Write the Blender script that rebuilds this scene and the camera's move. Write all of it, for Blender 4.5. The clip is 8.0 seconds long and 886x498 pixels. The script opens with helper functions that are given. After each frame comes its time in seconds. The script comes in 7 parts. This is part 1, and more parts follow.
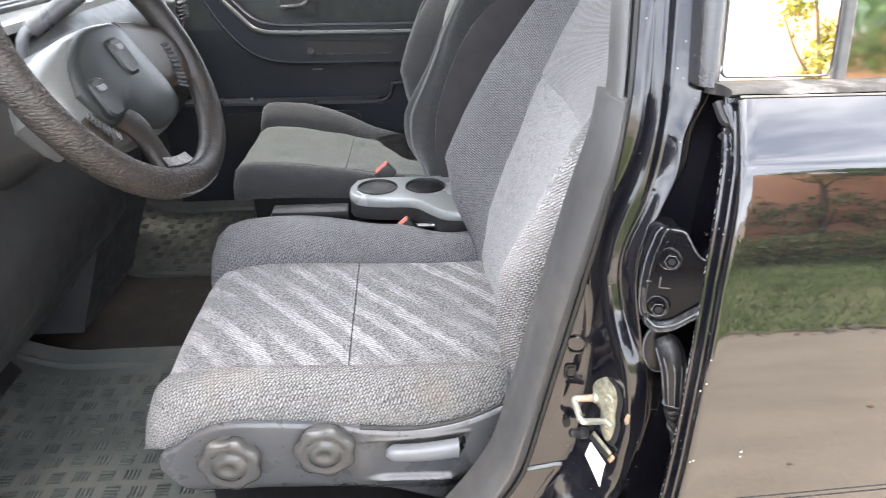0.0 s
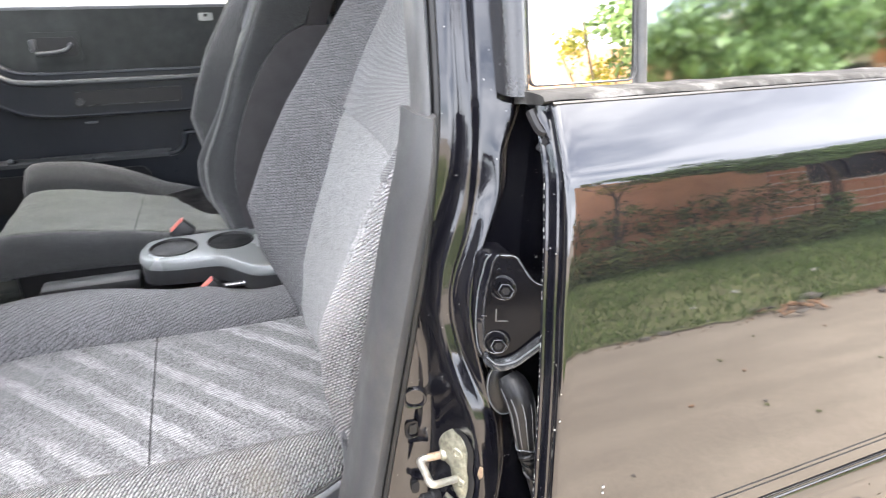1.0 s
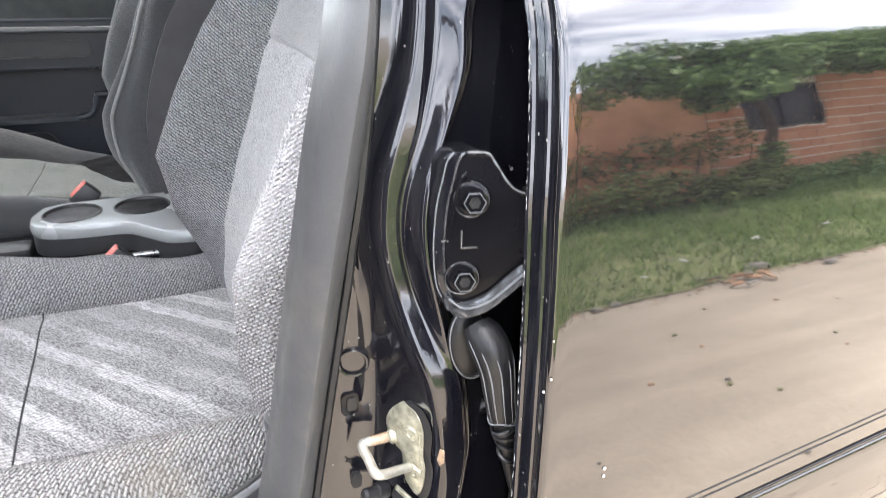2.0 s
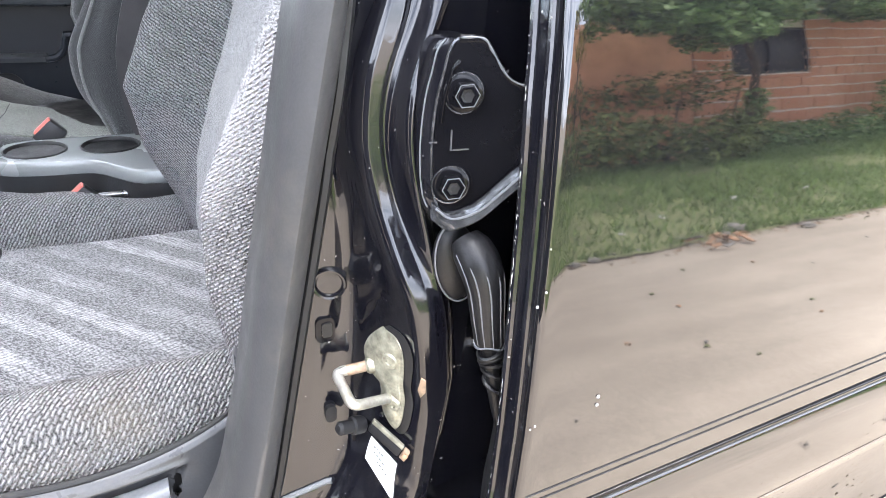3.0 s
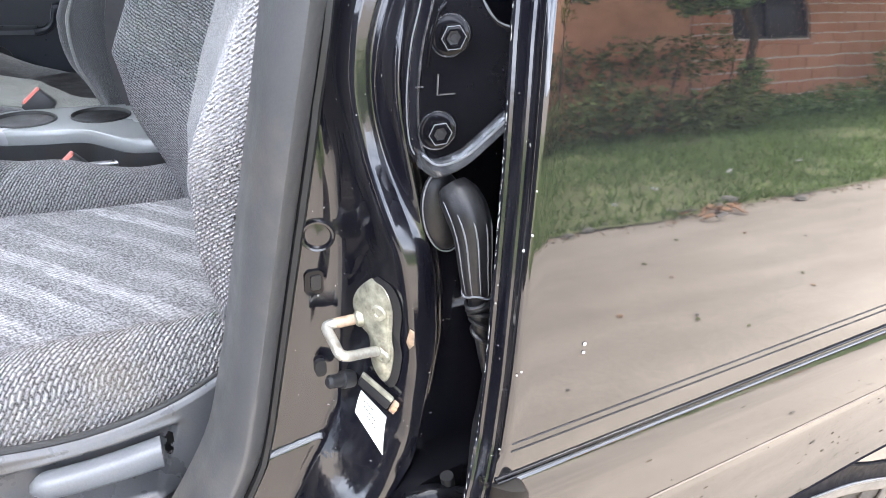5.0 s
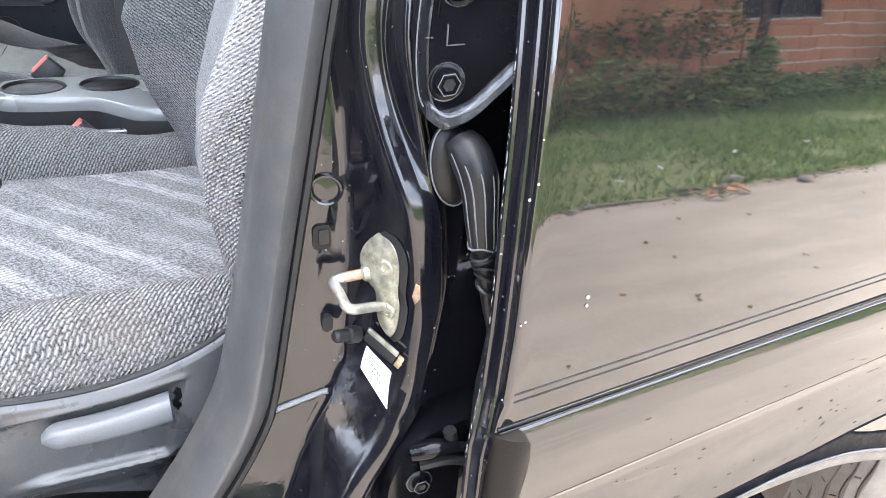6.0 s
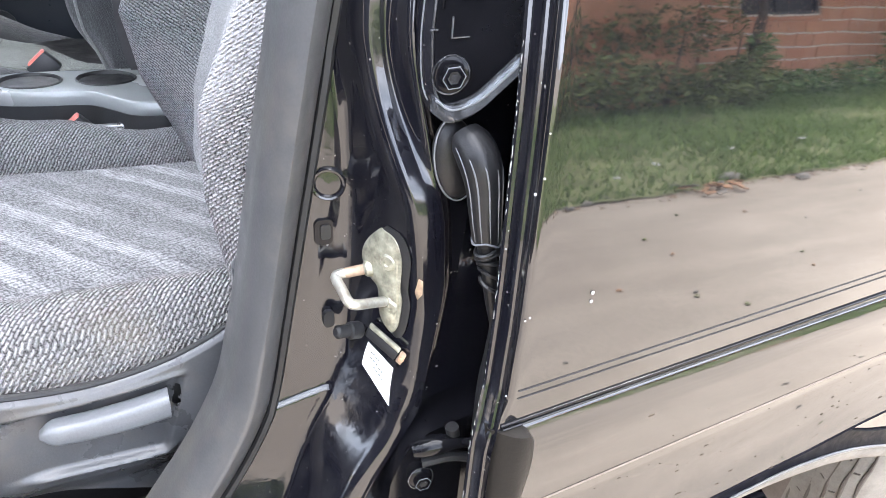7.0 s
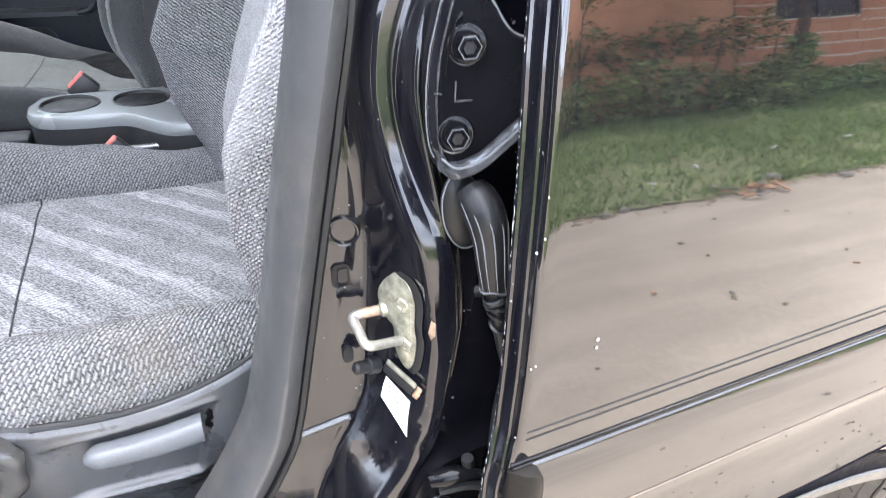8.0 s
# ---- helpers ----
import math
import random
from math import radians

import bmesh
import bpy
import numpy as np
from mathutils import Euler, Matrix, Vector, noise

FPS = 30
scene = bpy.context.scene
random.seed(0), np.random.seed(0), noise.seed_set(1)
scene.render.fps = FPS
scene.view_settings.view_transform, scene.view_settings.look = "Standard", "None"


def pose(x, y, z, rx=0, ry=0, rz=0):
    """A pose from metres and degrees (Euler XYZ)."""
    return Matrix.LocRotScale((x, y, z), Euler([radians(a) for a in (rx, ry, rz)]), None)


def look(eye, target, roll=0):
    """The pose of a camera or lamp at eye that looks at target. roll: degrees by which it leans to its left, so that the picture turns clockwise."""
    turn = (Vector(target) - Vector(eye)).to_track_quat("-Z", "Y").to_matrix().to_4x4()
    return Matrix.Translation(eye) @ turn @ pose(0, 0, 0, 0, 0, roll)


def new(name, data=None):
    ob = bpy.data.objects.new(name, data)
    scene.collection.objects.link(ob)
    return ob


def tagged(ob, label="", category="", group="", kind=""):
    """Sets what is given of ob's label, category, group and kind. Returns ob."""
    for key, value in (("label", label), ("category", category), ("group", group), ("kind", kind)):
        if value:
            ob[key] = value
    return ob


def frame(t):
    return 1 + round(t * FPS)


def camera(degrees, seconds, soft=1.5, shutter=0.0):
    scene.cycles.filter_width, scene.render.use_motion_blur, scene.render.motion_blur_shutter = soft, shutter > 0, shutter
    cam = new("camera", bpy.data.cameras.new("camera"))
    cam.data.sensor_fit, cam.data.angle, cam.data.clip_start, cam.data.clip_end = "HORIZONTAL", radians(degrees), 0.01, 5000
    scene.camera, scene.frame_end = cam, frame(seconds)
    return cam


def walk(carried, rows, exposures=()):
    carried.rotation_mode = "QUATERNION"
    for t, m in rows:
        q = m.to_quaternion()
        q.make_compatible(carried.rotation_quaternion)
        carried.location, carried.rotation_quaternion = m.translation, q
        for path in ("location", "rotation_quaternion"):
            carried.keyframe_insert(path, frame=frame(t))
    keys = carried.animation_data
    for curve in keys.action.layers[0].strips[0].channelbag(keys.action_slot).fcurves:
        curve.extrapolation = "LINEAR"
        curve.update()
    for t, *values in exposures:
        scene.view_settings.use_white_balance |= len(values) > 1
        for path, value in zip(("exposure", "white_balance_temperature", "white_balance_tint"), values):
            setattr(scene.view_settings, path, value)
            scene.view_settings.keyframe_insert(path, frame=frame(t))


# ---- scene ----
cam = camera(68.9, 8.0, soft=0.5, shutter=0.35)
PATH = [
    (0, (-0.262, -0.423, 1.183), (-0.15, 1.346, 0.257), -0.3),
    (0.5, (-0.24, -0.398, 1.173), (0.064, 1.363, 0.274), 1.3),
    (1, (-0.235, -0.346, 1.143), (0.407, 1.37, 0.343), 0.1),
    (1.5, (-0.212, -0.288, 1.089), (0.544, 1.394, 0.316), -1.2),
    (2, (-0.195, -0.245, 1.032), (0.591, 1.408, 0.226), 1.4),
    (3.5, (-0.189, -0.229, 0.977), (0.64, 1.359, 0.089), 3.7),
    (4, (-0.191, -0.234, 0.976), (0.635, 1.353, 0.081), 3.5),
    (5.5, (-0.187, -0.247, 0.953), (0.643, 1.311, 0.012), 4.0),
    (6, (-0.195, -0.254, 0.947), (0.618, 1.302, -0.011), 4.5),
    (6.5, (-0.197, -0.25, 0.947), (0.615, 1.305, -0.013), 4.5),
    (7, (-0.198, -0.25, 0.944), (0.624, 1.296, -0.021), 4.8),
    (7.5, (-0.195, -0.256, 0.947), (0.616, 1.294, -0.022), 4.4),
    (8, (-0.182, -0.25, 0.987), (0.532, 1.322, -0.023), 2.3),
]
LIGHT = [(0, 3.08, 7000, 12), (1, 3.06, 6950, 12), (1.5, 3.19, 7000, 12), (2, 3.17, 6970, 12), (3.5, 3.18, 6480, 12), (5.5, 3.15, 6440, 12), (8, 3.17, 6430, 12)]
walk(cam, [(t, look(eye, target, roll)) for t, eye, target, roll in PATH], LIGHT)

# ---- world, sun, exposure ----
world = bpy.data.worlds.new("sky")
scene.world = world
world.use_nodes = True
wt = world.node_tree
wt.nodes.clear()
SUN_EL, SUN_AZ = radians(60), radians(82)


def wnode(kind, **kw):
    n = wt.nodes.new(kind)
    for k, v in kw.items():
        n.inputs[k].default_value = v
    return n


sky = wt.nodes.new("ShaderNodeTexSky")
sky.sky_type = 'NISHITA'
sky.sun_disc = False
sky.sun_elevation, sky.sun_rotation = SUN_EL, SUN_AZ
sky.dust_density = 2.5
wco = wt.nodes.new("ShaderNodeTexCoord")
wmap = wt.nodes.new("ShaderNodeMapping")
wmap.inputs["Scale"].default_value = (2.0, 2.0, 5.0)
wmap.inputs["Location"].default_value = (0.7, 0.3, 0.0)
cloud = wnode("ShaderNodeTexNoise", Scale=1.6, Detail=6.0, Roughness=0.6)
cramp = wt.nodes.new("ShaderNodeValToRGB")
cramp.color_ramp.elements[0].position, cramp.color_ramp.elements[1].position = 0.38, 0.62
cramp.color_ramp.elements[0].color = (0.2, 0.2, 0.2, 1)
cramp.color_ramp.elements[1].color = (0.95, 0.95, 0.95, 1)
cmix = wt.nodes.new("ShaderNodeMix")
cmix.data_type = 'RGBA'
wsep = wt.nodes.new("ShaderNodeSeparateXYZ")
grade = wt.nodes.new("ShaderNodeValToRGB")
grade.color_ramp.elements[0].position, grade.color_ramp.elements[1].position = 0.62, 0.98
grade.color_ramp.elements[0].color = (0.40, 0.432, 0.50, 1)
grade.color_ramp.elements[1].color = (1.25, 1.27, 1.3, 1)
lift = wt.nodes.new("ShaderNodeVectorMath")
lift.operation = 'SCALE'
lift.inputs[3].default_value = 25.0
wbg = wnode("ShaderNodeBackground", Strength=0.12)
wout = wt.nodes.new("ShaderNodeOutputWorld")
wt.links.new(wco.outputs["Generated"], wmap.inputs["Vector"])
wt.links.new(wmap.outputs["Vector"], cloud.inputs["Vector"])
wt.links.new(cloud.outputs["Fac"], cramp.inputs["Fac"])
wt.links.new(cramp.outputs["Color"], cmix.inputs[0])
wt.links.new(wco.outputs["Generated"], wsep.inputs["Vector"])
wt.links.new(wsep.outputs["Z"], grade.inputs["Fac"])
wt.links.new(grade.outputs["Color"], lift.inputs[0])
wt.links.new(lift.outputs[0], cmix.inputs[7])
wt.links.new(sky.outputs["Color"], cmix.inputs[6])
wt.links.new(cmix.outputs[2], wbg.inputs["Color"])
wt.links.new(wbg.outputs["Background"], wout.inputs["Surface"])

sun = new("sun", bpy.data.lights.new("sun", 'SUN'))
sun.data.energy, sun.data.angle, sun.data.color = 1.5, radians(14), (1.0, 0.95, 0.88)
sun.matrix_world = look((6 * math.sin(SUN_AZ), 6 * math.cos(SUN_AZ), 6 * math.tan(SUN_EL)), (0, 0, 0))


# ---- materials ----
class Net:
    """A small builder for one node material."""

    def __init__(self, name, rough=0.5, metal=0.0, ior=1.45, spec=0.5):
        self.m = bpy.data.materials.new(name)
        self.m.use_nodes = True
        self.t = self.m.node_tree
        self.b = self.t.nodes["Principled BSDF"]
        self.b.inputs["Roughness"].default_value = rough
        self.b.inputs["Metallic"].default_value = metal
        self.b.inputs["IOR"].default_value = ior
        self.b.inputs["Specular IOR Level"].default_value = spec
        self.co = self.t.nodes.new("ShaderNodeTexCoord").outputs["Object"]

    def node(self, kind, **kw):
        n = self.t.nodes.new(kind)
        for k, v in kw.items():
            n.inputs[k].default_value = v
        return n

    def link(self, a, b):
        self.t.links.new(a, b)

    def scaled(self, s, rot=(0, 0, 0)):
        n = self.node("ShaderNodeMapping")
        n.inputs["Scale"].default_value = s if hasattr(s, "__len__") else (s, s, s)
        n.inputs["Rotation"].default_value = [radians(a) for a in rot]
        self.link(self.co, n.inputs["Vector"])
        return n.outputs["Vector"]

    def noise(self, scale, detail=4.0, vec=None, rough=0.55):
        n = self.node("ShaderNodeTexNoise", Scale=scale, Detail=detail, Roughness=rough)
        self.link(vec or self.co, n.inputs["Vector"])
        return n.outputs["Fac"]

    def ramp(self, fac, *stops):
        n = self.node("ShaderNodeValToRGB")
        e = n.color_ramp.elements
        while len(e) < len(stops):
            e.new(0.5)
        for k, (p, c) in zip(e, stops):
            k.position = p
            k.color = (*c, 1) if hasattr(c, "__len__") else (c, c, c, 1)
        self.link(fac, n.inputs["Fac"])
        return n.outputs["Color"]

    def mix(self, fac, a, b, blend='MIX'):
        n = self.node("ShaderNodeMix")
        n.data_type, n.blend_type = 'RGBA', blend
        for sock, v in ((n.inputs[0], fac), (n.inputs[6], a), (n.inputs[7], b)):
            if hasattr(v, "is_linked"):
                self.link(v, sock)
            elif hasattr(v, "__len__"):
                sock.default_value = (*v, 1)
            else:
                sock.default_value = v
        return n.outputs[2]

    def math(self, op, a, b=0.0):
        n = self.node("ShaderNodeMath")
        n.operation = op
        for sock, v in zip(n.inputs, (a, b)):
            if hasattr(v, "is_linked"):
                self.link(v, sock)
            else:
                sock.default_value = v
        return n.outputs[0]

    def colour(self, c):
        if hasattr(c, "is_linked"):
            self.link(c, self.b.inputs["Base Color"])
        else:
            self.b.inputs["Base Color"].default_value = (*c, 1)
        return self

    def rough(self, c):
        self.link(c, self.b.inputs["Roughness"])
        return self

    def bump(self, h, strength=0.4, dist=0.002, under=None):
        n = self.node("ShaderNodeBump", Strength=strength, Distance=dist)
        self.link(h, n.inputs["Height"])
        if under:
            self.link(under, n.inputs["Normal"])
        self.link(n.outputs["Normal"], self.b.inputs["Normal"])
        return n.outputs["Normal"]


def tone(c, k):
    return tuple(min(1.0, v * k) for v in c)


def plain(name, c, rough=0.5, metal=0.0, var=0.2, vscale=14.0, grain=0.12, gscale=500.0, bump=0.25, bdist=0.0006, ior=1.45, dirt=None):
    """Colour with blotches and grain, fine relief, optional dirt."""
    n = Net(name, rough, metal, ior)
    big = n.ramp(n.noise(vscale), (0.3, tone(c, 1 - var)), (0.7, tone(c, 1 + var)))
    fine = n.noise(gscale, 2.0)
    col = n.mix(grain, big, n.ramp(fine, (0.35, tone(c, 0.45)), (0.65, tone(c, 1.6))))
    if dirt:
        col = n.mix(n.math('MULTIPLY', n.ramp(n.noise(vscale * 0.6, 8.0, rough=0.7), (0.5, 0.0), (0.68, 1.0)), 0.7), col, dirt)
    n.colour(col)
    n.rough(n.ramp(n.noise(vscale * 2.3), (0.3, max(0.02, rough * 0.8)), (0.7, min(1.0, rough * 1.2))))
    n.bump(fine, bump, bdist)
    return n.m


def paint_material():
    n = Net("black_car_paint", 0.03, 0.0, 1.75)
    n.colour(n.ramp(n.noise(9.0, 6.0), (0.4, (0.004, 0.004, 0.005)), (0.75, (0.007, 0.007, 0.008))))
    dust = n.ramp(n.noise(420.0, 2.0), (0.58, 0.030), (0.80, 0.22))
    n.rough(dust)
    n.bump(n.noise(16.0, 2.0), 0.035, 0.004)
    return n.m


def low_paint_material():
    """Door paint low down: long wiped streaks and a film of dust."""
    n = Net("dusty_black_paint", 0.05, 0.0, 1.70)
    wiped = n.noise(1.0, 5.0, n.scaled((5, 40, 210), (0, 6, 0)), 0.6)
    film = n.noise(240.0, 3.0)
    dust = n.math('MULTIPLY', n.ramp(wiped, (0.48, 0.0), (0.70, 1.0)), n.ramp(film, (0.35, 0.3), (0.65, 1.0)))
    n.colour(n.mix(n.math('MULTIPLY', dust, 0.16), (0.005, 0.005, 0.006), (0.20, 0.165, 0.13)))
    n.rough(n.mix(dust, n.ramp(film, (0.55, 0.04), (0.80, 0.16)), (0.20, 0.20, 0.20)))
    n.bump(n.noise(16.0, 2.0), 0.035, 0.004)
    return n.m


def pillar_paint_material():
    n = Net("black_jamb_paint", 0.08, 0.0, 1.57)
    streak = n.ramp(n.noise(3.0, 6.0, n.scaled((40, 40, 3))), (0.45, (0.004, 0.004, 0.006)), (0.75, (0.011, 0.011, 0.013)))
    speck = n.ramp(n.noise(260.0, 1.0), (0.76, 0.0), (0.79, 1.0))
    n.colour(n.mix(n.math('MULTIPLY', speck, 0.5), streak, (0.35, 0.34, 0.32)))
    n.rough(n.ramp(n.noise(60.0, 5.0), (0.4, 0.04), (0.75, 0.2)))
    n.bump(n.noise(45.0, 3.0), 0.12, 0.002)
    return n.m


def weave_material(name, light, dark, pitch, slant=0.0, relief=0.8, wear=None, long=1.4, worn_lit_edge=None):
    """Coarse looped cloth: staggered rows of yarn loops."""
    n = Net(name, 0.95, 0.0, 1.4, 0.15)
    co = n.node("ShaderNodeTexCoord").outputs["UV"]
    mp = n.node("ShaderNodeMapping")
    mp.inputs["Rotation"].default_value = (0, 0, radians(slant))
    n.link(co, mp.inputs["Vector"])
    jit = n.node("ShaderNodeTexNoise", Scale=0.42 / pitch, Detail=2.0)
    n.link(mp.outputs["Vector"], jit.inputs["Vector"])
    shift = n.node("ShaderNodeVectorMath")
    shift.operation = 'SCALE'
    shift.inputs[3].default_value = pitch * 0.85
    n.link(jit.outputs["Color"], shift.inputs[0])
    moved = n.node("ShaderNodeVectorMath")
    n.link(mp.outputs["Vector"], moved.inputs[0])
    n.link(shift.outputs[0], moved.inputs[1])
    br = n.node("ShaderNodeTexBrick", Scale=1.0)
    br.inputs["Brick Width"].default_value = pitch * long
    br.inputs["Row Height"].default_value = pitch * 0.85
    br.inputs["Mortar Size"].default_value = pitch * 0.46
    br.inputs["Mortar Smooth"].default_value = 1.0
    br.inputs["Color1"].default_value = (1, 1, 1, 1)
    br.inputs["Color2"].default_value = (0.62, 0.62, 0.62, 1)
    br.inputs["Mortar"].default_value = (0, 0, 0, 1)
    n.link(moved.outputs[0], br.inputs["Vector"])
    fleck = n.noise(1000.0, 2.0)
    loops = n.ramp(br.outputs["Color"], (0.20, 0.0), (0.66, 1.0))
    body = n.mix(loops, dark, light)
    body = n.mix(0.42, body, n.ramp(fleck, (0.43, tone(dark, 0.5)), (0.58, light)))
    body = n.mix(1.0, body, n.ramp(n.noise(6.0, 5.0), (0.3, 0.82), (0.7, 1.12)), 'MULTIPLY')
    # loops missing or matted here and there
    gap = n.node("ShaderNodeTexNoise", Scale=0.62 / pitch, Detail=2.0)
    n.link(mp.outputs["Vector"], gap.inputs["Vector"])
    body = n.mix(n.ramp(gap.outputs["Fac"], (0.36, 0.45 * relief), (0.47, 0.0)), body, dark)
    if worn_lit_edge:
        # cloth rubbed pale and flat towards the seam, its lit fade painted in too
        at, colour = worn_lit_edge
        run = n.node("ShaderNodeSeparateXYZ")
        n.link(co, run.inputs["Vector"])
        rub = n.math('ADD', run.outputs["X"], n.math('MULTIPLY', n.noise(30.0, 4.0), 0.02))
        body = n.mix(n.ramp(rub, (at[0], 0.95), (at[1], 0.0)), body, n.mix(0.25, colour, n.ramp(fleck, (0.4, tone(colour, 0.4)), (0.6, tone(colour, 1.3)))))
    if wear:
        body = n.mix(n.math('MULTIPLY', n.ramp(n.noise(9.0, 6.0), (0.50, 0.0), (0.72, 1.0)), 0.35), body, wear)
    n.colour(body)
    first = n.bump(n.math('SUBTRACT', 1.0, br.outputs["Fac"]), min(1.0, relief * 1.25), pitch * 0.8)
    n.bump(fleck, 0.35, 0.0007, first)
    n.b.inputs["Sheen Weight"].default_value = 0.25
    return n.m


def rib_material(name, light, dark, pitch, turn):
    """Fine corded cloth."""
    return weave_material(name, light, dark, pitch, turn, 0.8, None, 2.2)


def stripe_material(name, light, mid, dark, striped=True):
    """Woven seat centre with broken slanting bands."""
    n = Net(name, 0.95, 0.0, 1.4, 0.12)
    turned = n.scaled(1.0, (0, 0, -40))
    def aligned(a, b):
        mp = n.node("ShaderNodeMapping")
        mp.inputs["Scale"].default_value = (a, b, a)
        n.link(turned, mp.inputs["Vector"])
        return mp.outputs["Vector"]
    streak = n.noise(1.0, 4.0, aligned(330, 44), 0.68)
    fleck = n.noise(1.0, 3.0, aligned(620, 300), 0.7)
    blotch = n.noise(1.0, 4.0, aligned(60, 24), 0.6)
    n_fleck = tone(mid, 2.5) if striped else tone(light, 1.1)
    hatch = n.node("ShaderNodeTexWave", Scale=66.0, Distortion=2.2, Detail=2.0)
    n.link(n.scaled(1.0, (0, 0, 66)), hatch.inputs["Vector"])
    base = n.mix(0.45, n.ramp(streak, (0.38, dark), (0.62, mid)), n.ramp(blotch, (0.35, tone(mid, 0.55)), (0.65, tone(mid, 1.25))))
    if striped:
        # pale bands of uneven length and width
        bend = n.node("ShaderNodeVectorMath")
        wob = n.node("ShaderNodeVectorMath")
        wob.operation = 'SCALE'
        wob.inputs[3].default_value = 0.018
        soft = n.node("ShaderNodeTexNoise", Scale=9.0, Detail=2.0)
        n.link(turned, soft.inputs["Vector"])
        n.link(soft.outputs["Color"], wob.inputs[0])
        n.link(turned, bend.inputs[0])
        n.link(wob.outputs[0], bend.inputs[1])
        band = n.node("ShaderNodeTexWave", Scale=6.8, Distortion=0.3, Detail=1.0)
        n.link(bend.outputs[0], band.inputs["Vector"])
        fade = n.ramp(n.noise(1.0, 2.0, aligned(22, 5.0)), (0.36, 0.05), (0.62, 0.72))
        mask = n.math('MULTIPLY', n.ramp(band.outputs["Fac"], (0.50, 0.0), (0.68, 1.0)), fade)
        pale = n.mix(n.ramp(hatch.outputs["Fac"], (0.15, 0.45), (0.5, 0.0)), light, mid)
        base = n.mix(mask, base, n.mix(n.ramp(streak, (0.36, 0.9), (0.52, 0.0)), pale, tone(mid, 0.6)))
    base = n.mix(n.ramp(hatch.outputs["Fac"], (0.15, 0.45), (0.5, 0.0)), base, tone(dark, 0.7))
    base = n.mix(0.46, base, n.ramp(fleck, (0.44, tone(dark, 0.2)), (0.58, n_fleck)))
    n.colour(base)
    n.bump(streak, 0.7, 0.0018, n.bump(fleck, 0.8, 0.0014))
    n.b.inputs["Sheen Weight"].default_value = 0.25
    return n.m


def leaf_material(name, a, b):
    n = Net(name, 0.5, 0.0, 1.4, 0.3)
    g = n.node("ShaderNodeNewGeometry")
    n.colour(n.ramp(g.outputs["Random Per Island"], (0.0, a), (0.6, b), (1.0, tone(b, 1.5))))
    return n.m


def ground_material():
    n = Net("sandy_road_surface", 0.9)
    big = n.ramp(n.noise(0.7, 8.0, rough=0.65), (0.3, (0.257, 0.216, 0.171)), (0.7, (0.355, 0.305, 0.248)))
    streak = n.ramp(n.noise(2.5, 6.0, n.scaled((0.5, 3.0, 1))), (0.4, 0.88), (0.7, 1.08))
    grit = n.ramp(n.noise(90.0, 3.0), (0.35, 0.90), (0.65, 1.06))
    n.colour(n.mix(1.0, n.mix(1.0, big, streak, 'MULTIPLY'), grit, 'MULTIPLY'))
    n.bump(n.noise(40.0, 4.0), 0.15, 0.006)
    return n.m


def brick_material():
    n = Net("red_clay_block", 0.85)
    o = n.node("ShaderNodeObjectInfo")
    c = n.ramp(o.outputs["Random"], (0.0, (0.70, 0.30, 0.165)), (1.0, (0.82, 0.42, 0.25)))
    n.colour(n.mix(0.3, c, n.ramp(n.noise(25.0, 5.0), (0.3, (0.34, 0.13, 0.07)), (0.7, (0.62, 0.30, 0.18)))))
    n.bump(n.noise(120.0, 3.0), 0.5, 0.003)
    return n.m


def glass_material(name, tint, rough=0.0):
    n = Net(name, rough, 0.0, 1.5)
    n.colour(tint)
    n.b.inputs["Transmission Weight"].default_value = 1.0
    return n.m


def mirror_material(name="mirror_film", k=1.0):
    n = Net(name, 0.02 if k > 0.9 else 0.045, 1.0)
    a, b = ((0.80, 0.79, 0.74), (0.88, 0.87, 0.84)) if k > 0.9 else ((0.70 * k, 0.74 * k, 0.80 * k), (0.80 * k, 0.84 * k, 0.88 * k))
    n.colour(n.ramp(n.noise(30.0, 5.0), (0.4, a), (0.7, b)))
    return n.m


def laced_material():
    """Leather scales of a worn slip-on rim cover."""
    n = Net("scaly_rim_leather", 0.55, 0.0, 1.4)
    v = n.node("ShaderNodeTexVoronoi", Scale=1.0)
    n.link(n.scaled((185, 185, 430), (14, 0, 0)), v.inputs["Vector"])
    scale = v.outputs["Distance"]
    n.colour(n.mix(n.ramp(n.noise(60.0, 4.0), (0.45, 0.0), (0.7, 0.5)), n.ramp(scale, (0.1, (0.038, 0.034, 0.032)), (0.6, (0.014, 0.012, 0.011))), (0.034, 0.026, 0.021)))
    n.bump(n.math('SUBTRACT', 1.0, scale), 0.7, 0.0020)
    return n.m


LACED = laced_material()
PAINT, LOW_PAINT, JAMB = paint_material(), low_paint_material(), pillar_paint_material()
SEAL = plain("grey_seal_trim", (0.047, 0.047, 0.048), 0.40, var=0.12, dirt=(0.085, 0.077, 0.068))
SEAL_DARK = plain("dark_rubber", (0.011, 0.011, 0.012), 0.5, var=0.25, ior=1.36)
# span over which wear and painted light fade across the wing
WING_FADE = (0.014, 0.060)
CLOTH = weave_material("looped_grey_cloth", (0.40, 0.392, 0.394), (0.010, 0.010, 0.011), 0.0045, -34, long=1.7, wear=(0.19, 0.155, 0.11))
WING_CLOTH = weave_material("rubbed_lit_looped_cloth", (0.49, 0.48, 0.487), (0.004, 0.004, 0.005), 0.0048, -48, long=1.3, worn_lit_edge=(WING_FADE, (0.33, 0.326, 0.333)))
CORD = rib_material("corded_grey_cloth", (0.37, 0.37, 0.386), (0.008, 0.008, 0.011), 0.0040, -28)
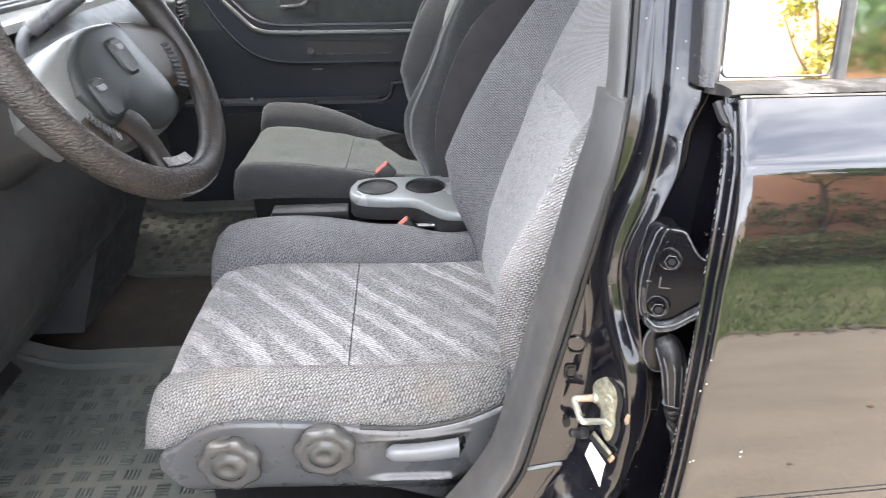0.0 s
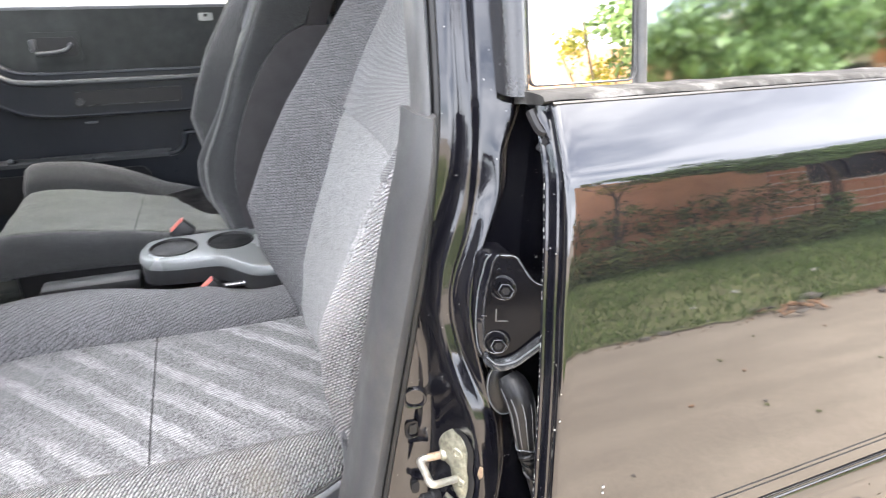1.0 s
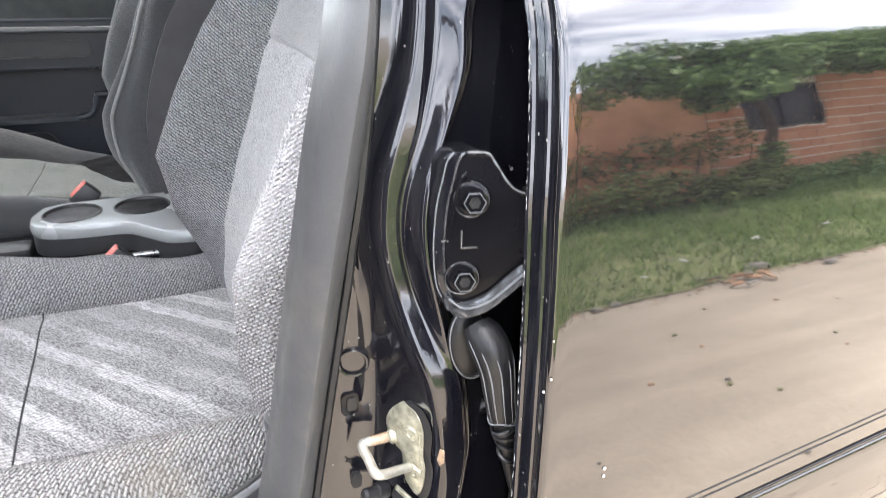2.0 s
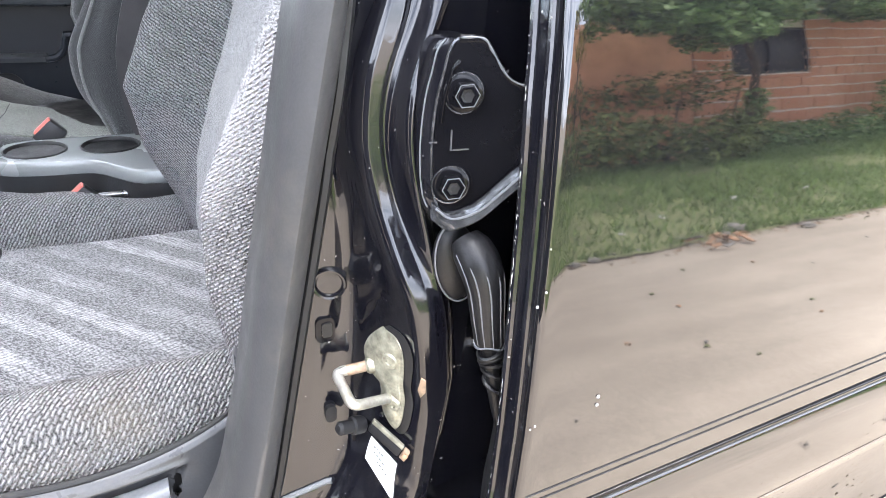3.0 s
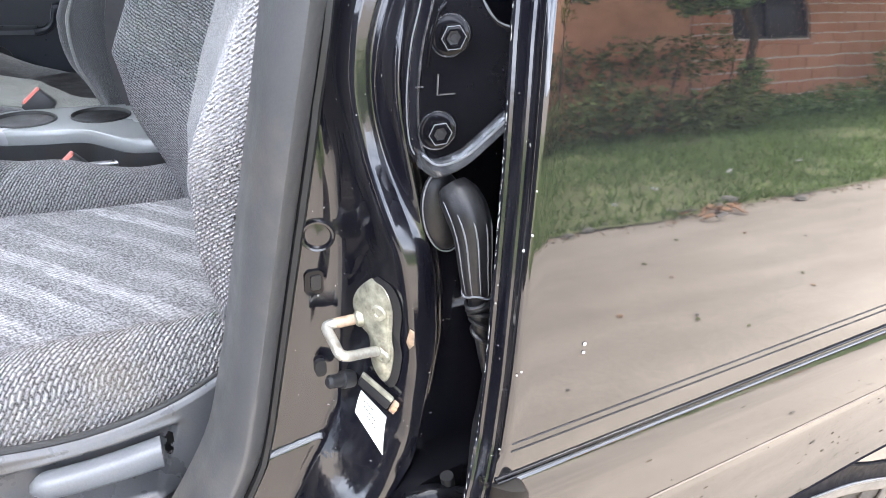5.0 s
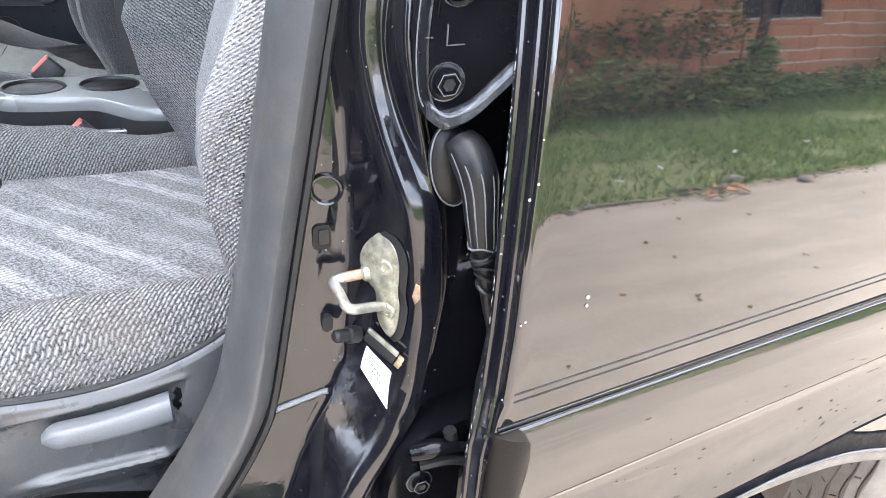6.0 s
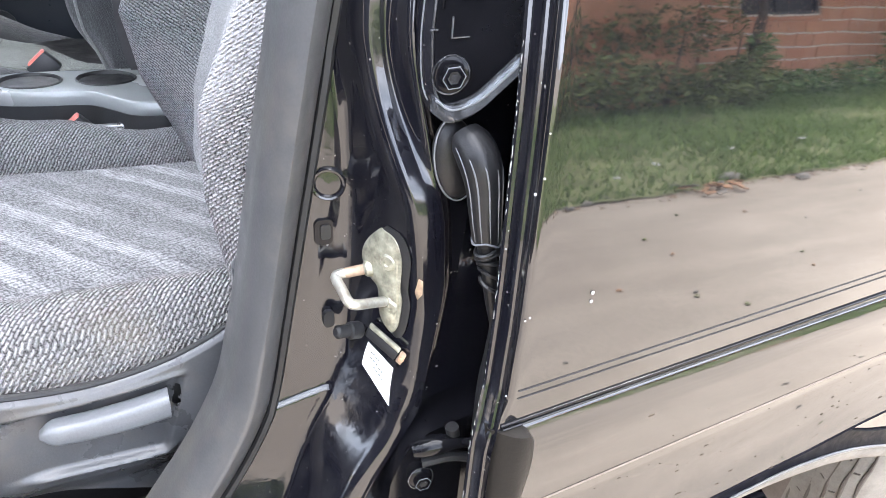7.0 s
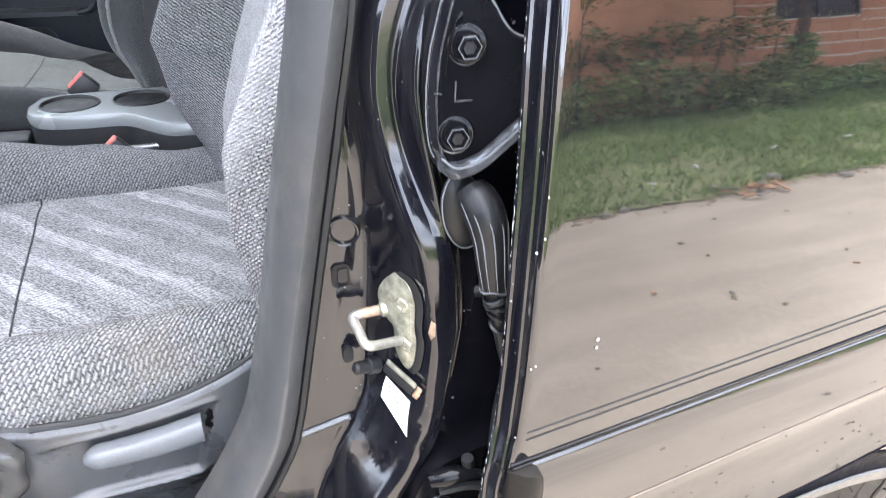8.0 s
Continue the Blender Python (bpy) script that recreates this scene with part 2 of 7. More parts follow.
INSERT = stripe_material("striped_seat_cloth", (0.56, 0.553, 0.557), (0.145, 0.144, 0.147), (0.018, 0.018, 0.020))
BACK_INSERT = stripe_material("pale_woven_cloth", (0.40, 0.396, 0.40), (0.255, 0.252, 0.256), (0.075, 0.075, 0.08), False)
PLAIN_CLOTH = weave_material("plain_grey_cloth", (0.28, 0.277, 0.28), (0.095, 0.095, 0.10), 0.0022, 10, 0.4)
P_CLOTH = weave_material("dark_grey_cloth", (0.076, 0.080, 0.081), (0.022, 0.022, 0.024), 0.0019, 20, 0.4)
P_INSERT = stripe_material("grey_green_cloth", (0.235, 0.248, 0.215), (0.135, 0.143, 0.122), (0.022, 0.024, 0.020), False)
P_WELT = weave_material("grey_piping_cloth", (0.20, 0.205, 0.20), (0.06, 0.06, 0.06), 0.002, 0, 0.4)
# near-black matt colour that stands in for shade in seams and pressed lines
CREASE_SHADE = plain("dark_seam_shadow", (0.010, 0.010, 0.011), 0.9)
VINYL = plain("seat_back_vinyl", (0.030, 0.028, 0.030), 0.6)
PLASTIC = plain("mid_grey_plastic", (0.050, 0.052, 0.056), 0.30, var=0.15, dirt=(0.075, 0.068, 0.062))
TREAD = plain("dark_rubber_tread", (0.048, 0.054, 0.051), 0.5, var=0.3)
KNOB = plain("grey_knob_plastic", (0.042, 0.042, 0.042), 0.20, var=0.15, dirt=(0.075, 0.066, 0.058))
LEVER = plain("pale_grey_plastic", (0.105, 0.11, 0.118), 0.4, var=0.1)
DASH = plain("dark_dash_plastic", (0.021, 0.022, 0.024), 0.45, var=0.25, bump=0.5, dirt=(0.022, 0.018, 0.015))
# pale base colour stands in for sky glare on the dash top
DASHTOP = plain("sky_glare_dash_top", (0.36, 0.37, 0.37), 0.35, var=0.1)
DOORP = plain("charcoal_door_panel", (0.0175, 0.020, 0.025), 0.34, var=0.10, bump=0.25, ior=1.30)
LEDGE = plain("grey_pocket_ledge", (0.045, 0.048, 0.052), 0.32, var=0.1)
DOORC = plain("charcoal_door_cloth", (0.030, 0.033, 0.033), 0.9, var=0.2, bump=0.6, bdist=0.001)
SILVER = plain("silver_plastic", (0.235, 0.248, 0.248), 0.26, 0.15, var=0.03, vscale=1.5, grain=0.04)
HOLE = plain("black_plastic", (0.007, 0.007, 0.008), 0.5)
MATT = plain("matt_black_rubber", (0.006, 0.006, 0.008), 0.9, ior=1.06)
RED = plain("red_button", (0.66, 0.17, 0.14), 0.35, var=0.08)
RUBBER = plain("grey_rubber_mat", (0.050, 0.056, 0.053), 0.55, var=0.35, vscale=6, dirt=(0.11, 0.1, 0.085))
CARPET = plain("dirty_brown_carpet", (0.022, 0.019, 0.016), 0.95, var=0.5, vscale=7, grain=0.4, bump=0.9, bdist=0.003, dirt=(0.060, 0.044, 0.028))
ZINC = plain("yellowed_zinc", (0.27, 0.262, 0.205), 0.42, 0.5, var=0.5, vscale=120, dirt=(0.10, 0.075, 0.05))
STEEL_LOOP = plain("worn_zinc_steel", (0.40, 0.39, 0.345), 0.34, 0.7, var=0.25, vscale=110, dirt=(0.30, 0.25, 0.18))
STEEL = plain("bare_steel", (0.26, 0.26, 0.27), 0.3, 0.9, var=0.2, vscale=80)
BOOT = plain("ribbed_boot_rubber", (0.009, 0.009, 0.010), 0.40, var=0.25, ior=1.34, vscale=60)
HINGE = plain("painted_hinge", (0.004, 0.004, 0.005), 0.12, ior=1.27, var=0.5, grain=0.05, bump=0.03, bdist=0.0002)
CHIP = plain("chipped_paint", (0.24, 0.235, 0.225), 0.7, var=0.3, vscale=200)
LABELM = plain("white_label", (0.82, 0.82, 0.80), 0.5, var=0.04)
INK = plain("grey_ink", (0.05, 0.05, 0.055), 0.6)
BELT = plain("weathered_grey_rubber", (0.036, 0.035, 0.034), 0.9, var=0.4, vscale=40, ior=1.2, dirt=(0.17, 0.165, 0.16))
FRAME = plain("satin_black_frame", (0.02, 0.02, 0.022), 0.25, ior=1.6)
CAPM = plain("satin_black_cap", (0.010, 0.009, 0.0082), 0.45, ior=1.2, var=0.2)
WORN = plain("worn_hinge_edge", (0.105, 0.108, 0.115), 0.22, 0.75, var=0.7, vscale=150, bump=0.1)
SILLM = plain("scuffed_sill_plastic", (0.0035, 0.0036, 0.0055), 0.5, ior=1.12, var=0.5, vscale=60, dirt=(0.014, 0.013, 0.014))
SANDY = plain("sand_coated_edge", (0.122, 0.109, 0.093), 0.85, var=0.2, vscale=40)
MUD = plain("dried_mud", (0.055, 0.044, 0.034), 0.95, ior=1.1)
DUSTY = plain("dust_in_a_groove", (0.10, 0.08, 0.065), 0.9)
TYRE = plain("dusty_tyre_rubber", (0.050, 0.041, 0.033), 0.85, var=0.3)
LEATHER = plain("worn_black_leather", (0.009, 0.0075, 0.007), 0.50, var=0.45, vscale=45, grain=0.3, gscale=260, bump=0.6, bdist=0.001, dirt=(0.024, 0.016, 0.013))
# hub plastic again, paler to stand in for glare on its side
HUBSIDE = plain("glare_grey_hub_plastic", (0.070, 0.073, 0.073), 0.30, var=0.06, ior=1.6, vscale=5)
HUB = plain("grey_airbag_cover", (0.0135, 0.0155, 0.0162), 0.36, var=0.06, ior=1.32, vscale=5)
SPOKE = plain("brownish_spoke_plastic", (0.027, 0.0205, 0.0165), 0.42, var=0.2)
HEADLINER = plain("pale_headliner", (0.45, 0.44, 0.42), 0.9)
GLASS = glass_material("tinted_glass", (0.10, 0.12, 0.11))
CLEAR = glass_material("clear_glass", (0.92, 0.95, 0.94))
MIRROR = mirror_material()
GROUND, BRICK = ground_material(), brick_material()
FILM = mirror_material("dark_mirror_film", 0.5)
PLASTER = plain("peach_plaster", (0.76, 0.40, 0.24), 0.9, var=0.22, vscale=1.3, dirt=(0.36, 0.20, 0.12))
MORTAR = plain("pale_mortar", (0.90, 0.80, 0.67), 0.9, var=0.2)
DARKROOM = plain("dark_shutter", (0.02, 0.02, 0.022), 0.4)
GRASS = leaf_material("grass_blades", (0.095, 0.150, 0.050), (0.205, 0.275, 0.100))
LEAF = leaf_material("creeper_leaves", (0.050, 0.098, 0.032), (0.215, 0.310, 0.120))
OLIVE = leaf_material("olive_leaves", (0.070, 0.090, 0.032), (0.19, 0.22, 0.085))
YLEAF = leaf_material("yellowing_leaves", (0.10, 0.12, 0.02), (0.30, 0.26, 0.04))
BARK = plain("grey_bark", (0.13, 0.10, 0.07), 0.9, var=0.3, bump=0.8, bdist=0.01)
SOIL = plain("green_verge_soil", (0.160, 0.170, 0.078), 0.95, var=0.4, vscale=4)
STONE = plain("grey_stone", (0.19, 0.175, 0.155), 0.9, var=0.3, vscale=20)
RUST = plain("rust_film", (0.24, 0.165, 0.11), 0.6, var=0.5, vscale=150)
TRASH = plain("orange_debris", (0.36, 0.21, 0.125), 0.85, var=0.4, vscale=30)
CRUMB = leaf_material("crumbs_of_earth", (0.10, 0.075, 0.05), (0.30, 0.22, 0.15))
PAPER = plain("pale_litter", (0.7, 0.69, 0.66), 0.8)

# ---- builders ----
ORIGIN = {}


def thing(name, base, label, category, group="", kind=""):
    ob = new(name)
    ob.location = base
    ORIGIN[ob] = Vector(base)
    return tagged(ob, label, category, group, kind)


def part(name, bm, material, parent=None, label="", sharp=38):
    """Links a bmesh, given in world places, as one mesh under a thing or a part."""
    off = ORIGIN.get(parent, Vector((0, 0, 0)))
    bmesh.ops.recalc_face_normals(bm, faces=bm.faces)
    if off.length:
        bmesh.ops.translate(bm, verts=bm.verts, vec=-off)
    me = bpy.data.meshes.new(name)
    bm.to_mesh(me)
    bm.free()
    me.polygons.foreach_set("use_smooth", [True] * len(me.polygons))
    me.set_sharp_from_angle(angle=radians(sharp))
    for m in material if isinstance(material, (list, tuple)) else (material,):
        me.materials.append(m)
    ob = new(name, me)
    ob.parent = parent
    ORIGIN[ob] = off
    if label:
        ob["label"] = label
    return ob


def raw(name, verts, faces, material, parent=None, label="", smooth=False):
    """A mesh straight from arrays, for what is too many for a bmesh."""
    off = ORIGIN.get(parent, Vector((0, 0, 0)))
    me = bpy.data.meshes.new(name)
    me.from_pydata([tuple(Vector(v) - off) for v in verts], [], faces)
    me.polygons.foreach_set("use_smooth", [smooth] * len(me.polygons))
    me.materials.append(material)
    me.update()
    ob = new(name, me)
    ob.parent = parent
    ORIGIN[ob] = off
    if label:
        ob["label"] = label
    return ob


def lerp(x, xs, ys):
    return float(np.interp(x, xs, ys))


def smooth(x, a, b):
    t = min(1.0, max(0.0, (x - a) / (b - a)))
    return t * t * (3 - 2 * t)


def loft(rings, closed=True, caps=True, bm=None):
    bm = bm or bmesh.new()
    rows = [[bm.verts.new(p) for p in r] for r in rings]
    n = len(rows[0])
    for a, b in zip(rows, rows[1:]):
        for i in range(n if closed else n - 1):
            j = (i + 1) % n
            bm.faces.new((a[i], a[j], b[j], b[i]))
    if caps and closed:
        bm.faces.new(rows[0][::-1])
        bm.faces.new(rows[-1])
    return bm


def sheet(f, us, vs, thick=None, from_edge=False):
    """A surface f(u, v), with a rim drawn back by the vector thick. from_edge: cloth coordinates run back from the last row."""
    bm = bmesh.new()
    rows = [[bm.verts.new(f(u, v)) for v in vs] for u in us]
    # cloth coordinates in metres: along the middle column and the middle row
    mid_r, mid_c = rows[len(rows) // 2], [r[len(vs) // 2] for r in rows]
    run = lambda line: [0.0] + list(np.cumsum([(p.co - q.co).length for p, q in zip(line, line[1:])]))
    cu, cv = run(mid_c), run(mid_r)
    own = [[s[-1] - d for d in s] for s in (run([r[i] for r in rows]) for i in range(len(vs)))] if from_edge else None
    uv = bm.loops.layers.uv.new("cloth")
    for n_, (a, b) in enumerate(zip(rows, rows[1:])):
        for i in range(len(vs) - 1):
            fc = bm.faces.new((a[i], a[i + 1], b[i + 1], b[i]))
            for lp, at in zip(fc.loops, ((n_, i), (n_, i + 1), (n_ + 1, i + 1), (n_ + 1, i))):
                lp[uv].uv = (own[at[1]][at[0]] if from_edge else cu[at[0]], cv[at[1]])
    if thick is not None:
        rim = rows[0] + [r[-1] for r in rows[1:]] + rows[-1][-2::-1] + [r[0] for r in rows[-2:0:-1]]
        back = [bm.verts.new(v.co + Vector(thick)) for v in rim]
        for i in range(len(rim)):
            j = (i + 1) % len(rim)
            bm.faces.new((rim[i], rim[j], back[j], back[i]))
    return bm


def spline(pts, n=8):
    """Points of a smooth line through pts."""
    p = [Vector(q) for q in pts]
    p = [2 * p[0] - p[1]] + p + [2 * p[-1] - p[-2]]
    out = []
    for i in range(1, len(p) - 2):
        for k in range(n):
            t = k / n
            out.append(0.5 * (2 * p[i] + (p[i + 1] - p[i - 1]) * t + (2 * p[i - 1] - 5 * p[i] + 4 * p[i + 1] - p[i + 2]) * t * t
                              + (3 * p[i] - p[i - 1] - 3 * p[i + 1] + p[i + 2]) * t ** 3))
    return out + [p[-2]]


def tube(path, radius, n=10, bm=None, closed=False, wob=None):
    path = [Vector(q) for q in path]
    rings, side = [], None
    m = len(path)
    for i, q in enumerate(path):
        d = (path[(i + 1) % m] - path[i - 1]) if closed else (path[min(i + 1, m - 1)] - path[max(i - 1, 0)])
        d.normalize()
        if side is None:
            side = d.orthogonal().normalized()
        side = (side - side.dot(d) * d).normalized()
        up = d.cross(side)
        r = radius(i / (m - 1)) if callable(radius) else radius
        rings.append([q + (r * (wob(a, i) if wob else 1)) * (math.cos(a) * side + math.sin(a) * up) for a in (2 * math.pi * k / n for k in range(n))])
    if closed:
        rings.append(rings[0])
        bm2 = loft(rings, True, False, bm)
        bmesh.ops.remove_doubles(bm2, verts=bm2.verts, dist=1e-6)
        return bm2
    return loft(rings, True, True, bm)


def bevelled(bm, w, seg=2):
    if w:
        es = [e for e in bm.edges if len(e.link_faces) == 2 and e.calc_face_angle(0) > 0.5]
        bmesh.ops.bevel(bm, geom=es, offset=w, segments=seg, profile=0.5, affect='EDGES', clamp_overlap=True)
    return bm


def block(c, s, bev=0.004, turn=None, seg=2):
    bm = bmesh.new()
    bmesh.ops.create_cube(bm, size=1, matrix=Matrix.Translation(c) @ (turn or Matrix()) @ Matrix.Diagonal((*s, 1)))
    return bevelled(bm, bev, seg)


def prism(poly, plane, a, b, bev=0.003, seg=2):
    """A polygon drawn out from a to b across the named plane ("xz", "xy" or "yz")."""
    def at(p, d):
        return {"xz": (p[0], d, p[1]), "xy": (p[0], p[1], d), "yz": (d, p[0], p[1])}[plane]
    bm = loft([[at(p, a) for p in poly], [at(p, b) for p in poly]])
    return bevelled(bm, bev, seg)


def lathe(prof, place, axis, n=24, wob=None, bm=None):
    """prof: (radius, along) pairs turned about the axis at place."""
    axis = Vector(axis).normalized()
    s = axis.orthogonal().normalized()
    u = axis.cross(s)
    rings = [[Vector(place) + h * axis + r * (wob(a, r, h) if wob else 1) * (math.cos(a) * s + math.sin(a) * u)
              for a in (2 * math.pi * k / n for k in range(n))] for r, h in prof]
    return loft(rings, True, True, bm)


def rounded(cx, cz, w, h, r, n=6):
    """A rounded rectangle's outline."""
    out = []
    for sx, sz, a0 in ((1, 1, 0), (-1, 1, 90), (-1, -1, 180), (1, -1, 270)):
        for k in range(n + 1):
            a = radians(a0 + 90 * k / n)
            out.append((cx + sx * (w / 2 - r) + r * math.cos(a), cz + sz * (h / 2 - r) + r * math.sin(a)))
    return out


def frange(a, b, n):
    return [a + (b - a) * k / (n - 1) for k in range(n)]


# ---- ground ----
def ground_z(x, y):
    return 0.006 * noise.noise(Vector((x * 1.3, y * 1.3, 0))) - 0.004


def build_ground():
    xs = [-900, -200, -60, -20, -8] + frange(-4, 12, 65) + [20, 60, 200, 900]
    ys = [-900, -200, -60, -20, -12] + frange(-8, 4, 49) + [8, 20, 60, 200, 900]
    ob = part("ground", sheet(lambda x, y: Vector((x, y, ground_z(x, y))), xs, ys), GROUND)
    tagged(ob, "sandy tan unpaved road with scattered small grit", "ground", kind="structure")


build_ground()

# ---- car: pillar, sill, shell ----
car = thing("car", (0.2, 0.9, 0.0), "black station car with the driver door open, dusty paint", "car")
ZT = [0.40, 0.49, 0.513, 0.545, 0.587, 0.664, 0.78, 0.876, 0.94, 1.041, 1.2, 1.4]
XT = [-0.235, -0.183, -0.167, -0.149, -0.130, -0.117, -0.097, -0.082, -0.073, -0.063, -0.058, -0.05]
ZL = [0.40, 0.49, 0.513, 0.545, 0.59, 0.681, 0.843, 0.938, 1.037, 1.2, 1.4]
XL = [-0.280, -0.221, -0.204, -0.185, -0.162, -0.142, -0.114, -0.099, -0.077, -0.074, -0.068]
ZS = [0.38, 0.501, 0.543, 0.575, 0.596, 0.632, 0.70, 0.742, 0.774, 0.824, 0.866, 0.892, 0.93, 0.97, 1.03, 1.4]
XS = [-0.150, -0.121, -0.110, -0.096, -0.086, -0.073, -0.071, -0.067, -0.066, -0.070, -0.0755, -0.0755, -0.069, -0.054, -0.047, -0.039]
Z1 = [0.38, 0.46, 0.551, 0.579, 0.625, 0.684, 0.729, 0.771, 0.797, 0.835, 0.872, 0.91, 0.939, 0.976, 1.013, 1.4]
X1 = [-0.140, -0.122, -0.080, -0.057, -0.040, -0.034, -0.0395, -0.046, -0.054, -0.062, -0.069, -0.066, -0.057, -0.045, -0.040, -0.031]
Z2 = [0.38, 0.46, 0.546, 0.578, 0.623, 0.684, 0.729, 0.771, 0.80, 0.826, 0.857, 0.89, 0.912, 0.939, 0.976, 1.014, 1.4]
X2 = [-0.130, -0.112, -0.072, -0.049, -0.033, -0.025, -0.0295, -0.035, -0.041, -0.048, -0.055, -0.057, -0.052, -0.042, -0.036, -0.033, -0.023]
Z3 = [0.38, 0.46, 0.546, 0.60, 0.70, 0.76, 0.793, 0.841, 0.869, 0.894, 0.913, 0.941, 0.974, 1.013, 1.032, 1.06, 1.4]
X3 = [-0.122, -0.104, -0.064, -0.030, -0.017, -0.022, -0.030, -0.042, -0.0475, -0.046, -0.042, -0.030, -0.0155, -0.013, 0.000, 0.006, 0.016]

def eased(zs, xs, soft=0.022):
    """A smooth curve x(z) through roughly these places."""
    g = np.arange(0.30, 1.50, 0.002)
    v = np.interp(g, zs, xs)
    k = np.exp(-(np.arange(-40, 41) * 0.002 / soft) ** 2)
    v = np.convolve(np.pad(v, 40, mode="edge"), k / k.sum(), "valid")
    return lambda z: float(np.interp(z, g, v))


trim_x, seal_x, slope_x = eased(ZT, XT), eased(ZL, XL), eased(ZS, XS, 0.012)
ridge_x, inner_x, recess_x = eased(Z1, X1, 0.012), eased(Z2, X2, 0.012), eased(Z3, X3, 0.012)
trim_depth = eased([0.38, 0.50, 0.75, 0.80, 0.85, 0.90, 0.95, 1.0, 1.05, 1.2, 1.4], [0.145, 0.143, 0.1405, 0.1383, 0.1348, 0.1294, 0.123, 0.117, 0.1125, 0.1065, 0.1065])
band_depth = eased([0.38, 0.55, 0.62, 0.70, 0.75, 0.775, 0.80, 0.83, 0.855, 0.872, 0.91, 0.94, 0.976, 1.05, 1.4], [0.071, 0.0768, 0.081, 0.084, 0.080, 0.080, 0.090, 0.1055, 0.110, 0.110, 0.107, 0.105, 0.105, 0.101, 0.096], 0.012)
edge_depth = eased([0.38, 0.55, 0.62, 0.70, 0.76, 0.82, 0.94, 1.0, 1.05, 1.4], [0.071, 0.0762, 0.080, 0.082, 0.080, 0.086, 0.090, 0.096, 0.094, 0.089])
floor_depth = eased([0.38, 0.75, 0.80, 0.90, 1.0, 1.4], [0.100, 0.0985, 0.1077, 0.1085, 0.110, 0.110])


_pz = np.linspace(0.30, 1.50, 601)
_py = np.cumsum(np.interp(_pz, [0.30, 0.82, 0.90, 0.98, 1.06, 1.5], [0.0, 0.0, 0.10, 0.13, 0.30, 0.30])) * 0.002


def lean_in(z):
    return float(np.interp(z, _pz, _py))


def seam_z(x):
    """The welded seam across the foot of the pillar."""
    return 0.5965 + 0.28 * (x + 0.084)


def pillar_knots(z):
    """The pressed section at height z: flat, slope, band, channel, edge, recess."""
    t, a, b = trim_x(z), ridge_x(z), inner_x(z)
    s = min(slope_x(z), a - 0.008)
    c = max(recess_x(z), b + 0.006)
    yt, ya, yc = trim_depth(z), band_depth(z), edge_depth(z)
    ys = yt - 0.113 * (s - t)
    return ([t - 0.2, t, s, a - 0.0025, a, b, b + 0.003, c - 0.0015, c + 0.0015, c + 0.009, 0.3],
            [yt + 0.0226, yt, ys, ya + 0.006, ya, ya - 0.0012 + 0.0026 * math.exp(-((z - 0.810) / 0.030) ** 2), ya + 0.0028 * smooth(z, 0.76, 0.82) - 0.0008, yc + 0.001, yc, floor_depth(z), floor_depth(z) + 0.004])


def pillar_y(x, z):
    xs, ys = pillar_knots(z)
    y = float(np.mean(np.interp([x - 0.0030, x - 0.0015, x, x + 0.0015, x + 0.0030], xs, ys))) + lean_in(z)
    t, s = xs[1], xs[2]
    # soft swelling beside the trim, pressed crease, step below the seam
    y -= 0.0018 * math.exp(-((x - t - 0.016) / 0.007) ** 2) * smooth(z, 0.62, 0.72) * smooth(z, 0.9, 0.82)
    y += 0.0018 * math.exp(-((x - s + 0.007) / 0.0032) ** 2) * smooth(z, 0.70, 0.80) * smooth(z, 0.93, 0.86)
    y -= 0.0030 * smooth(z, seam_z(x) + 0.001, seam_z(x) - 0.003) * smooth(x, s + 0.004, s - 0.004)
    return y


def old_lean(z):
    """The trim leans less than the sheet metal beside it."""
    return 0.32 * smooth(z, 0.92, 1.06) * max(0.0, z - 0.98)


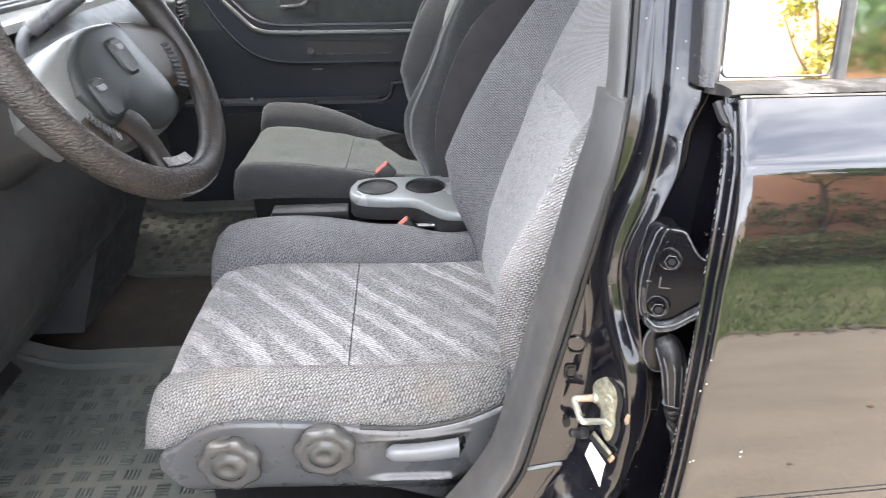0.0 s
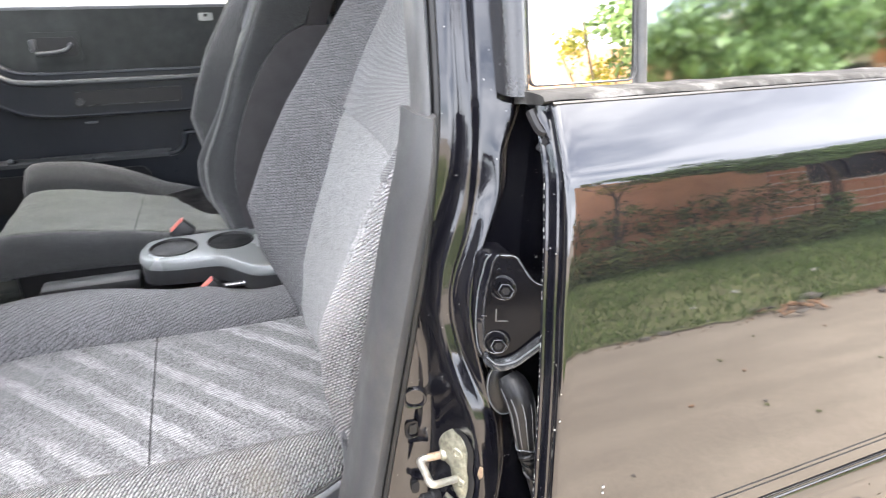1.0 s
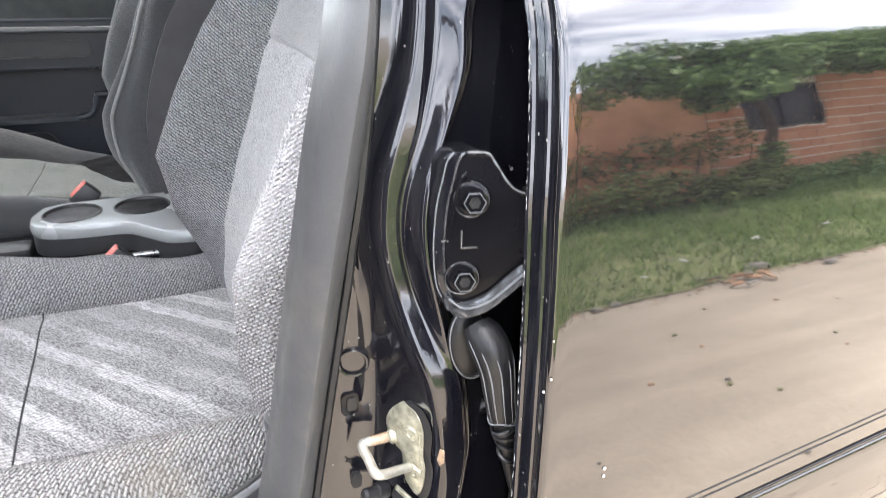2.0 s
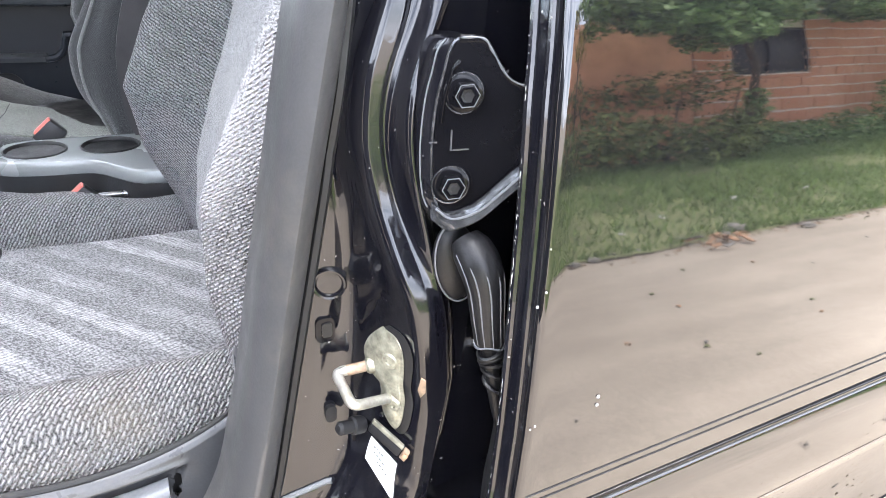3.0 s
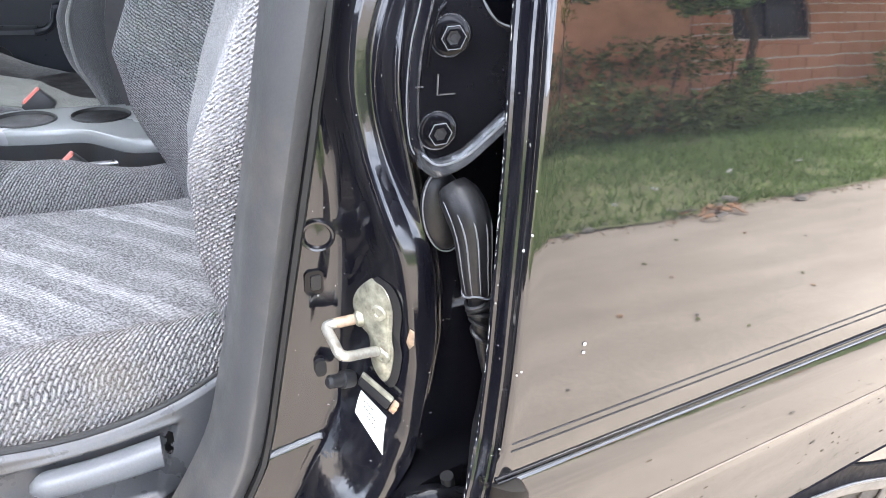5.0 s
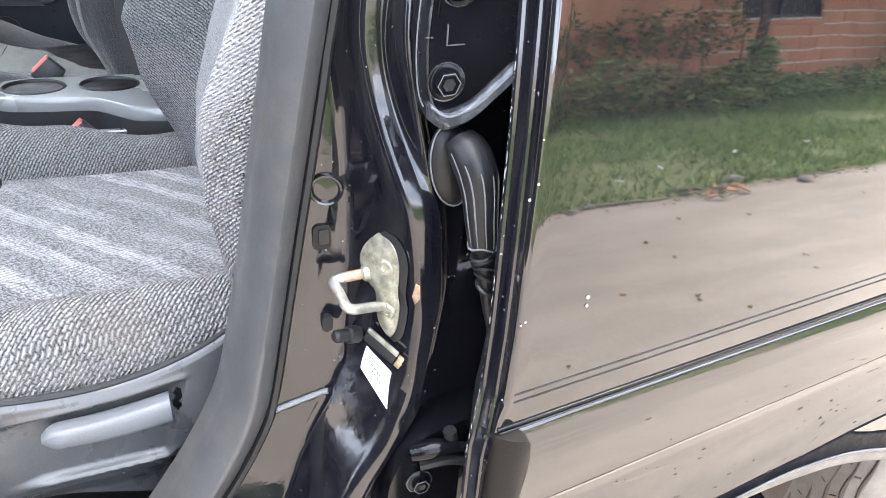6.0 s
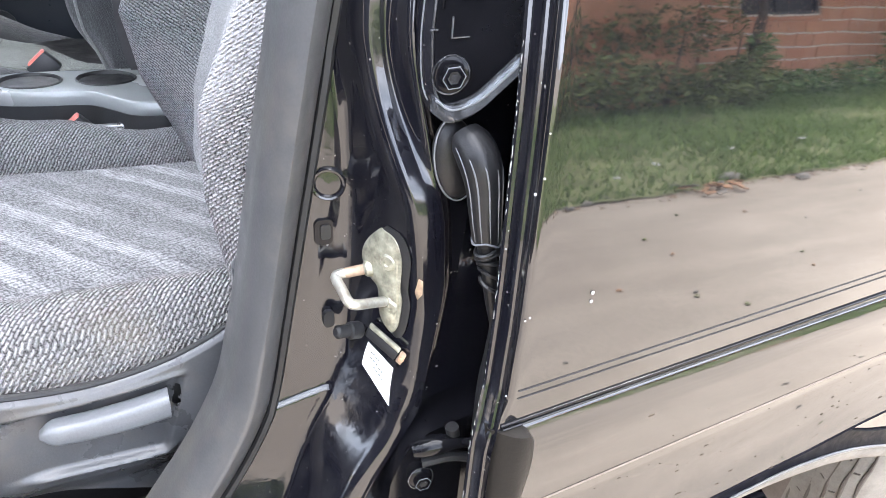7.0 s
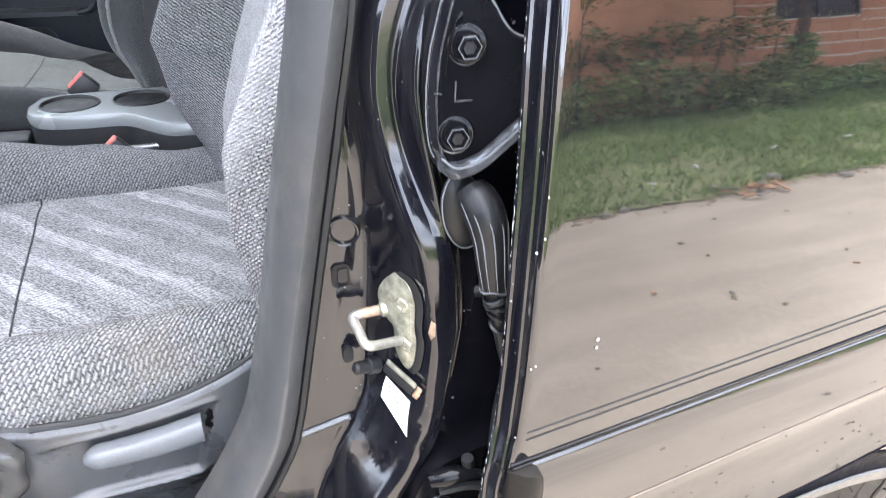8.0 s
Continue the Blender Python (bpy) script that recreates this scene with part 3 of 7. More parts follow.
def build_pillar():
    zs = frange(0.38, 1.42, 260)
    def face(u, z):
        # columns follow the pressed section
        k = pillar_knots(z)[0]
        end = 0.13 - 0.112 * smooth(z, 0.97, 1.03)
        x = lerp(u, [0, 1, 2, 3, 4, 5, 6], [seal_x(z) + 0.006, k[1] + 0.003, k[2], k[4], k[5], k[8], end])
        return Vector((x, pillar_y(x, z), z))
    us = frange(0, 1, 12) + frange(1, 2, 26)[1:] + frange(2, 3, 30)[1:] + frange(3, 4, 20)[1:] + frange(4, 5, 18)[1:] + frange(5, 6, 60)[1:]
    part("b_pillar", sheet(face, us, zs, (0.03, 0.06, 0)), JAMB, car, "glossy black painted door pillar with chips", 60)
    # wide grey seal along the opening, in two lengths
    def ring(z, k=1.0):
        l, t = seal_x(z), trim_x(z)
        w = (t - l) * k
        y = trim_depth(z) + old_lean(z)
        pts = ((0.0, 0.045), (-0.004, 0.020), (0.04, 0.003), (0.20, -0.006), (0.40, -0.0145), (0.47, -0.0160), (0.54, -0.0155), (0.80, -0.0095), (0.95, -0.0050), (1.0, 0.0), (0.99, 0.03))
        return [Vector((l + u * w, y + d, z)) for u, d in pts]
    part("door_seal", bevelled(loft([ring(z) for z in frange(0.38, 1.037, 60)]), 0), SEAL, car, "scuffed grey plastic seal trim", 50)
    def ring_up(z):
        l, t = seal_x(z) + 0.004, trim_x(z) - 0.002
        y = trim_depth(z) + old_lean(z)
        return [Vector((l + u * (t - l), y + d, z)) for u, d in ((0, .03), (.0, .006), (.3, -.001), (.7, -.003), (1, .002), (1, .03))]
    part("upper_seal", loft([ring_up(z) for z in frange(1.030, 1.42, 24)]), SEAL, car, "", 50)
    def thin(z):
        t = trim_x(z) + 0.003
        y = pillar_y(t, z) - 0.002
        return Vector((t, y, z))
    part("seal_lip", tube([thin(z) for z in frange(0.39, 1.4, 70)], 0.0035, 6), SEAL_DARK, car)
    # bead across the foot of the pillar
    part("seam_bead", tube([Vector((x, pillar_y(x, seam_z(x)) - 0.0012, seam_z(x) - 0.001)) for x in frange(trim_x(0.585) + 0.002, -0.0855, 16)], 0.0024, 8), LEVER, car, "pale scuffed seam")
    # round plug, slot
    px, pz = -0.083, 0.769
    py = pillar_y(px, pz)
    part("plug", lathe([(0.0, -0.0022), (0.0082, -0.0017), (0.0094, -0.0040), (0.0108, -0.0044), (0.0118, -0.0030), (0.0122, 0.003)], (px, py + 0.001, pz), (0.28, 1, 0), 24), JAMB, car, "round body plug")
    sx, sz = -0.087, 0.733
    sy = pillar_y(sx, sz)
    part("slot", prism(rounded(sx, sz, 0.013, 0.019, 0.004), "xz", sy - 0.002, sy + 0.01, 0.0008), HINGE, car, "pressed slot")
    cx, cz = -0.086, 0.7335
    # raised black slab paints the dark inside of the slot
    part("slot_inner", prism(rounded(cx, cz, 0.007, 0.011, 0.002), "xz", sy - 0.0032, sy + 0.01, 0.0004), HOLE, car)


build_pillar()


def build_striker():
    st = new("striker")
    st.parent = car
    ORIGIN[st] = ORIGIN[car]
    st["label"] = "yellowed zinc latch striker loop, grease-stained"
    def on(x, z, d=0.0):
        return Vector((x, pillar_y(x, z) - d, z))
    shape = [(-0.0550, 0.744), (-0.0500, 0.741), (-0.0460, 0.726), (-0.0448, 0.703), (-0.0432, 0.690), (-0.0450, 0.672), (-0.0490, 0.664), (-0.0535, 0.673), (-0.0550, 0.695), (-0.0600, 0.703), (-0.0632, 0.716), (-0.0610, 0.729)]
    out = [(p.x, p.y) for p in spline([(x, z, 0) for x, z in shape + shape[:1]], 4)][:-1]
    mx, mz = -0.0535, 0.704
    def grown(k, d, dx=0.0):
        return [on(mx + (x - mx) * k * 0.92 + dx, mz + (z - mz) * (1 + (k - 1) * 0.5), d) for x, z in out]
    # added plate that gives the striker a dark outline
    part("backing", loft([grown(1.22, -0.003, 0.0025), grown(1.22, 0.0022, 0.0025), grown(1.12, 0.0032, 0.0025)]), SEAL_DARK, st, "dark plate outlining the striker")
    part("plate", loft([grown(1.03, -0.003), grown(1.03, 0.0045), grown(0.95, 0.0062), grown(0.74, 0.0066), grown(0.62, 0.0080), grown(0.25, 0.0084)]), ZINC, st)
    for x, z, r in ((-0.0520, 0.722, 0.0060), (-0.0490, 0.686, 0.0052)):
        p = on(x, z, 0.0062)
        part("screw", lathe([(r, 0), (r * 1.04, 0.0016), (r * 0.84, 0.0030), (r * 0.42, 0.0032), (r * 0.34, 0.0020), (0.0, 0.0020)], p, (-0.78, -0.62, 0), 16), ZINC, st)
    # loop: two legs standing forward, joined by a bar
    a, b = on(-0.0590, 0.7095, 0.002), on(-0.0490, 0.6880, 0.002)
    c, d = Vector((-0.0835, 0.1235, 0.7045)), Vector((-0.0815, 0.0940, 0.6975))
    line = [a, a.lerp(c, 0.5), a.lerp(c, 0.86), c.lerp(d, 0.10), c.lerp(d, 0.5), c.lerp(d, 0.88), d.lerp(b, 0.14), d.lerp(b, 0.5), b]
    part("loop", tube(spline(line, 6), 0.0037, 14), STEEL_LOOP, st, "bare worn steel loop")
    part("rust", tube([a.lerp(c, 0.10 + 0.12 * k) for k in range(6)], 0.0039, 12), RUST, st, "faintly rusty upper leg")
    part("collar", lathe([(0.0062, -0.001), (0.0062, 0.0030), (0.0046, 0.0048), (0.0038, 0.0048)], a, c - a, 14), ZINC, st)
    part("collar", lathe([(0.0060, -0.001), (0.0060, 0.0030), (0.0046, 0.0048), (0.0038, 0.0048)], b, d - b, 14), ZINC, st)
    # clip under the plate: dark body, pale folded edge, rusty end
    p, q = on(-0.0600, 0.663, 0.004), on(-0.0455, 0.652, 0.004)
    ax = (q - p).normalized()
    turn = Matrix((ax, Vector((0.5, 0.8, 0)).normalized(), ax.cross(Vector((0.5, 0.8, 0)).normalized()))).transposed().to_4x4()
    part("bracket", block((p + q) / 2 + Vector((-0.001, 0, -0.0045)), ((q - p).length, 0.007, 0.009), 0.0012, turn), SEAL_DARK, st, "dark folded clip")
    part("clip_edge", block((p + q) / 2 + Vector((-0.0005, -0.0036, 0.0015)), ((q - p).length * 1.02, 0.0030, 0.0042), 0.0008, turn), ZINC, st, "pale yellowed edge of the clip")
    part("rusty_end", block(q + Vector((0.0008, -0.0035, -0.0055)), (0.0050, 0.0030, 0.0110), 0.0008, turn), RUST, st, "rusty bent tab")
    part("rivet", lathe([(0.0020, 0), (0.0022, 0.0012), (0.0, 0.0020)], q + Vector((0.0002, -0.0055, -0.005)), (-0.5, -0.85, 0), 10), TRASH, st)
    part("switch", lathe([(0.0068, 0), (0.0068, 0.009), (0.0050, 0.010), (0.0050, 0.020), (0.0030, 0.022), (0.0, 0.022)], on(-0.0645, 0.653, 0.001), (-0.92, -0.25, 0.28), 16), SEAL_DARK, st, "dark rubber door switch")
    part("switch_wing", prism(rounded(-0.0845, 0.6600, 0.008, 0.014, 0.0035), "xz", pillar_y(-0.0845, 0.66) - 0.004, pillar_y(-0.0845, 0.66) + 0.004, 0.001), SEAL_DARK, st)
    # flaked paint beside the backing
    part("paint_flake", loft([[on(x, z, 0.0006) for x, z in ((-0.0372, 0.716), (-0.0345, 0.714), (-0.0340, 0.702), (-0.0362, 0.697), (-0.0380, 0.703))], [on(x, z, 0.0016) for x, z in ((-0.0370, 0.715), (-0.0348, 0.713), (-0.0343, 0.703), (-0.0361, 0.699), (-0.0376, 0.704))]]), RUST, st, "bare flaked spot")
    return st


build_striker()


def build_label():
    c = [(-0.0600, 0.6455), (-0.0478, 0.6325), (-0.0530, 0.6035), (-0.0642, 0.6250)]
    def lift(x, z, d):
        return Vector((x, pillar_y(x, z) - d, z))
    def at(u, v):
        (x0, z0), (x1, z1), (x2, z2), (x3, z3) = c
        top, low = (x0 + (x1 - x0) * u, z0 + (z1 - z0) * u), (x3 + (x2 - x3) * u, z3 + (z2 - z3) * u)
        return top[0] + (low[0] - top[0]) * v, top[1] + (low[1] - top[1]) * v
    lab = part("label_sticker", sheet(lambda u, v: lift(*at(u, v), 0.0012), frange(0, 1, 9), frange(0, 1, 9), (0.0005, 0.0010, 0)), LABELM, car, "white paper sticker with small print")
    rnd = random.Random(6)
    for v, u0, u1 in ((0.22, 0.16, 0.52), (0.42, 0.20, 0.66), (0.60, 0.36, 0.72)):
        u = u0
        while u < u1:
            w = rnd.uniform(0.04, 0.09)
            lift_v = rnd.uniform(-0.02, 0.02)
            bar = [at(u, v + lift_v - 0.030), at(u + w, v + lift_v - 0.040), at(u + w, v + lift_v + 0.025), at(u, v + lift_v + 0.035)]
            part("print_bar", loft([[lift(x, z, 0.0008) for x, z in bar], [lift(x, z, 0.0015) for x, z in bar]]), INK, lab)
            u += w + rnd.uniform(0.02, 0.04)


build_label()


def outward(bm, turn=0.84):
    """Swings a hinge leaf drawn facing the side round towards the front of the car."""
    for v in bm.verts:
        u = (v.co.x + 0.030) / (1 + 0.5 * turn)
        v.co = Vector((u - 0.030, v.co.y - turn * u, v.co.z + 0.30 * turn * u * (0.975 - v.co.z) / 0.095))
    return bm


def hex_bolt(place, axis, parent, r=0.0112, shape=lambda bm: bm):
    axis = Vector(axis).normalized()
    b = part("bolt", shape(lathe([(r, 0), (r, 0.0016), (r * 0.9, 0.0026), (r * 0.66, 0.0034), (r * 0.6, 0.0034)], place, axis, 28)), HINGE, parent, "black flange bolt with worn edges and painted glints")
    s = axis.orthogonal().normalized()
    u = axis.cross(s)
    ring = lambda k, h: [Vector(place) + axis * h + k * (math.cos(a) * s + math.sin(a) * u) for a in (math.pi / 3 * i + 0.35 for i in range(6))]
    bm = loft([ring(r * 0.64, 0.002), ring(r * 0.64, 0.0078), ring(r * 0.54, 0.0090), ring(r * 0.36, 0.0090), ring(r * 0.32, 0.0072)])
    part("bolt_head", shape(bevelled(bm, 0.0008)), HINGE, b)
    # pale hairline paints white glints round the hex head
    part("hex_wear", shape(tube(ring(r * 0.60, 0.0086), 0.0003, 5, closed=True)), LEVER, b, "pale line painted as glints on the hex corners")
    part("bolt_rim", shape(tube([Vector(place) + axis * 0.0022 + r * 0.97 * (math.cos(a) * s + math.sin(a) * u) for a in (2 * math.pi * k / 32 for k in range(32))], 0.0005, 5, closed=True)), WORN, b)
    part("bolt_recess", shape(lathe([(r * 0.36, 0.0074), (r * 0.36, 0.0084), (r * 0.20, 0.0080), (r * 0.18, 0.0088), (0.0, 0.0088)], place, axis, 16)), HOLE, b)


def build_hinges():
    # upper hinge leaf
    outline = [(a - 0.0015, b + 0.0027) for a, b in [(-0.0315, 0.925), (-0.027, 0.9305), (-0.014, 0.930), (-0.008, 0.923), (0.004, 0.908), (0.024, 0.902), (0.026, 0.862), (0.016, 0.858), (0.005, 0.848),
               (-0.006, 0.838), (-0.018, 0.830), (-0.029, 0.832), (-0.0365, 0.845), (-0.0395, 0.870), (-0.038, 0.897), (-0.034, 0.915)]]
    up = part("upper_hinge", outward(prism(outline, "xz", 0.1080, 0.0755, 0.0022, 3)), HINGE, car, "black painted hinge leaf with two bolts")
    for x, z in ((-0.0255, 0.9058), (-0.0300, 0.8545)):
        hex_bolt((x, 0.0760, z), (-0.12, -1, 0.0), up, 0.0112, outward)
    lip = [(-0.043, 0.0640, 0.838), (-0.034, 0.0600, 0.8325), (-0.020, 0.0570, 0.8370), (-0.008, 0.0550, 0.8480), (0.003, 0.0530, 0.8590), (0.014, 0.0520, 0.8610)]
    ribbon = []
    for q in spline(lip, 6):
        ribbon.append([q + Vector((0, a, b)) for a, b in ((0.004, 0.0050), (-0.0012, 0.0046), (-0.0030, 0.0010), (-0.0030, -0.0030), (0.0, -0.0056), (0.004, -0.0050))])
    ribbon = [[q + Vector((0.0035, 0.0105, 0.0007)) for q in r] for r in ribbon]
    # lip and edge lines are pale for wear and for painted highlights
    part("lip", outward(loft(ribbon)), WORN, up, "worn lower lip, lightened for its highlight")
    part("lip_wear", outward(tube(spline([(x + 0.0035, y + 0.0077, z + 0.0037) for x, y, z in lip], 6), 0.0007, 6)), LEVER, up)
    part("leaf_edge", outward(tube(spline([(x - 0.0003, 0.0773, z) for x, z in outline[10:] + outline[:4]], 4), 0.0009, 6)), WORN, up, "worn hinge edge with its highlight drawn as a line")
    flank = spline([(x, 0.0, z) for x, z in outline[11:] + outline[:2]], 4)
    part("leaf_flank", outward(loft([[q + Vector(o) for o in ((-0.0004, 0.0775, 0), (-0.0050, 0.0782, 0), (-0.0085, 0.0800, 0), (-0.0110, 0.0860, 0), (-0.0100, 0.0920, 0), (0.0, 0.0900, 0))] for q in flank])), JAMB, up, "rounded painted flank of the leaf", 60)
    # pale line paints the grey reflection along the flank
    part("flank_wear", outward(tube([q + Vector((-0.0070, 0.0785, 0)) for q in flank[2:]], 0.0005, 6)), LEVER, up)
    part("leaf_shoulder", outward(tube(spline([(x, 0.0768, z) for x, z in outline[1:6]], 5), lambda u: 0.0022 - 0.0008 * u, 8)), HINGE, up, "folded upper edge of the leaf")
    # wavy pale line: worn metal together with painted glints
    part("shoulder_wear", outward(tube(spline([(x - 0.0006, 0.0748, z + 0.0010) for x, z in outline[1:6]], 5), lambda u: 0.00025 + 0.0006 * abs(math.sin(17 * u)) * (1 - 0.5 * u), 6)), LEVER, up, "bare worn metal with painted glints")
    part("dimple", outward(tube(spline([(-0.0375, 0.0752, 0.890), (-0.0360, 0.0748, 0.905), (-0.0325, 0.0748, 0.9175), (-0.0285, 0.0752, 0.9225)], 5), 0.0011, 6)), HINGE, up)
    for x0, x1, z0, z1 in ((-0.0345, -0.0339, 0.8735, 0.8850), (-0.0345, -0.0235, 0.8735, 0.8740), (-0.0475, -0.0430, 0.8785, 0.8791)):
        part("stamp", outward(block(((x0 + x1) / 2 + 0.0035, 0.0750, (z0 + z1) / 2 + 0.0007), (x1 - x0, 0.0012, z1 - z0), 0)), STEEL, up, "stamped letter L" if z1 - z0 > 0.005 else "")
    # lower hinge
    low = part("lower_hinge", prism([(-0.043, 0.578), (-0.030, 0.588), (-0.012, 0.592), (0.03, 0.598), (0.03, 0.50), (-0.02, 0.49), (-0.062, 0.505), (-0.058, 0.545), (-0.050, 0.568)], "xz", 0.120, 0.066, 0.003, 3), HINGE, car, "black greasy lower hinge")
    hex_bolt((-0.034, 0.065, 0.545), (-0.1, -1, 0.05), low, 0.0105)
    part("knuckle", tube(spline([(-0.044, 0.060, 0.582), (-0.02, 0.052, 0.588), (0.004, 0.046, 0.585), (0.022, 0.044, 0.58)], 6), lambda u: 0.006 + 0.002 * math.sin(9 * u), 10), HINGE, low)
    part("knuckle", tube(spline([(-0.036, 0.060, 0.566), (-0.014, 0.054, 0.570), (0.006, 0.048, 0.566), (0.022, 0.046, 0.562)], 6), 0.004, 8), SEAL_DARK, low)
    part("pin", tube([(-0.016, 0.055, 0.60), (-0.013, 0.055, 0.585)], 0.005, 12), SEAL_DARK, low)


build_hinges()


def build_boot():
    path = spline([(-0.020, 0.070, 0.822), (-0.016, 0.058, 0.810), (-0.013, 0.054, 0.796), (-0.010, 0.052, 0.772), (-0.006, 0.052, 0.750), (-0.002, 0.052, 0.732), (0.003, 0.052, 0.708), (0.009, 0.051, 0.683), (0.016, 0.050, 0.655)], 8)
    rad = lambda u: lerp(u, [0, .05, .12, .20, .28, .36, .42, .455, .48, .7, 1], [.0085, .0118, .0126, .0120, .0108, .0098, .0092, .0088, .0060, .0050, .0030])
    part("wiring_boot", tube(path, rad, 40, wob=lambda a, i: 1 + 0.03 * abs(math.sin(4 * a))), BOOT, car, "ribbed black rubber wiring boot")
    lobe = bmesh.new()
    bmesh.ops.create_uvsphere(lobe, u_segments=24, v_segments=14, radius=1.0, matrix=Matrix.Translation((-0.0185, 0.082, 0.800)) @ Matrix.Rotation(-0.2, 4, 'Y') @ Matrix.Diagonal((0.0150, 0.008, 0.0275, 1)))
    part("boot_flange", lobe, BOOT, car, "oval rubber flange of the boot")
    # pale hairlines paint the highlights along the ribs
    for a in (2.1, 2.75, 3.35, 3.95, 4.5):
        line = [q + rad(i / (len(path) - 1)) * 1.035 * Vector((math.sin(a), math.cos(a), 0.0)) for i, q in enumerate(path) if 0.06 * len(path) < i < 0.455 * len(path)]
        part("boot_rib", tube(line, lambda u: 0.00025 + 0.0003 * math.sin(math.pi * u), 6), LEVER, car)
    # the same pale lines trace the flange and the hem
    part("flange_edge", tube([Vector((-0.0185 + 0.0148 * math.cos(a) - 0.004 * math.sin(a), 0.0800, 0.800 + 0.0276 * math.sin(a))) for a in frange(2.0, 5.2, 24)], 0.0006, 6), LEVER, car)
    hem = path[int(0.455 * len(path))]
    part("boot_hem", tube([hem + Vector((0.0090 * math.cos(a), 0.0090 * math.sin(a), 0.0016 * math.cos(3 * a) - 0.001)) for a in (2 * math.pi * i / 24 for i in range(24))], 0.0008, 6, closed=True), LEVER, car)
    cuff = [q for q in path if 0.752 > q.z > 0.716]
    for k in range(5):
        c = cuff[min(len(cuff) - 1, k * len(cuff) // 5)]
        part("tape_ring", tube([c + Vector((0.0070 * math.cos(a), 0.0070 * math.sin(a), 0.0035 * math.cos(a + k))) for a in (2 * math.pi * i / 18 for i in range(18))], 0.0016, 6, closed=True), HOLE, car)


build_boot()

# ---- rear door ----
DK = [0.30, 0.60, 0.70, 0.78, 0.85, 0.91, 0.97, 0.992, 1.000, 1.012, 1.05]
DS = [-0.05, 0.013, 0.035, 0.056, 0.095, 0.139, 0.235, 0.265, 0.330, 0.560, 0.680]
_z = np.linspace(0.30, 1.06, 761)
_y = np.cumsum(np.interp(_z, DK, DS)) * 0.001
_y -= np.interp(0.70, _z, _y)


def skin_y(z):
    return float(np.interp(z, _z, _y))


DOOR_X0, DOOR_X1 = 0.004, 0.86


def edge_x(z):
    """Front edge of the rear door, stepping forward below the waist moulding."""
    return lerp(z, [0.40, 0.632, 0.672, 0.72, 0.80, 0.91, 1.0, 1.05], [-0.022, -0.021, -0.0105, -0.0085, -0.0075, -0.005, 0.001, 0.004])


def edge_y0(z):
    return skin_y(z) - 0.008 * smooth(z, 0.680, 0.630)


def build_rear_door():
    door = new("rear_door")
    door.parent = car
    ORIGIN[door] = ORIGIN[car]
    door["label"] = "closed black rear door with mirror-like paint"
    rise = lambda x: 0.050 * x
    # folded front edge, then the skin down to the moulding
    def skin(u, v):
        x = max(0.0, u) * (DOOR_X1 - DOOR_X0)
        z = 1.053 + (0.6465 + rise(x) - 1.053) * v
        e = edge_x(z)
        if u < 0:
            a = -u * math.pi / 2
            return Vector((e + 0.0045 * (1 - math.sin(a)), skin_y(z) + 0.0045 * (1 - math.cos(a)), z))
        return Vector((e + 0.0045 + u * (DOOR_X1 - e - 0.0045), skin_y(z), z))
    us = [-1 + k / 8 for k in range(9)] + frange(0.01, 1.0, 40)
    part("door_skin", sheet(skin, us[::-1], [1 - q for q in frange(0, 1, 150)][::-1], None), PAINT, door, "glossy black outer skin", 80)
    # flange behind the edge, the outer face of the shut gap
    def flange(u, z):
        return Vector((edge_x(z) - 0.004 * smooth(u, 0.2, 1.0), edge_y0(z) + 0.0045 + 0.018 * u, z))
    part("door_flange", sheet(flange, frange(0, 1, 8), frange(0.40, 1.053, 80)), JAMB, door, "", 80)
    part("hem_bead", tube([Vector((edge_x(z) - 0.0005, edge_y0(z) + 0.011, z)) for z in frange(0.42, 1.04, 90)], 0.0022, 8), JAMB, door)
    part("inner_hem", tube([Vector((edge_x(z) - 0.0040, edge_y0(z) + 0.021, z)) for z in frange(0.42, 1.03, 90)], 0.0026, 8), JAMB, door)
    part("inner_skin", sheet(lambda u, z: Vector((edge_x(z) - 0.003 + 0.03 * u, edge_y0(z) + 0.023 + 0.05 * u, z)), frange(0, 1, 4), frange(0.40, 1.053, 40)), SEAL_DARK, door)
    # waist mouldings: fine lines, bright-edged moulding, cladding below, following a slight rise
    # dark hairlines paint the shade of two pressed grooves
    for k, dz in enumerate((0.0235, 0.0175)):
        part("pressed_line", tube([Vector((x, skin_y(0.653 + dz + rise(x)) - 0.0002, 0.653 + dz + rise(x))) for x in frange(-0.004, 0.85, 40)], 0.0005, 6), CREASE_SHADE, door)
    mould = lambda x, z: Vector((x, skin_y(0.66) + z[0], 0.6515 + rise(x) + z[1]))
    part("moulding", tube([mould(x, (-0.0005, 0.0)) for x in frange(-0.014, 0.85, 24)], 0.0012, 12), HINGE, door, "thin raised waist moulding")
    # black tube paints the shade under the moulding
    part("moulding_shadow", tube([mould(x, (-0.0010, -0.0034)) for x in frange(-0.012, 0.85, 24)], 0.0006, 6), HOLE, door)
    drop = lambda x: 0.073 - 0.020 * x
    def clad(x, v):
        z = 0.646 + rise(x) - v * drop(x)
        y = skin_y(0.64) - 0.0045 + 0.017 * (max(0.0, 0.35 - v) ** 2) * 2.0 - 0.003 * smooth(v, 0, 1)
        return Vector((x, y, z))
    part("waist_cladding", sheet(clad, frange(0.0, 0.72, 40), frange(0, 1, 30), (0, 0.02, 0)), LOW_PAINT, door, "glossy black cladding strip, dusty", 80)
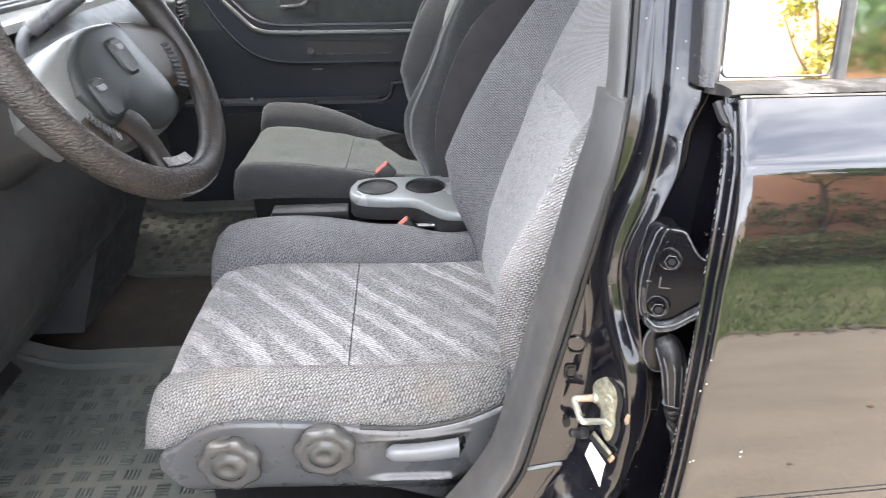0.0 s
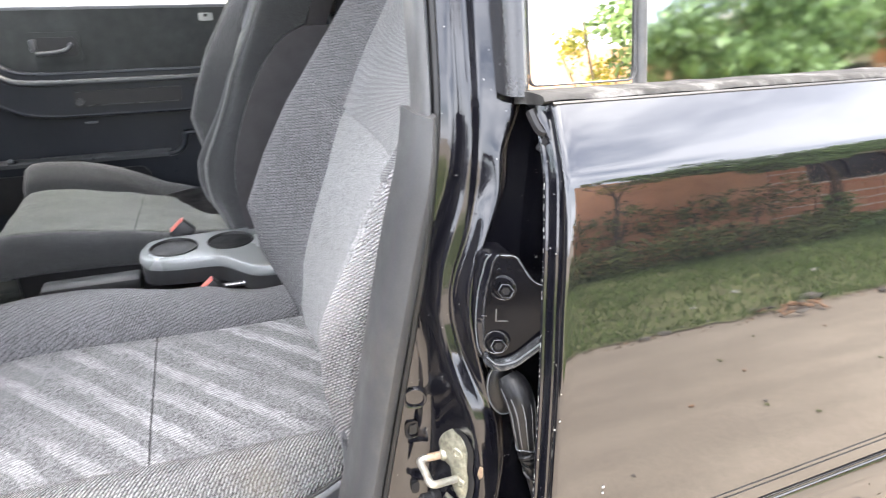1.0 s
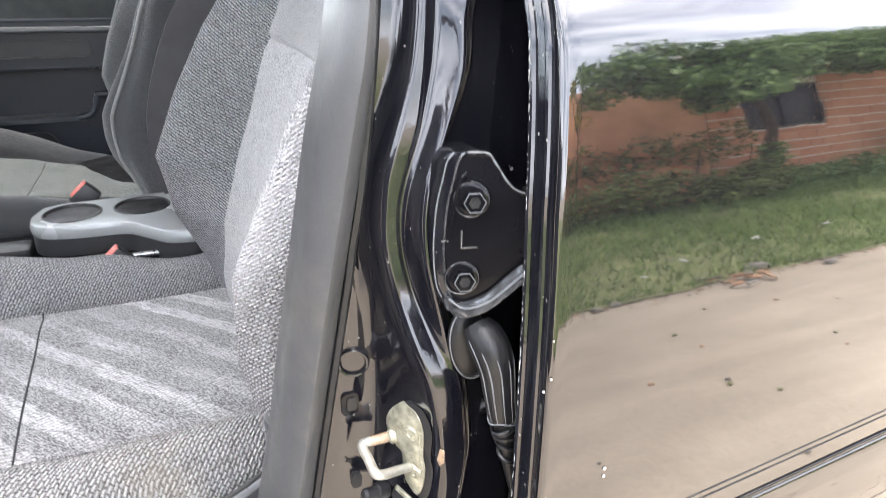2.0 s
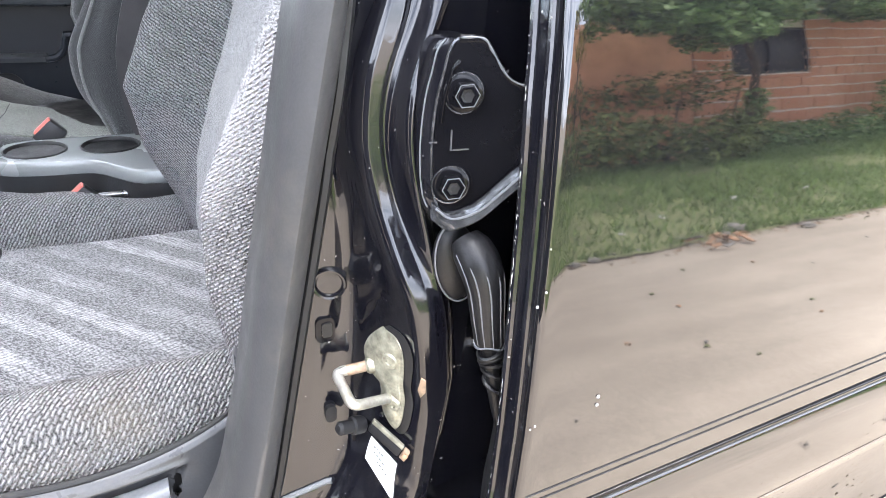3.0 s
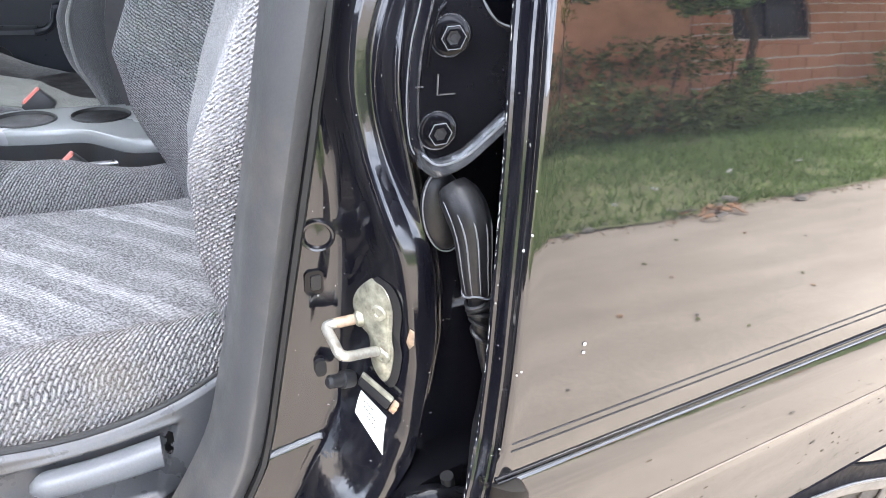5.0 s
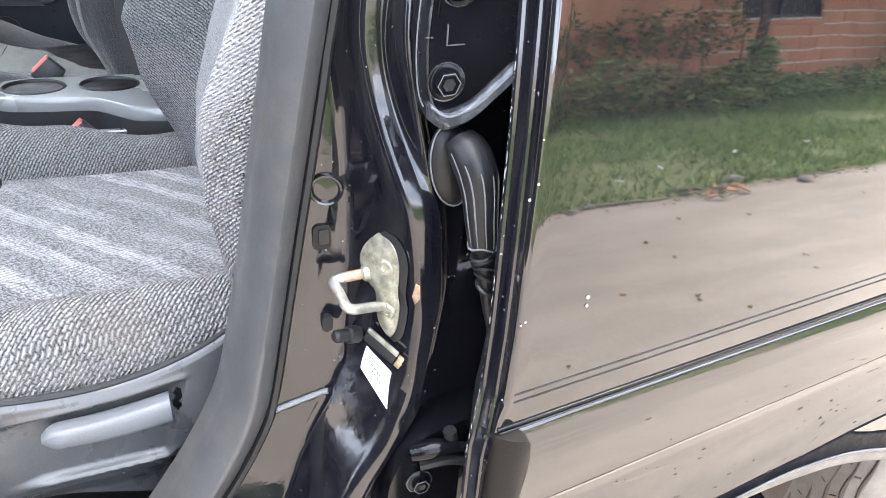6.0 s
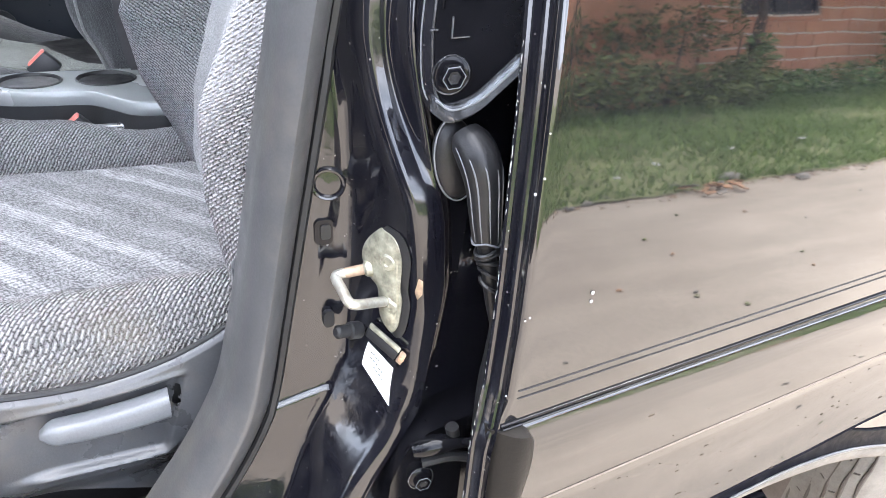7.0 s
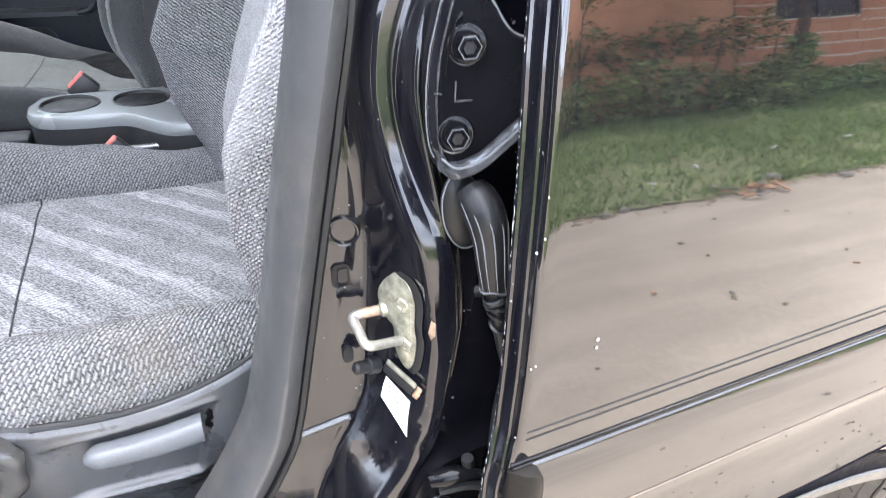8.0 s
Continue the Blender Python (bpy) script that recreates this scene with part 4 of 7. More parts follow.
    lip_z = lambda x: lerp(x, [0, 0.21, 0.265, 0.317, 0.357, 0.386, 0.434, 0.50, 0.60, 0.72], [0.482, 0.507, 0.513, 0.517, 0.522, 0.526, 0.530, 0.540, 0.575, 0.640])
    lip_y = lambda x: lerp(x, [0, 0.21, 0.72], [-0.0115, -0.0195, -0.0205])
    def low(x, v):
        z0 = 0.646 + rise(x) - drop(x) - 0.001
        y0 = skin_y(0.64) - 0.0055
        return Vector((x, y0 - 0.0018 - 0.0006 * smooth(v, 0.1, 0) + (lip_y(x) + 0.0012 - y0) * v * v, z0 + (lip_z(x) - z0) * v))
    part("lower_panel", sheet(low, frange(0.0, 0.72, 40), frange(0, 1, 24), (0, 0.02, 0)), LOW_PAINT, door, "glossy black lower door, dusty", 80)
    part("panel_ridge", tube([clad(x, 1.0) + Vector((0, -0.0002, 0)) for x in frange(0.006, 0.72, 20)], 0.0008, 6), DUSTY, door)
    def cap(u, v):
        z = 0.647 - v * 0.25 - 0.006 * max(0.0, u - 0.7) ** 2 / 0.09
        a = math.pi * (0.02 + 0.62 * u)
        wave = 0.0016 * math.sin(v * 21) * smooth(u, 0.6, 1.0)
        return Vector((-0.0205 + 0.027 * u + wave, skin_y(0.64) + 0.006 - 0.0175 * math.sin(a), z))
    part("cladding_cap", sheet(cap, frange(0, 1, 14), frange(0, 0.8, 24), (0.003, 0.02, 0)), CAPM, door, "satin black rounded end cap", 70)
    rnd = random.Random(31)
    bm = bmesh.new()
    for k in range(330):
        x, v = rnd.uniform(0.03, 0.60), rnd.random() ** 0.8
        p = low(x, v) if k % 8 else clad(x, 0.3 + 0.6 * v)
        r = 0.0003 + 0.0014 * rnd.random() ** 9
        bmesh.ops.create_icosphere(bm, subdivisions=1, radius=1.0, matrix=Matrix.Translation(p) @ Matrix.Diagonal((r * rnd.uniform(1, 3.4), 0.00025, r * rnd.uniform(0.5, 1.0), 1)))
    part("mud_splashes", bm, MUD, door, "dried mud splashes")["kind"] = "stuff"
    # sill below the door that turns down ahead of the wheel
    edge_z = lambda x: lerp(x, [0, 0.243, 0.289, 0.315, 0.343, 0.373, 0.405, 0.443, 0.473, 0.53], [0.462, 0.494, 0.498, 0.4985, 0.4965, 0.4935, 0.4875, 0.477, 0.467, 0.447])
    foot_z = lambda x: edge_z(x) - lerp(x, [0, 0.26, 0.31, 0.40, 0.53], [0.010, 0.014, 0.0185, 0.020, 0.021])
    top_z = lambda x: lip_z(x) - lerp(x, [0, 0.375, 0.393, 0.412, 0.457, 0.53], [0.001, 0.001, 0.0115, 0.0205, 0.040, 0.072])
    line = lambda x, d, z: Vector((x, lip_y(x) + d, z))
    part("door_bottom_edge", tube([line(x, -0.0008, lip_z(x) - 0.0002) for x in frange(0.0, 0.60, 50)], 0.0009, 6), MATT, door)
    sill = part("sill_moulding", loft([[line(x, d, top_z(x) + (edge_z(x) - top_z(x)) * k) for d, k in ((0.030, 0.0), (0.0030, 0.0), (0.0022, 0.05), (0.0040, 0.55), (0.0022, 0.86), (0.0, 1.0), (0.030, 1.0))] for x in frange(0.0, 0.53, 70)]), SILLM, car, "navy-black sill moulding, scuffed", )
    # paler tube paints the sky's reflection along the lip
    part("lip_edge", tube([line(x, -0.0004, edge_z(x)) for x in frange(0.0, 0.53, 60)], 0.0015, 8), SEAL, sill, "rounded lip edge, paler for its sky reflection")
    part("lower_lip", loft([[line(x, d, edge_z(x) + (foot_z(x) - edge_z(x)) * k) for d, k in ((0.012, 0.02), (0.0012, 0.04), (0.0, 0.25), (0.0002, 0.6), (0.0018, 0.9), (0.005, 1.0), (0.012, 0.98))] for x in frange(0.0, 0.53, 60)]), SANDY, sill, "dusty sand-coloured lower edge", 50)
    part("quarter_corner", loft([[line(x, d, z) for d, z in ((0.012, lip_z(x)), (0.0042, lip_z(x) - 0.001), (0.0046, top_z(x) + 0.001), (0.012, top_z(x)))] for x in frange(0.378, 0.53, 24)]), LOW_PAINT, car, "painted corner ahead of the wheel arch", 50)
    # window: weathered belt strip, frame, glass
    gy = lambda z: 0.108 + 0.184 * (z - 1.05)
    my = lambda z: 0.108 + 0.206 * (z - 1.05)
    belt = ((0.050, -0.010), (0.006, -0.003), (0.002, 0.000), (0.004, 0.0030), (0.009, 0.0038), (0.024, 0.0024), (0.044, 0.0008), (0.050, -0.002))
    part("belt_strip", loft([[Vector((x, skin_y(1.053) + d, 1.054 + e + 0.0012 * noise.noise(Vector((x * 30, d * 60, 0))))) for d, e in belt] for x in frange(-0.002, 0.86, 90)]), BELT, door, "weathered grey rubber belt strip, peeling", 60)
    part("belt_gap", tube([Vector((x, skin_y(1.052) + 0.001, 1.0520)) for x in frange(0.004, 0.86, 8)], 0.0018, 6), HOLE, door)
    fr = lambda z: [Vector((-0.012 + u, gy(z) + d, z)) for u, d in ((0, .03), (-.002, .004), (.002, -.006), (.010, -.009), (.016, -.005), (.018, .002), (.018, .03))]
    part("window_frame", loft([fr(z) for z in frange(1.052, 1.42, 20)]), FRAME, door, "black window frame upright", 50)
    bar = lambda z: [Vector((0.106 + u, gy(z) + d, z)) for u, d in ((0, .010), (.0, -.002), (.002, -.0040), (.007, -.0040), (.009, -.002), (.009, .010))]
    part("divider_bar", loft([bar(z) for z in frange(1.050, 1.42, 12)]), SEAL, door, "grey window divider", 50)
    pane = lambda x0, x1, g: loft([[Vector((x0, g(z) + d, z)) for d in (0.002, 0.006)] + [Vector((x1, g(z) + d, z)) for d in (0.006, 0.002)] for z in (1.048, 1.42)])
    part("quarter_pane", pane(0.006, 0.106, gy), MIRROR, door, "mirror-film front pane")
    line = [Vector((0.0075, gy(z), z)) for z in frange(1.42, 1.068, 12)] + [Vector((0.0075 + 0.006 * (1 - math.cos(a)), gy(1.062), 1.066 - 0.008 * math.sin(a))) for a in frange(0, math.pi / 2, 6)]
    line += [Vector((x, gy(1.058), 1.058)) for x in frange(0.02, 0.096, 8)] + [Vector((0.099 + 0.006 * math.sin(a), gy(1.06), 1.066 - 0.008 * math.cos(a))) for a in frange(0, math.pi / 2, 6)]
    line += [Vector((0.1050, gy(z), z)) for z in frange(1.072, 1.42, 12)]
    part("gasket", tube(line, 0.0009, 6), SEAL, door)
    part("door_glass", pane(0.115, 0.86, my), FILM, door, "tinted side glass")
    # rounded corner where the door edge runs up into the window frame
    corner = spline([(edge_x(1.02) + 0.002, skin_y(1.02) + 0.010, 1.018), (0.0005, skin_y(1.03) + 0.016, 1.034), (-0.0020, 0.074, 1.044)], 6)
    part("corner_piece", tube(corner, lambda u: 0.0018 + 0.0030 * smooth(u, 0.0, 0.7), 14), JAMB, door, "rounded painted corner")
    # hook of trim at the corner
    part("corner_clip", tube(spline([(-0.008, 0.078, 1.046), (-0.004, 0.070, 1.034), (0.002, 0.066, 1.030), (-0.002, 0.070, 1.018)], 6), 0.004, 8), SEAL_DARK, door)
    part("paint_spot", lathe([(0.0014, 0), (0.0012, 0.0005), (0, 0.0006)], (0.0405, skin_y(0.7385) - 0.0003, 0.7385), (0, -1, 0), 10), CHIP, door)
    part("paint_spot", lathe([(0.0012, 0), (0.0010, 0.0005), (0, 0.0006)], (0.0405, skin_y(0.7325) - 0.0003, 0.7325), (0, -1, 0), 10), CHIP, door)
    # chips along the door edge
    rnd = random.Random(4)
    bm = bmesh.new()
    z = 0.50
    while z < 1.0:
        z += rnd.uniform(0.0006, 0.0065)
        l = 0.0005 + 0.0055 * rnd.random() ** 2.2
        w = rnd.uniform(0.00010, 0.00036)
        if noise.noise(Vector((0, 0, z * 24))) < -0.22:
            continue
        x = edge_x(z) - 0.0065 + rnd.uniform(-0.0004, 0.0004)
        block_at = Matrix.Translation((x, edge_y0(z) + 0.0205, z)) @ Matrix.Diagonal((w * 2, w * 2, l, 1))
        bmesh.ops.create_icosphere(bm, subdivisions=1, radius=0.6, matrix=block_at)
    part("edge_chips", bm, CHIP, door, "pale chipped paint on the edge")["kind"] = "stuff"
    for k in range(7):
        z = rnd.uniform(0.60, 0.96)
        x = edge_x(z) + rnd.choice((0.0, 0.002, 0.005))
        r = rnd.uniform(0.0005, 0.0011)
        part("paint_chip", lathe([(r, 0), (r * .8, 0.0005), (0, 0.0007)], (x, skin_y(z) + (0.0035 if x < edge_x(z) + 0.002 else 0.0) , z), (-0.3, -1, 0), 7), CHIP, door)


build_rear_door()


def build_shell():
    """Plain closing parts of the car: sill, floor, roof, far side, tail, front wall."""
    sill = [(0.02, 0.30), (0.0, 0.38), (0.05, 0.415), (0.12, 0.425), (0.17, 0.40), (0.18, 0.30)]
    part("sill", prism(sill, "yz", -1.2, -0.19, 0.006), JAMB, car)
    part("rear_sill", prism([(0.03, 0.28), (0.01, 0.40), (0.08, 0.43), (0.18, 0.30)], "yz", -0.19, 0.36, 0.006), JAMB, car)
    part("cabin_floor", block((0.35, 0.87, 0.30), (3.1, 1.42, 0.03), 0), CARPET, car, "dirty brown carpet")
    part("roof", block((0.55, 0.87, 1.60), (2.8, 1.36, 0.05), 0.02), PAINT, car)
    part("headliner", block((0.55, 0.87, 1.565), (2.7, 1.32, 0.012), 0.003), HEADLINER, car)
    part("tail_wall", block((1.93, 0.87, 0.95), (0.06, 1.5, 1.3), 0.02), DOORP, car)
    part("side_quarter", block((1.40, 0.08, 0.75), (1.0, 0.06, 0.6), 0.02), PAINT, car)
    part("front_wall", block((-1.30, 0.87, 0.66), (0.06, 1.5, 0.75), 0.01), CARPET, car)
    part("kick_panel", block((-1.08, 0.16, 0.62), (0.36, 0.06, 0.60), 0.02), DASH, car)
    part("far_kick_panel", block((-1.17, 1.60, 0.66), (0.36, 0.06, 0.75), 0.01), DASH, car)
    # driver door, swung wide open ahead of the seat
    hx, hy, turn = -1.12, 0.02, Matrix.Rotation(radians(-74), 4, 'Z')
    swing = Matrix.Translation((hx, hy, 0)) @ turn
    od = part("driver_door", block(swing @ Vector((0.52, 0.05, 0.70)), (1.04, 0.09, 0.78), 0.02, turn), PAINT, car, "open driver door")
    part("inner_trim", block(swing @ Vector((0.52, 0.11, 0.74)), (0.98, 0.03, 0.60), 0.012, turn), DOORP, od)
    for u in (0.03, 1.00):
        part("window_post", block(swing @ Vector((u, 0.07, 1.28)), (0.05, 0.04, 0.46), 0.008, turn), FRAME, od)
    part("window_rail", block(swing @ Vector((0.52, 0.07, 1.50)), (1.0, 0.04, 0.05), 0.008, turn), FRAME, od)
    part("cowl", block((-1.36, 0.87, 1.03), (0.30, 1.5, 0.05), 0.01), DASH, car)
    for y in (0.17, 1.55):
        part("windscreen_pillar", tube([(-1.40, y, 1.05), (-0.82, y + (0.05 if y < 1 else -0.05), 1.58)], 0.035, 10), PAINT, car)
    ws = part("windscreen", loft([[Vector((-1.40, 0.2, 1.05)), Vector((-1.40, 1.52, 1.05)), Vector((-1.396, 1.52, 1.054)), Vector((-1.396, 0.2, 1.054))],
                                  [Vector((-0.83, 0.24, 1.575)), Vector((-0.83, 1.48, 1.575)), Vector((-0.826, 1.48, 1.579)), Vector((-0.826, 0.24, 1.579))]]), CLEAR, car)
    ws.visible_shadow = False
    part("rear_bulkhead_trim", block((0.12, 0.22, 0.75), (0.10, 0.06, 0.75), 0.02), DOORP, car)
    part("door_inner_trim", block((0.55, 0.16, 0.75), (0.8, 0.05, 0.62), 0.02), DOORP, car)
    # rear wheel
    wx, wy, wz = 0.868, 0.087, 0.335
    prof = [(0.20, -0.092), (0.30, -0.094), (0.322, -0.088), (0.332, -0.076), (0.3355, -0.055), (0.337, 0.0), (0.3355, 0.055), (0.332, 0.076), (0.322, 0.088), (0.30, 0.094), (0.20, 0.092)]
    w = part("rear_tyre", lathe(prof, (wx, wy, wz), (0, 1, 0), 72), SANDY, car, "dusty sand-coloured rear tyre")
    for k, y in enumerate((-0.082, -0.068, -0.052, -0.034, -0.012, 0.012, 0.040)):
        ring = [Vector((wx - (0.3335 - 12 * max(0.0, abs(y) - 0.060) ** 2 + 0.0012) * math.cos(a), wy + y + 0.0009 * math.sin(34 * a + k), wz + (0.3347 - 12 * max(0.0, abs(y) - 0.060) ** 2) * math.sin(a))) for a in (2 * math.pi * j / 160 for j in range(160))]
        part("groove", tube(ring, 0.0019, 6, closed=True, wob=lambda q, i, k=k: 1 + 0.45 * math.sin(0.9 * i + 2 * k)), TYRE, w)
    for k in range(90):
        a = math.pi * (k / 90 - 0.25)
        y = (-0.075, -0.060, -0.043, -0.023, 0.0)[k % 5]
        c = Vector((wx - 0.3352 * math.cos(a), wy + y, wz + 0.3352 * math.sin(a)))
        part("sipe", block(c, (0.003, 0.007, 0.0012), 0, Matrix.Rotation(a, 4, 'Y') @ Matrix.Rotation(0.5 * (-1) ** k, 4, 'X')), TYRE, w)
    # dark liner over the wheel and closing plate below the floor
    arc = [(wx + 0.43 * math.cos(radians(a)), wz + 0.43 * math.sin(radians(a))) for a in range(-10, 191, 10)]
    part("wheel_liner", loft([[Vector((x, y, z)) for x, z in arc] for y in (0.035, 0.36)], False), DUSTY, car, "muddy wheel arch liner")
    part("liner_wall", prism([(wx - 0.43, 0.12), (wx - 0.43, 0.30)] + arc[::-1] + [(wx + 0.43, 0.12)], "xz", 0.36, 0.37, 0), DUSTY, car)


build_shell()


def build_far_door():
    """Passenger door seen from inside."""
    d = new("passenger_door")
    d.parent = car
    ORIGIN[d] = ORIGIN[car]
    d["label"] = "closed charcoal passenger door panel, seen from inside"
    part("upper_panel", prism([(-1.25, 0.88), (0.05, 0.88), (0.05, 1.045), (-1.25, 1.045)], "xz", 1.578, 1.64, 0.008), DOORC, d, "charcoal cloth upper panel")
    part("lower_panel", prism([(-1.25, 0.32), (0.05, 0.32), (0.05, 0.90), (-1.25, 0.90)], "xz", 1.580, 1.64, 0.006), DOORP, d)
    top = [(-0.80, 1.03), (-0.765, 1.00), (-0.725, 0.960), (-0.69, 0.925), (-0.655, 0.905), (-0.60, 0.897), (-0.50, 0.896), (0.05, 0.896)]
    bot = [(0.05, 0.791), (-0.50, 0.791), (-0.60, 0.794), (-0.66, 0.806), (-0.71, 0.835), (-0.755, 0.885), (-0.80, 0.955), (-0.84, 1.03)]
    sm = [(p.x, p.y) for p in spline([(x, z, 0) for x, z in top], 4)] + [(p.x, p.y) for p in spline([(x, z, 0) for x, z in bot], 4)]
    part("armrest", prism(sm, "xz", 1.535, 1.60, 0.014, 4), DOORP, d, "moulded armrest sweep")
    for run, y in ((top, 1.538), (bot, 1.538)):
        part("trim_line", tube(spline([(x, y, z) for x, z in run], 4), 0.0046, 8), DOORP, d)
    inner = [(-0.62, 0.872), (-0.55, 0.868), (0.05, 0.866), (0.05, 0.874), (-0.56, 0.878)]
    part("armrest_ridge", prism(inner, "xz", 1.526, 1.55, 0.004), DOORP, d)
    # proud black slabs stand in for shade inside the pull recess and slot
    part("pull_recess", prism(rounded(-0.405, 0.8325, 0.255, 0.040, 0.006), "xz", 1.5300, 1.56, 0.003), HOLE, d)
    part("armrest_ledge", tube(spline([(x + 0.010, 1.528, z - 0.020 - 0.012 * smooth(x, -0.62, -0.70)) for x, z in top[1:]], 4), 0.0075, 10), LEDGE, d, "rounded ledge of the armrest")
    part("pull_slot", prism(rounded(-0.40, 0.851, 0.235, 0.004, 0.0015), "xz", 1.5275, 1.55, 0.001), HOLE, d)
    for zz, xa, xb in ((0.8515, -0.525, -0.285), (0.8165, -0.505, -0.290)):
        part("pull_edge", tube([(xa, 1.5300, zz), (xb, 1.5300, zz)], 0.0018, 6), PLASTIC, d)
    part("crank_hole", lathe([(0.010, 0), (0.010, 0.006), (0.007, 0.006), (0.006, 0.001), (0, 0.001)], (-0.521, 1.5295, 0.826), (0, -1, 0), 18), PLASTIC, d, "round crank hole")
    part("small_badge", block((-0.512, 1.578, 0.763), (0.030, 0.004, 0.005), 0.001), LEVER, d)
    led = lambda x: [Vector((x, 1.582 + a, 0.667 + b)) for a, b in ((0, .012), (-.018, .010), (-.026, .004), (-.024, -.006), (0, -.010))]
    part("pocket_ledge", loft([led(x) for x in frange(-0.98, -0.33, 14)]), LEDGE, d, "ledge of the map pocket")
    part("pocket_end", tube(spline([(-0.335, 1.562, 0.667), (-0.31, 1.562, 0.672), (-0.293, 1.562, 0.69), (-0.285, 1.562, 0.715), (-0.26, 1.565, 0.722), (0.0, 1.565, 0.722)], 5), 0.008, 8), DOORP, d)
    # black slab paints the shade within the pocket
    part("pocket_recess", prism(rounded(-0.60, 0.585, 0.42, 0.10, 0.03), "xz", 1.574, 1.585, 0.004), HOLE, d, "dark map pocket")
    for x in (-0.805, -0.715):
        part("clip", lathe([(0.007, 0), (0.006, 0.003), (0, 0.004)], (x, 1.56, 0.681), (0, -0.6, 0.8), 12), LEVER, d)
    # inside handle
    part("handle_bezel", prism(rounded(-0.558, 0.957, 0.125, 0.072, 0.014), "xz", 1.570, 1.60, 0.004), DOORC, d)
    # black slab paints the dark interior behind the handle
    part("handle_cup", prism(rounded(-0.551, 0.958, 0.092, 0.046, 0.010), "xz", 1.566, 1.59, 0.002), HOLE, d)
    part("handle", tube(spline([(-0.598, 1.560, 0.943), (-0.568, 1.555, 0.945), (-0.533, 1.555, 0.950), (-0.515, 1.558, 0.967)], 6), 0.006, 10), PLASTIC, d, "grey inside pull handle")
    part("lock_tab", block((-0.602, 1.562, 0.963), (0.014, 0.010, 0.030), 0.003), PLASTIC, d)
    part("lock_bezel", prism(rounded(-0.19, 1.022, 0.036, 0.020, 0.005), "xz", 1.568, 1.585, 0.002), SILVER, d)
    part("lock_knob", block((-0.19, 1.566, 1.026), (0.010, 0.008, 0.008), 0.002), HOLE, d)
    part("belt_rail", block((-0.47, 1.60, 1.048), (1.06, 0.045, 0.010), 0.003), LEVER, d, "pale window sill edge")
    pane = part("passenger_window", block((-0.45, 1.612, 1.30), (1.0, 0.005, 0.50), 0), CLEAR, d)
    pane.visible_shadow = False
    part("far_outer_skin", block((-0.45, 1.70, 0.68), (1.25, 0.06, 0.72), 0.02), PAINT, d)
    part("far_post", block((0.10, 1.60, 1.30), (0.12, 0.06, 0.56), 0.01), DASH, car)
    part("far_rear_side", block((1.05, 1.62, 0.80), (1.8, 0.10, 1.0), 0.02), DOORP, car)
    g = part("far_rear_glass", block((1.05, 1.62, 1.43), (1.7, 0.005, 0.26), 0), GLASS, car)
    g.visible_shadow = False


build_far_door()

# ---- seats ----
def seat_line(z):
    return lerp(z, [0.54, 0.62, 0.70, 0.80, 0.95, 1.10, 1.25], [-0.118, -0.124, -0.116, -0.088, -0.038, 0.035, 0.115])


def bolster(z):
    return lerp(z, [0.55, 0.617, 0.70, 0.779, 0.86, 0.94, 1.055, 1.2], [0.0, 0.014, 0.055, 0.092, 0.084, 0.068, 0.042, 0.02])


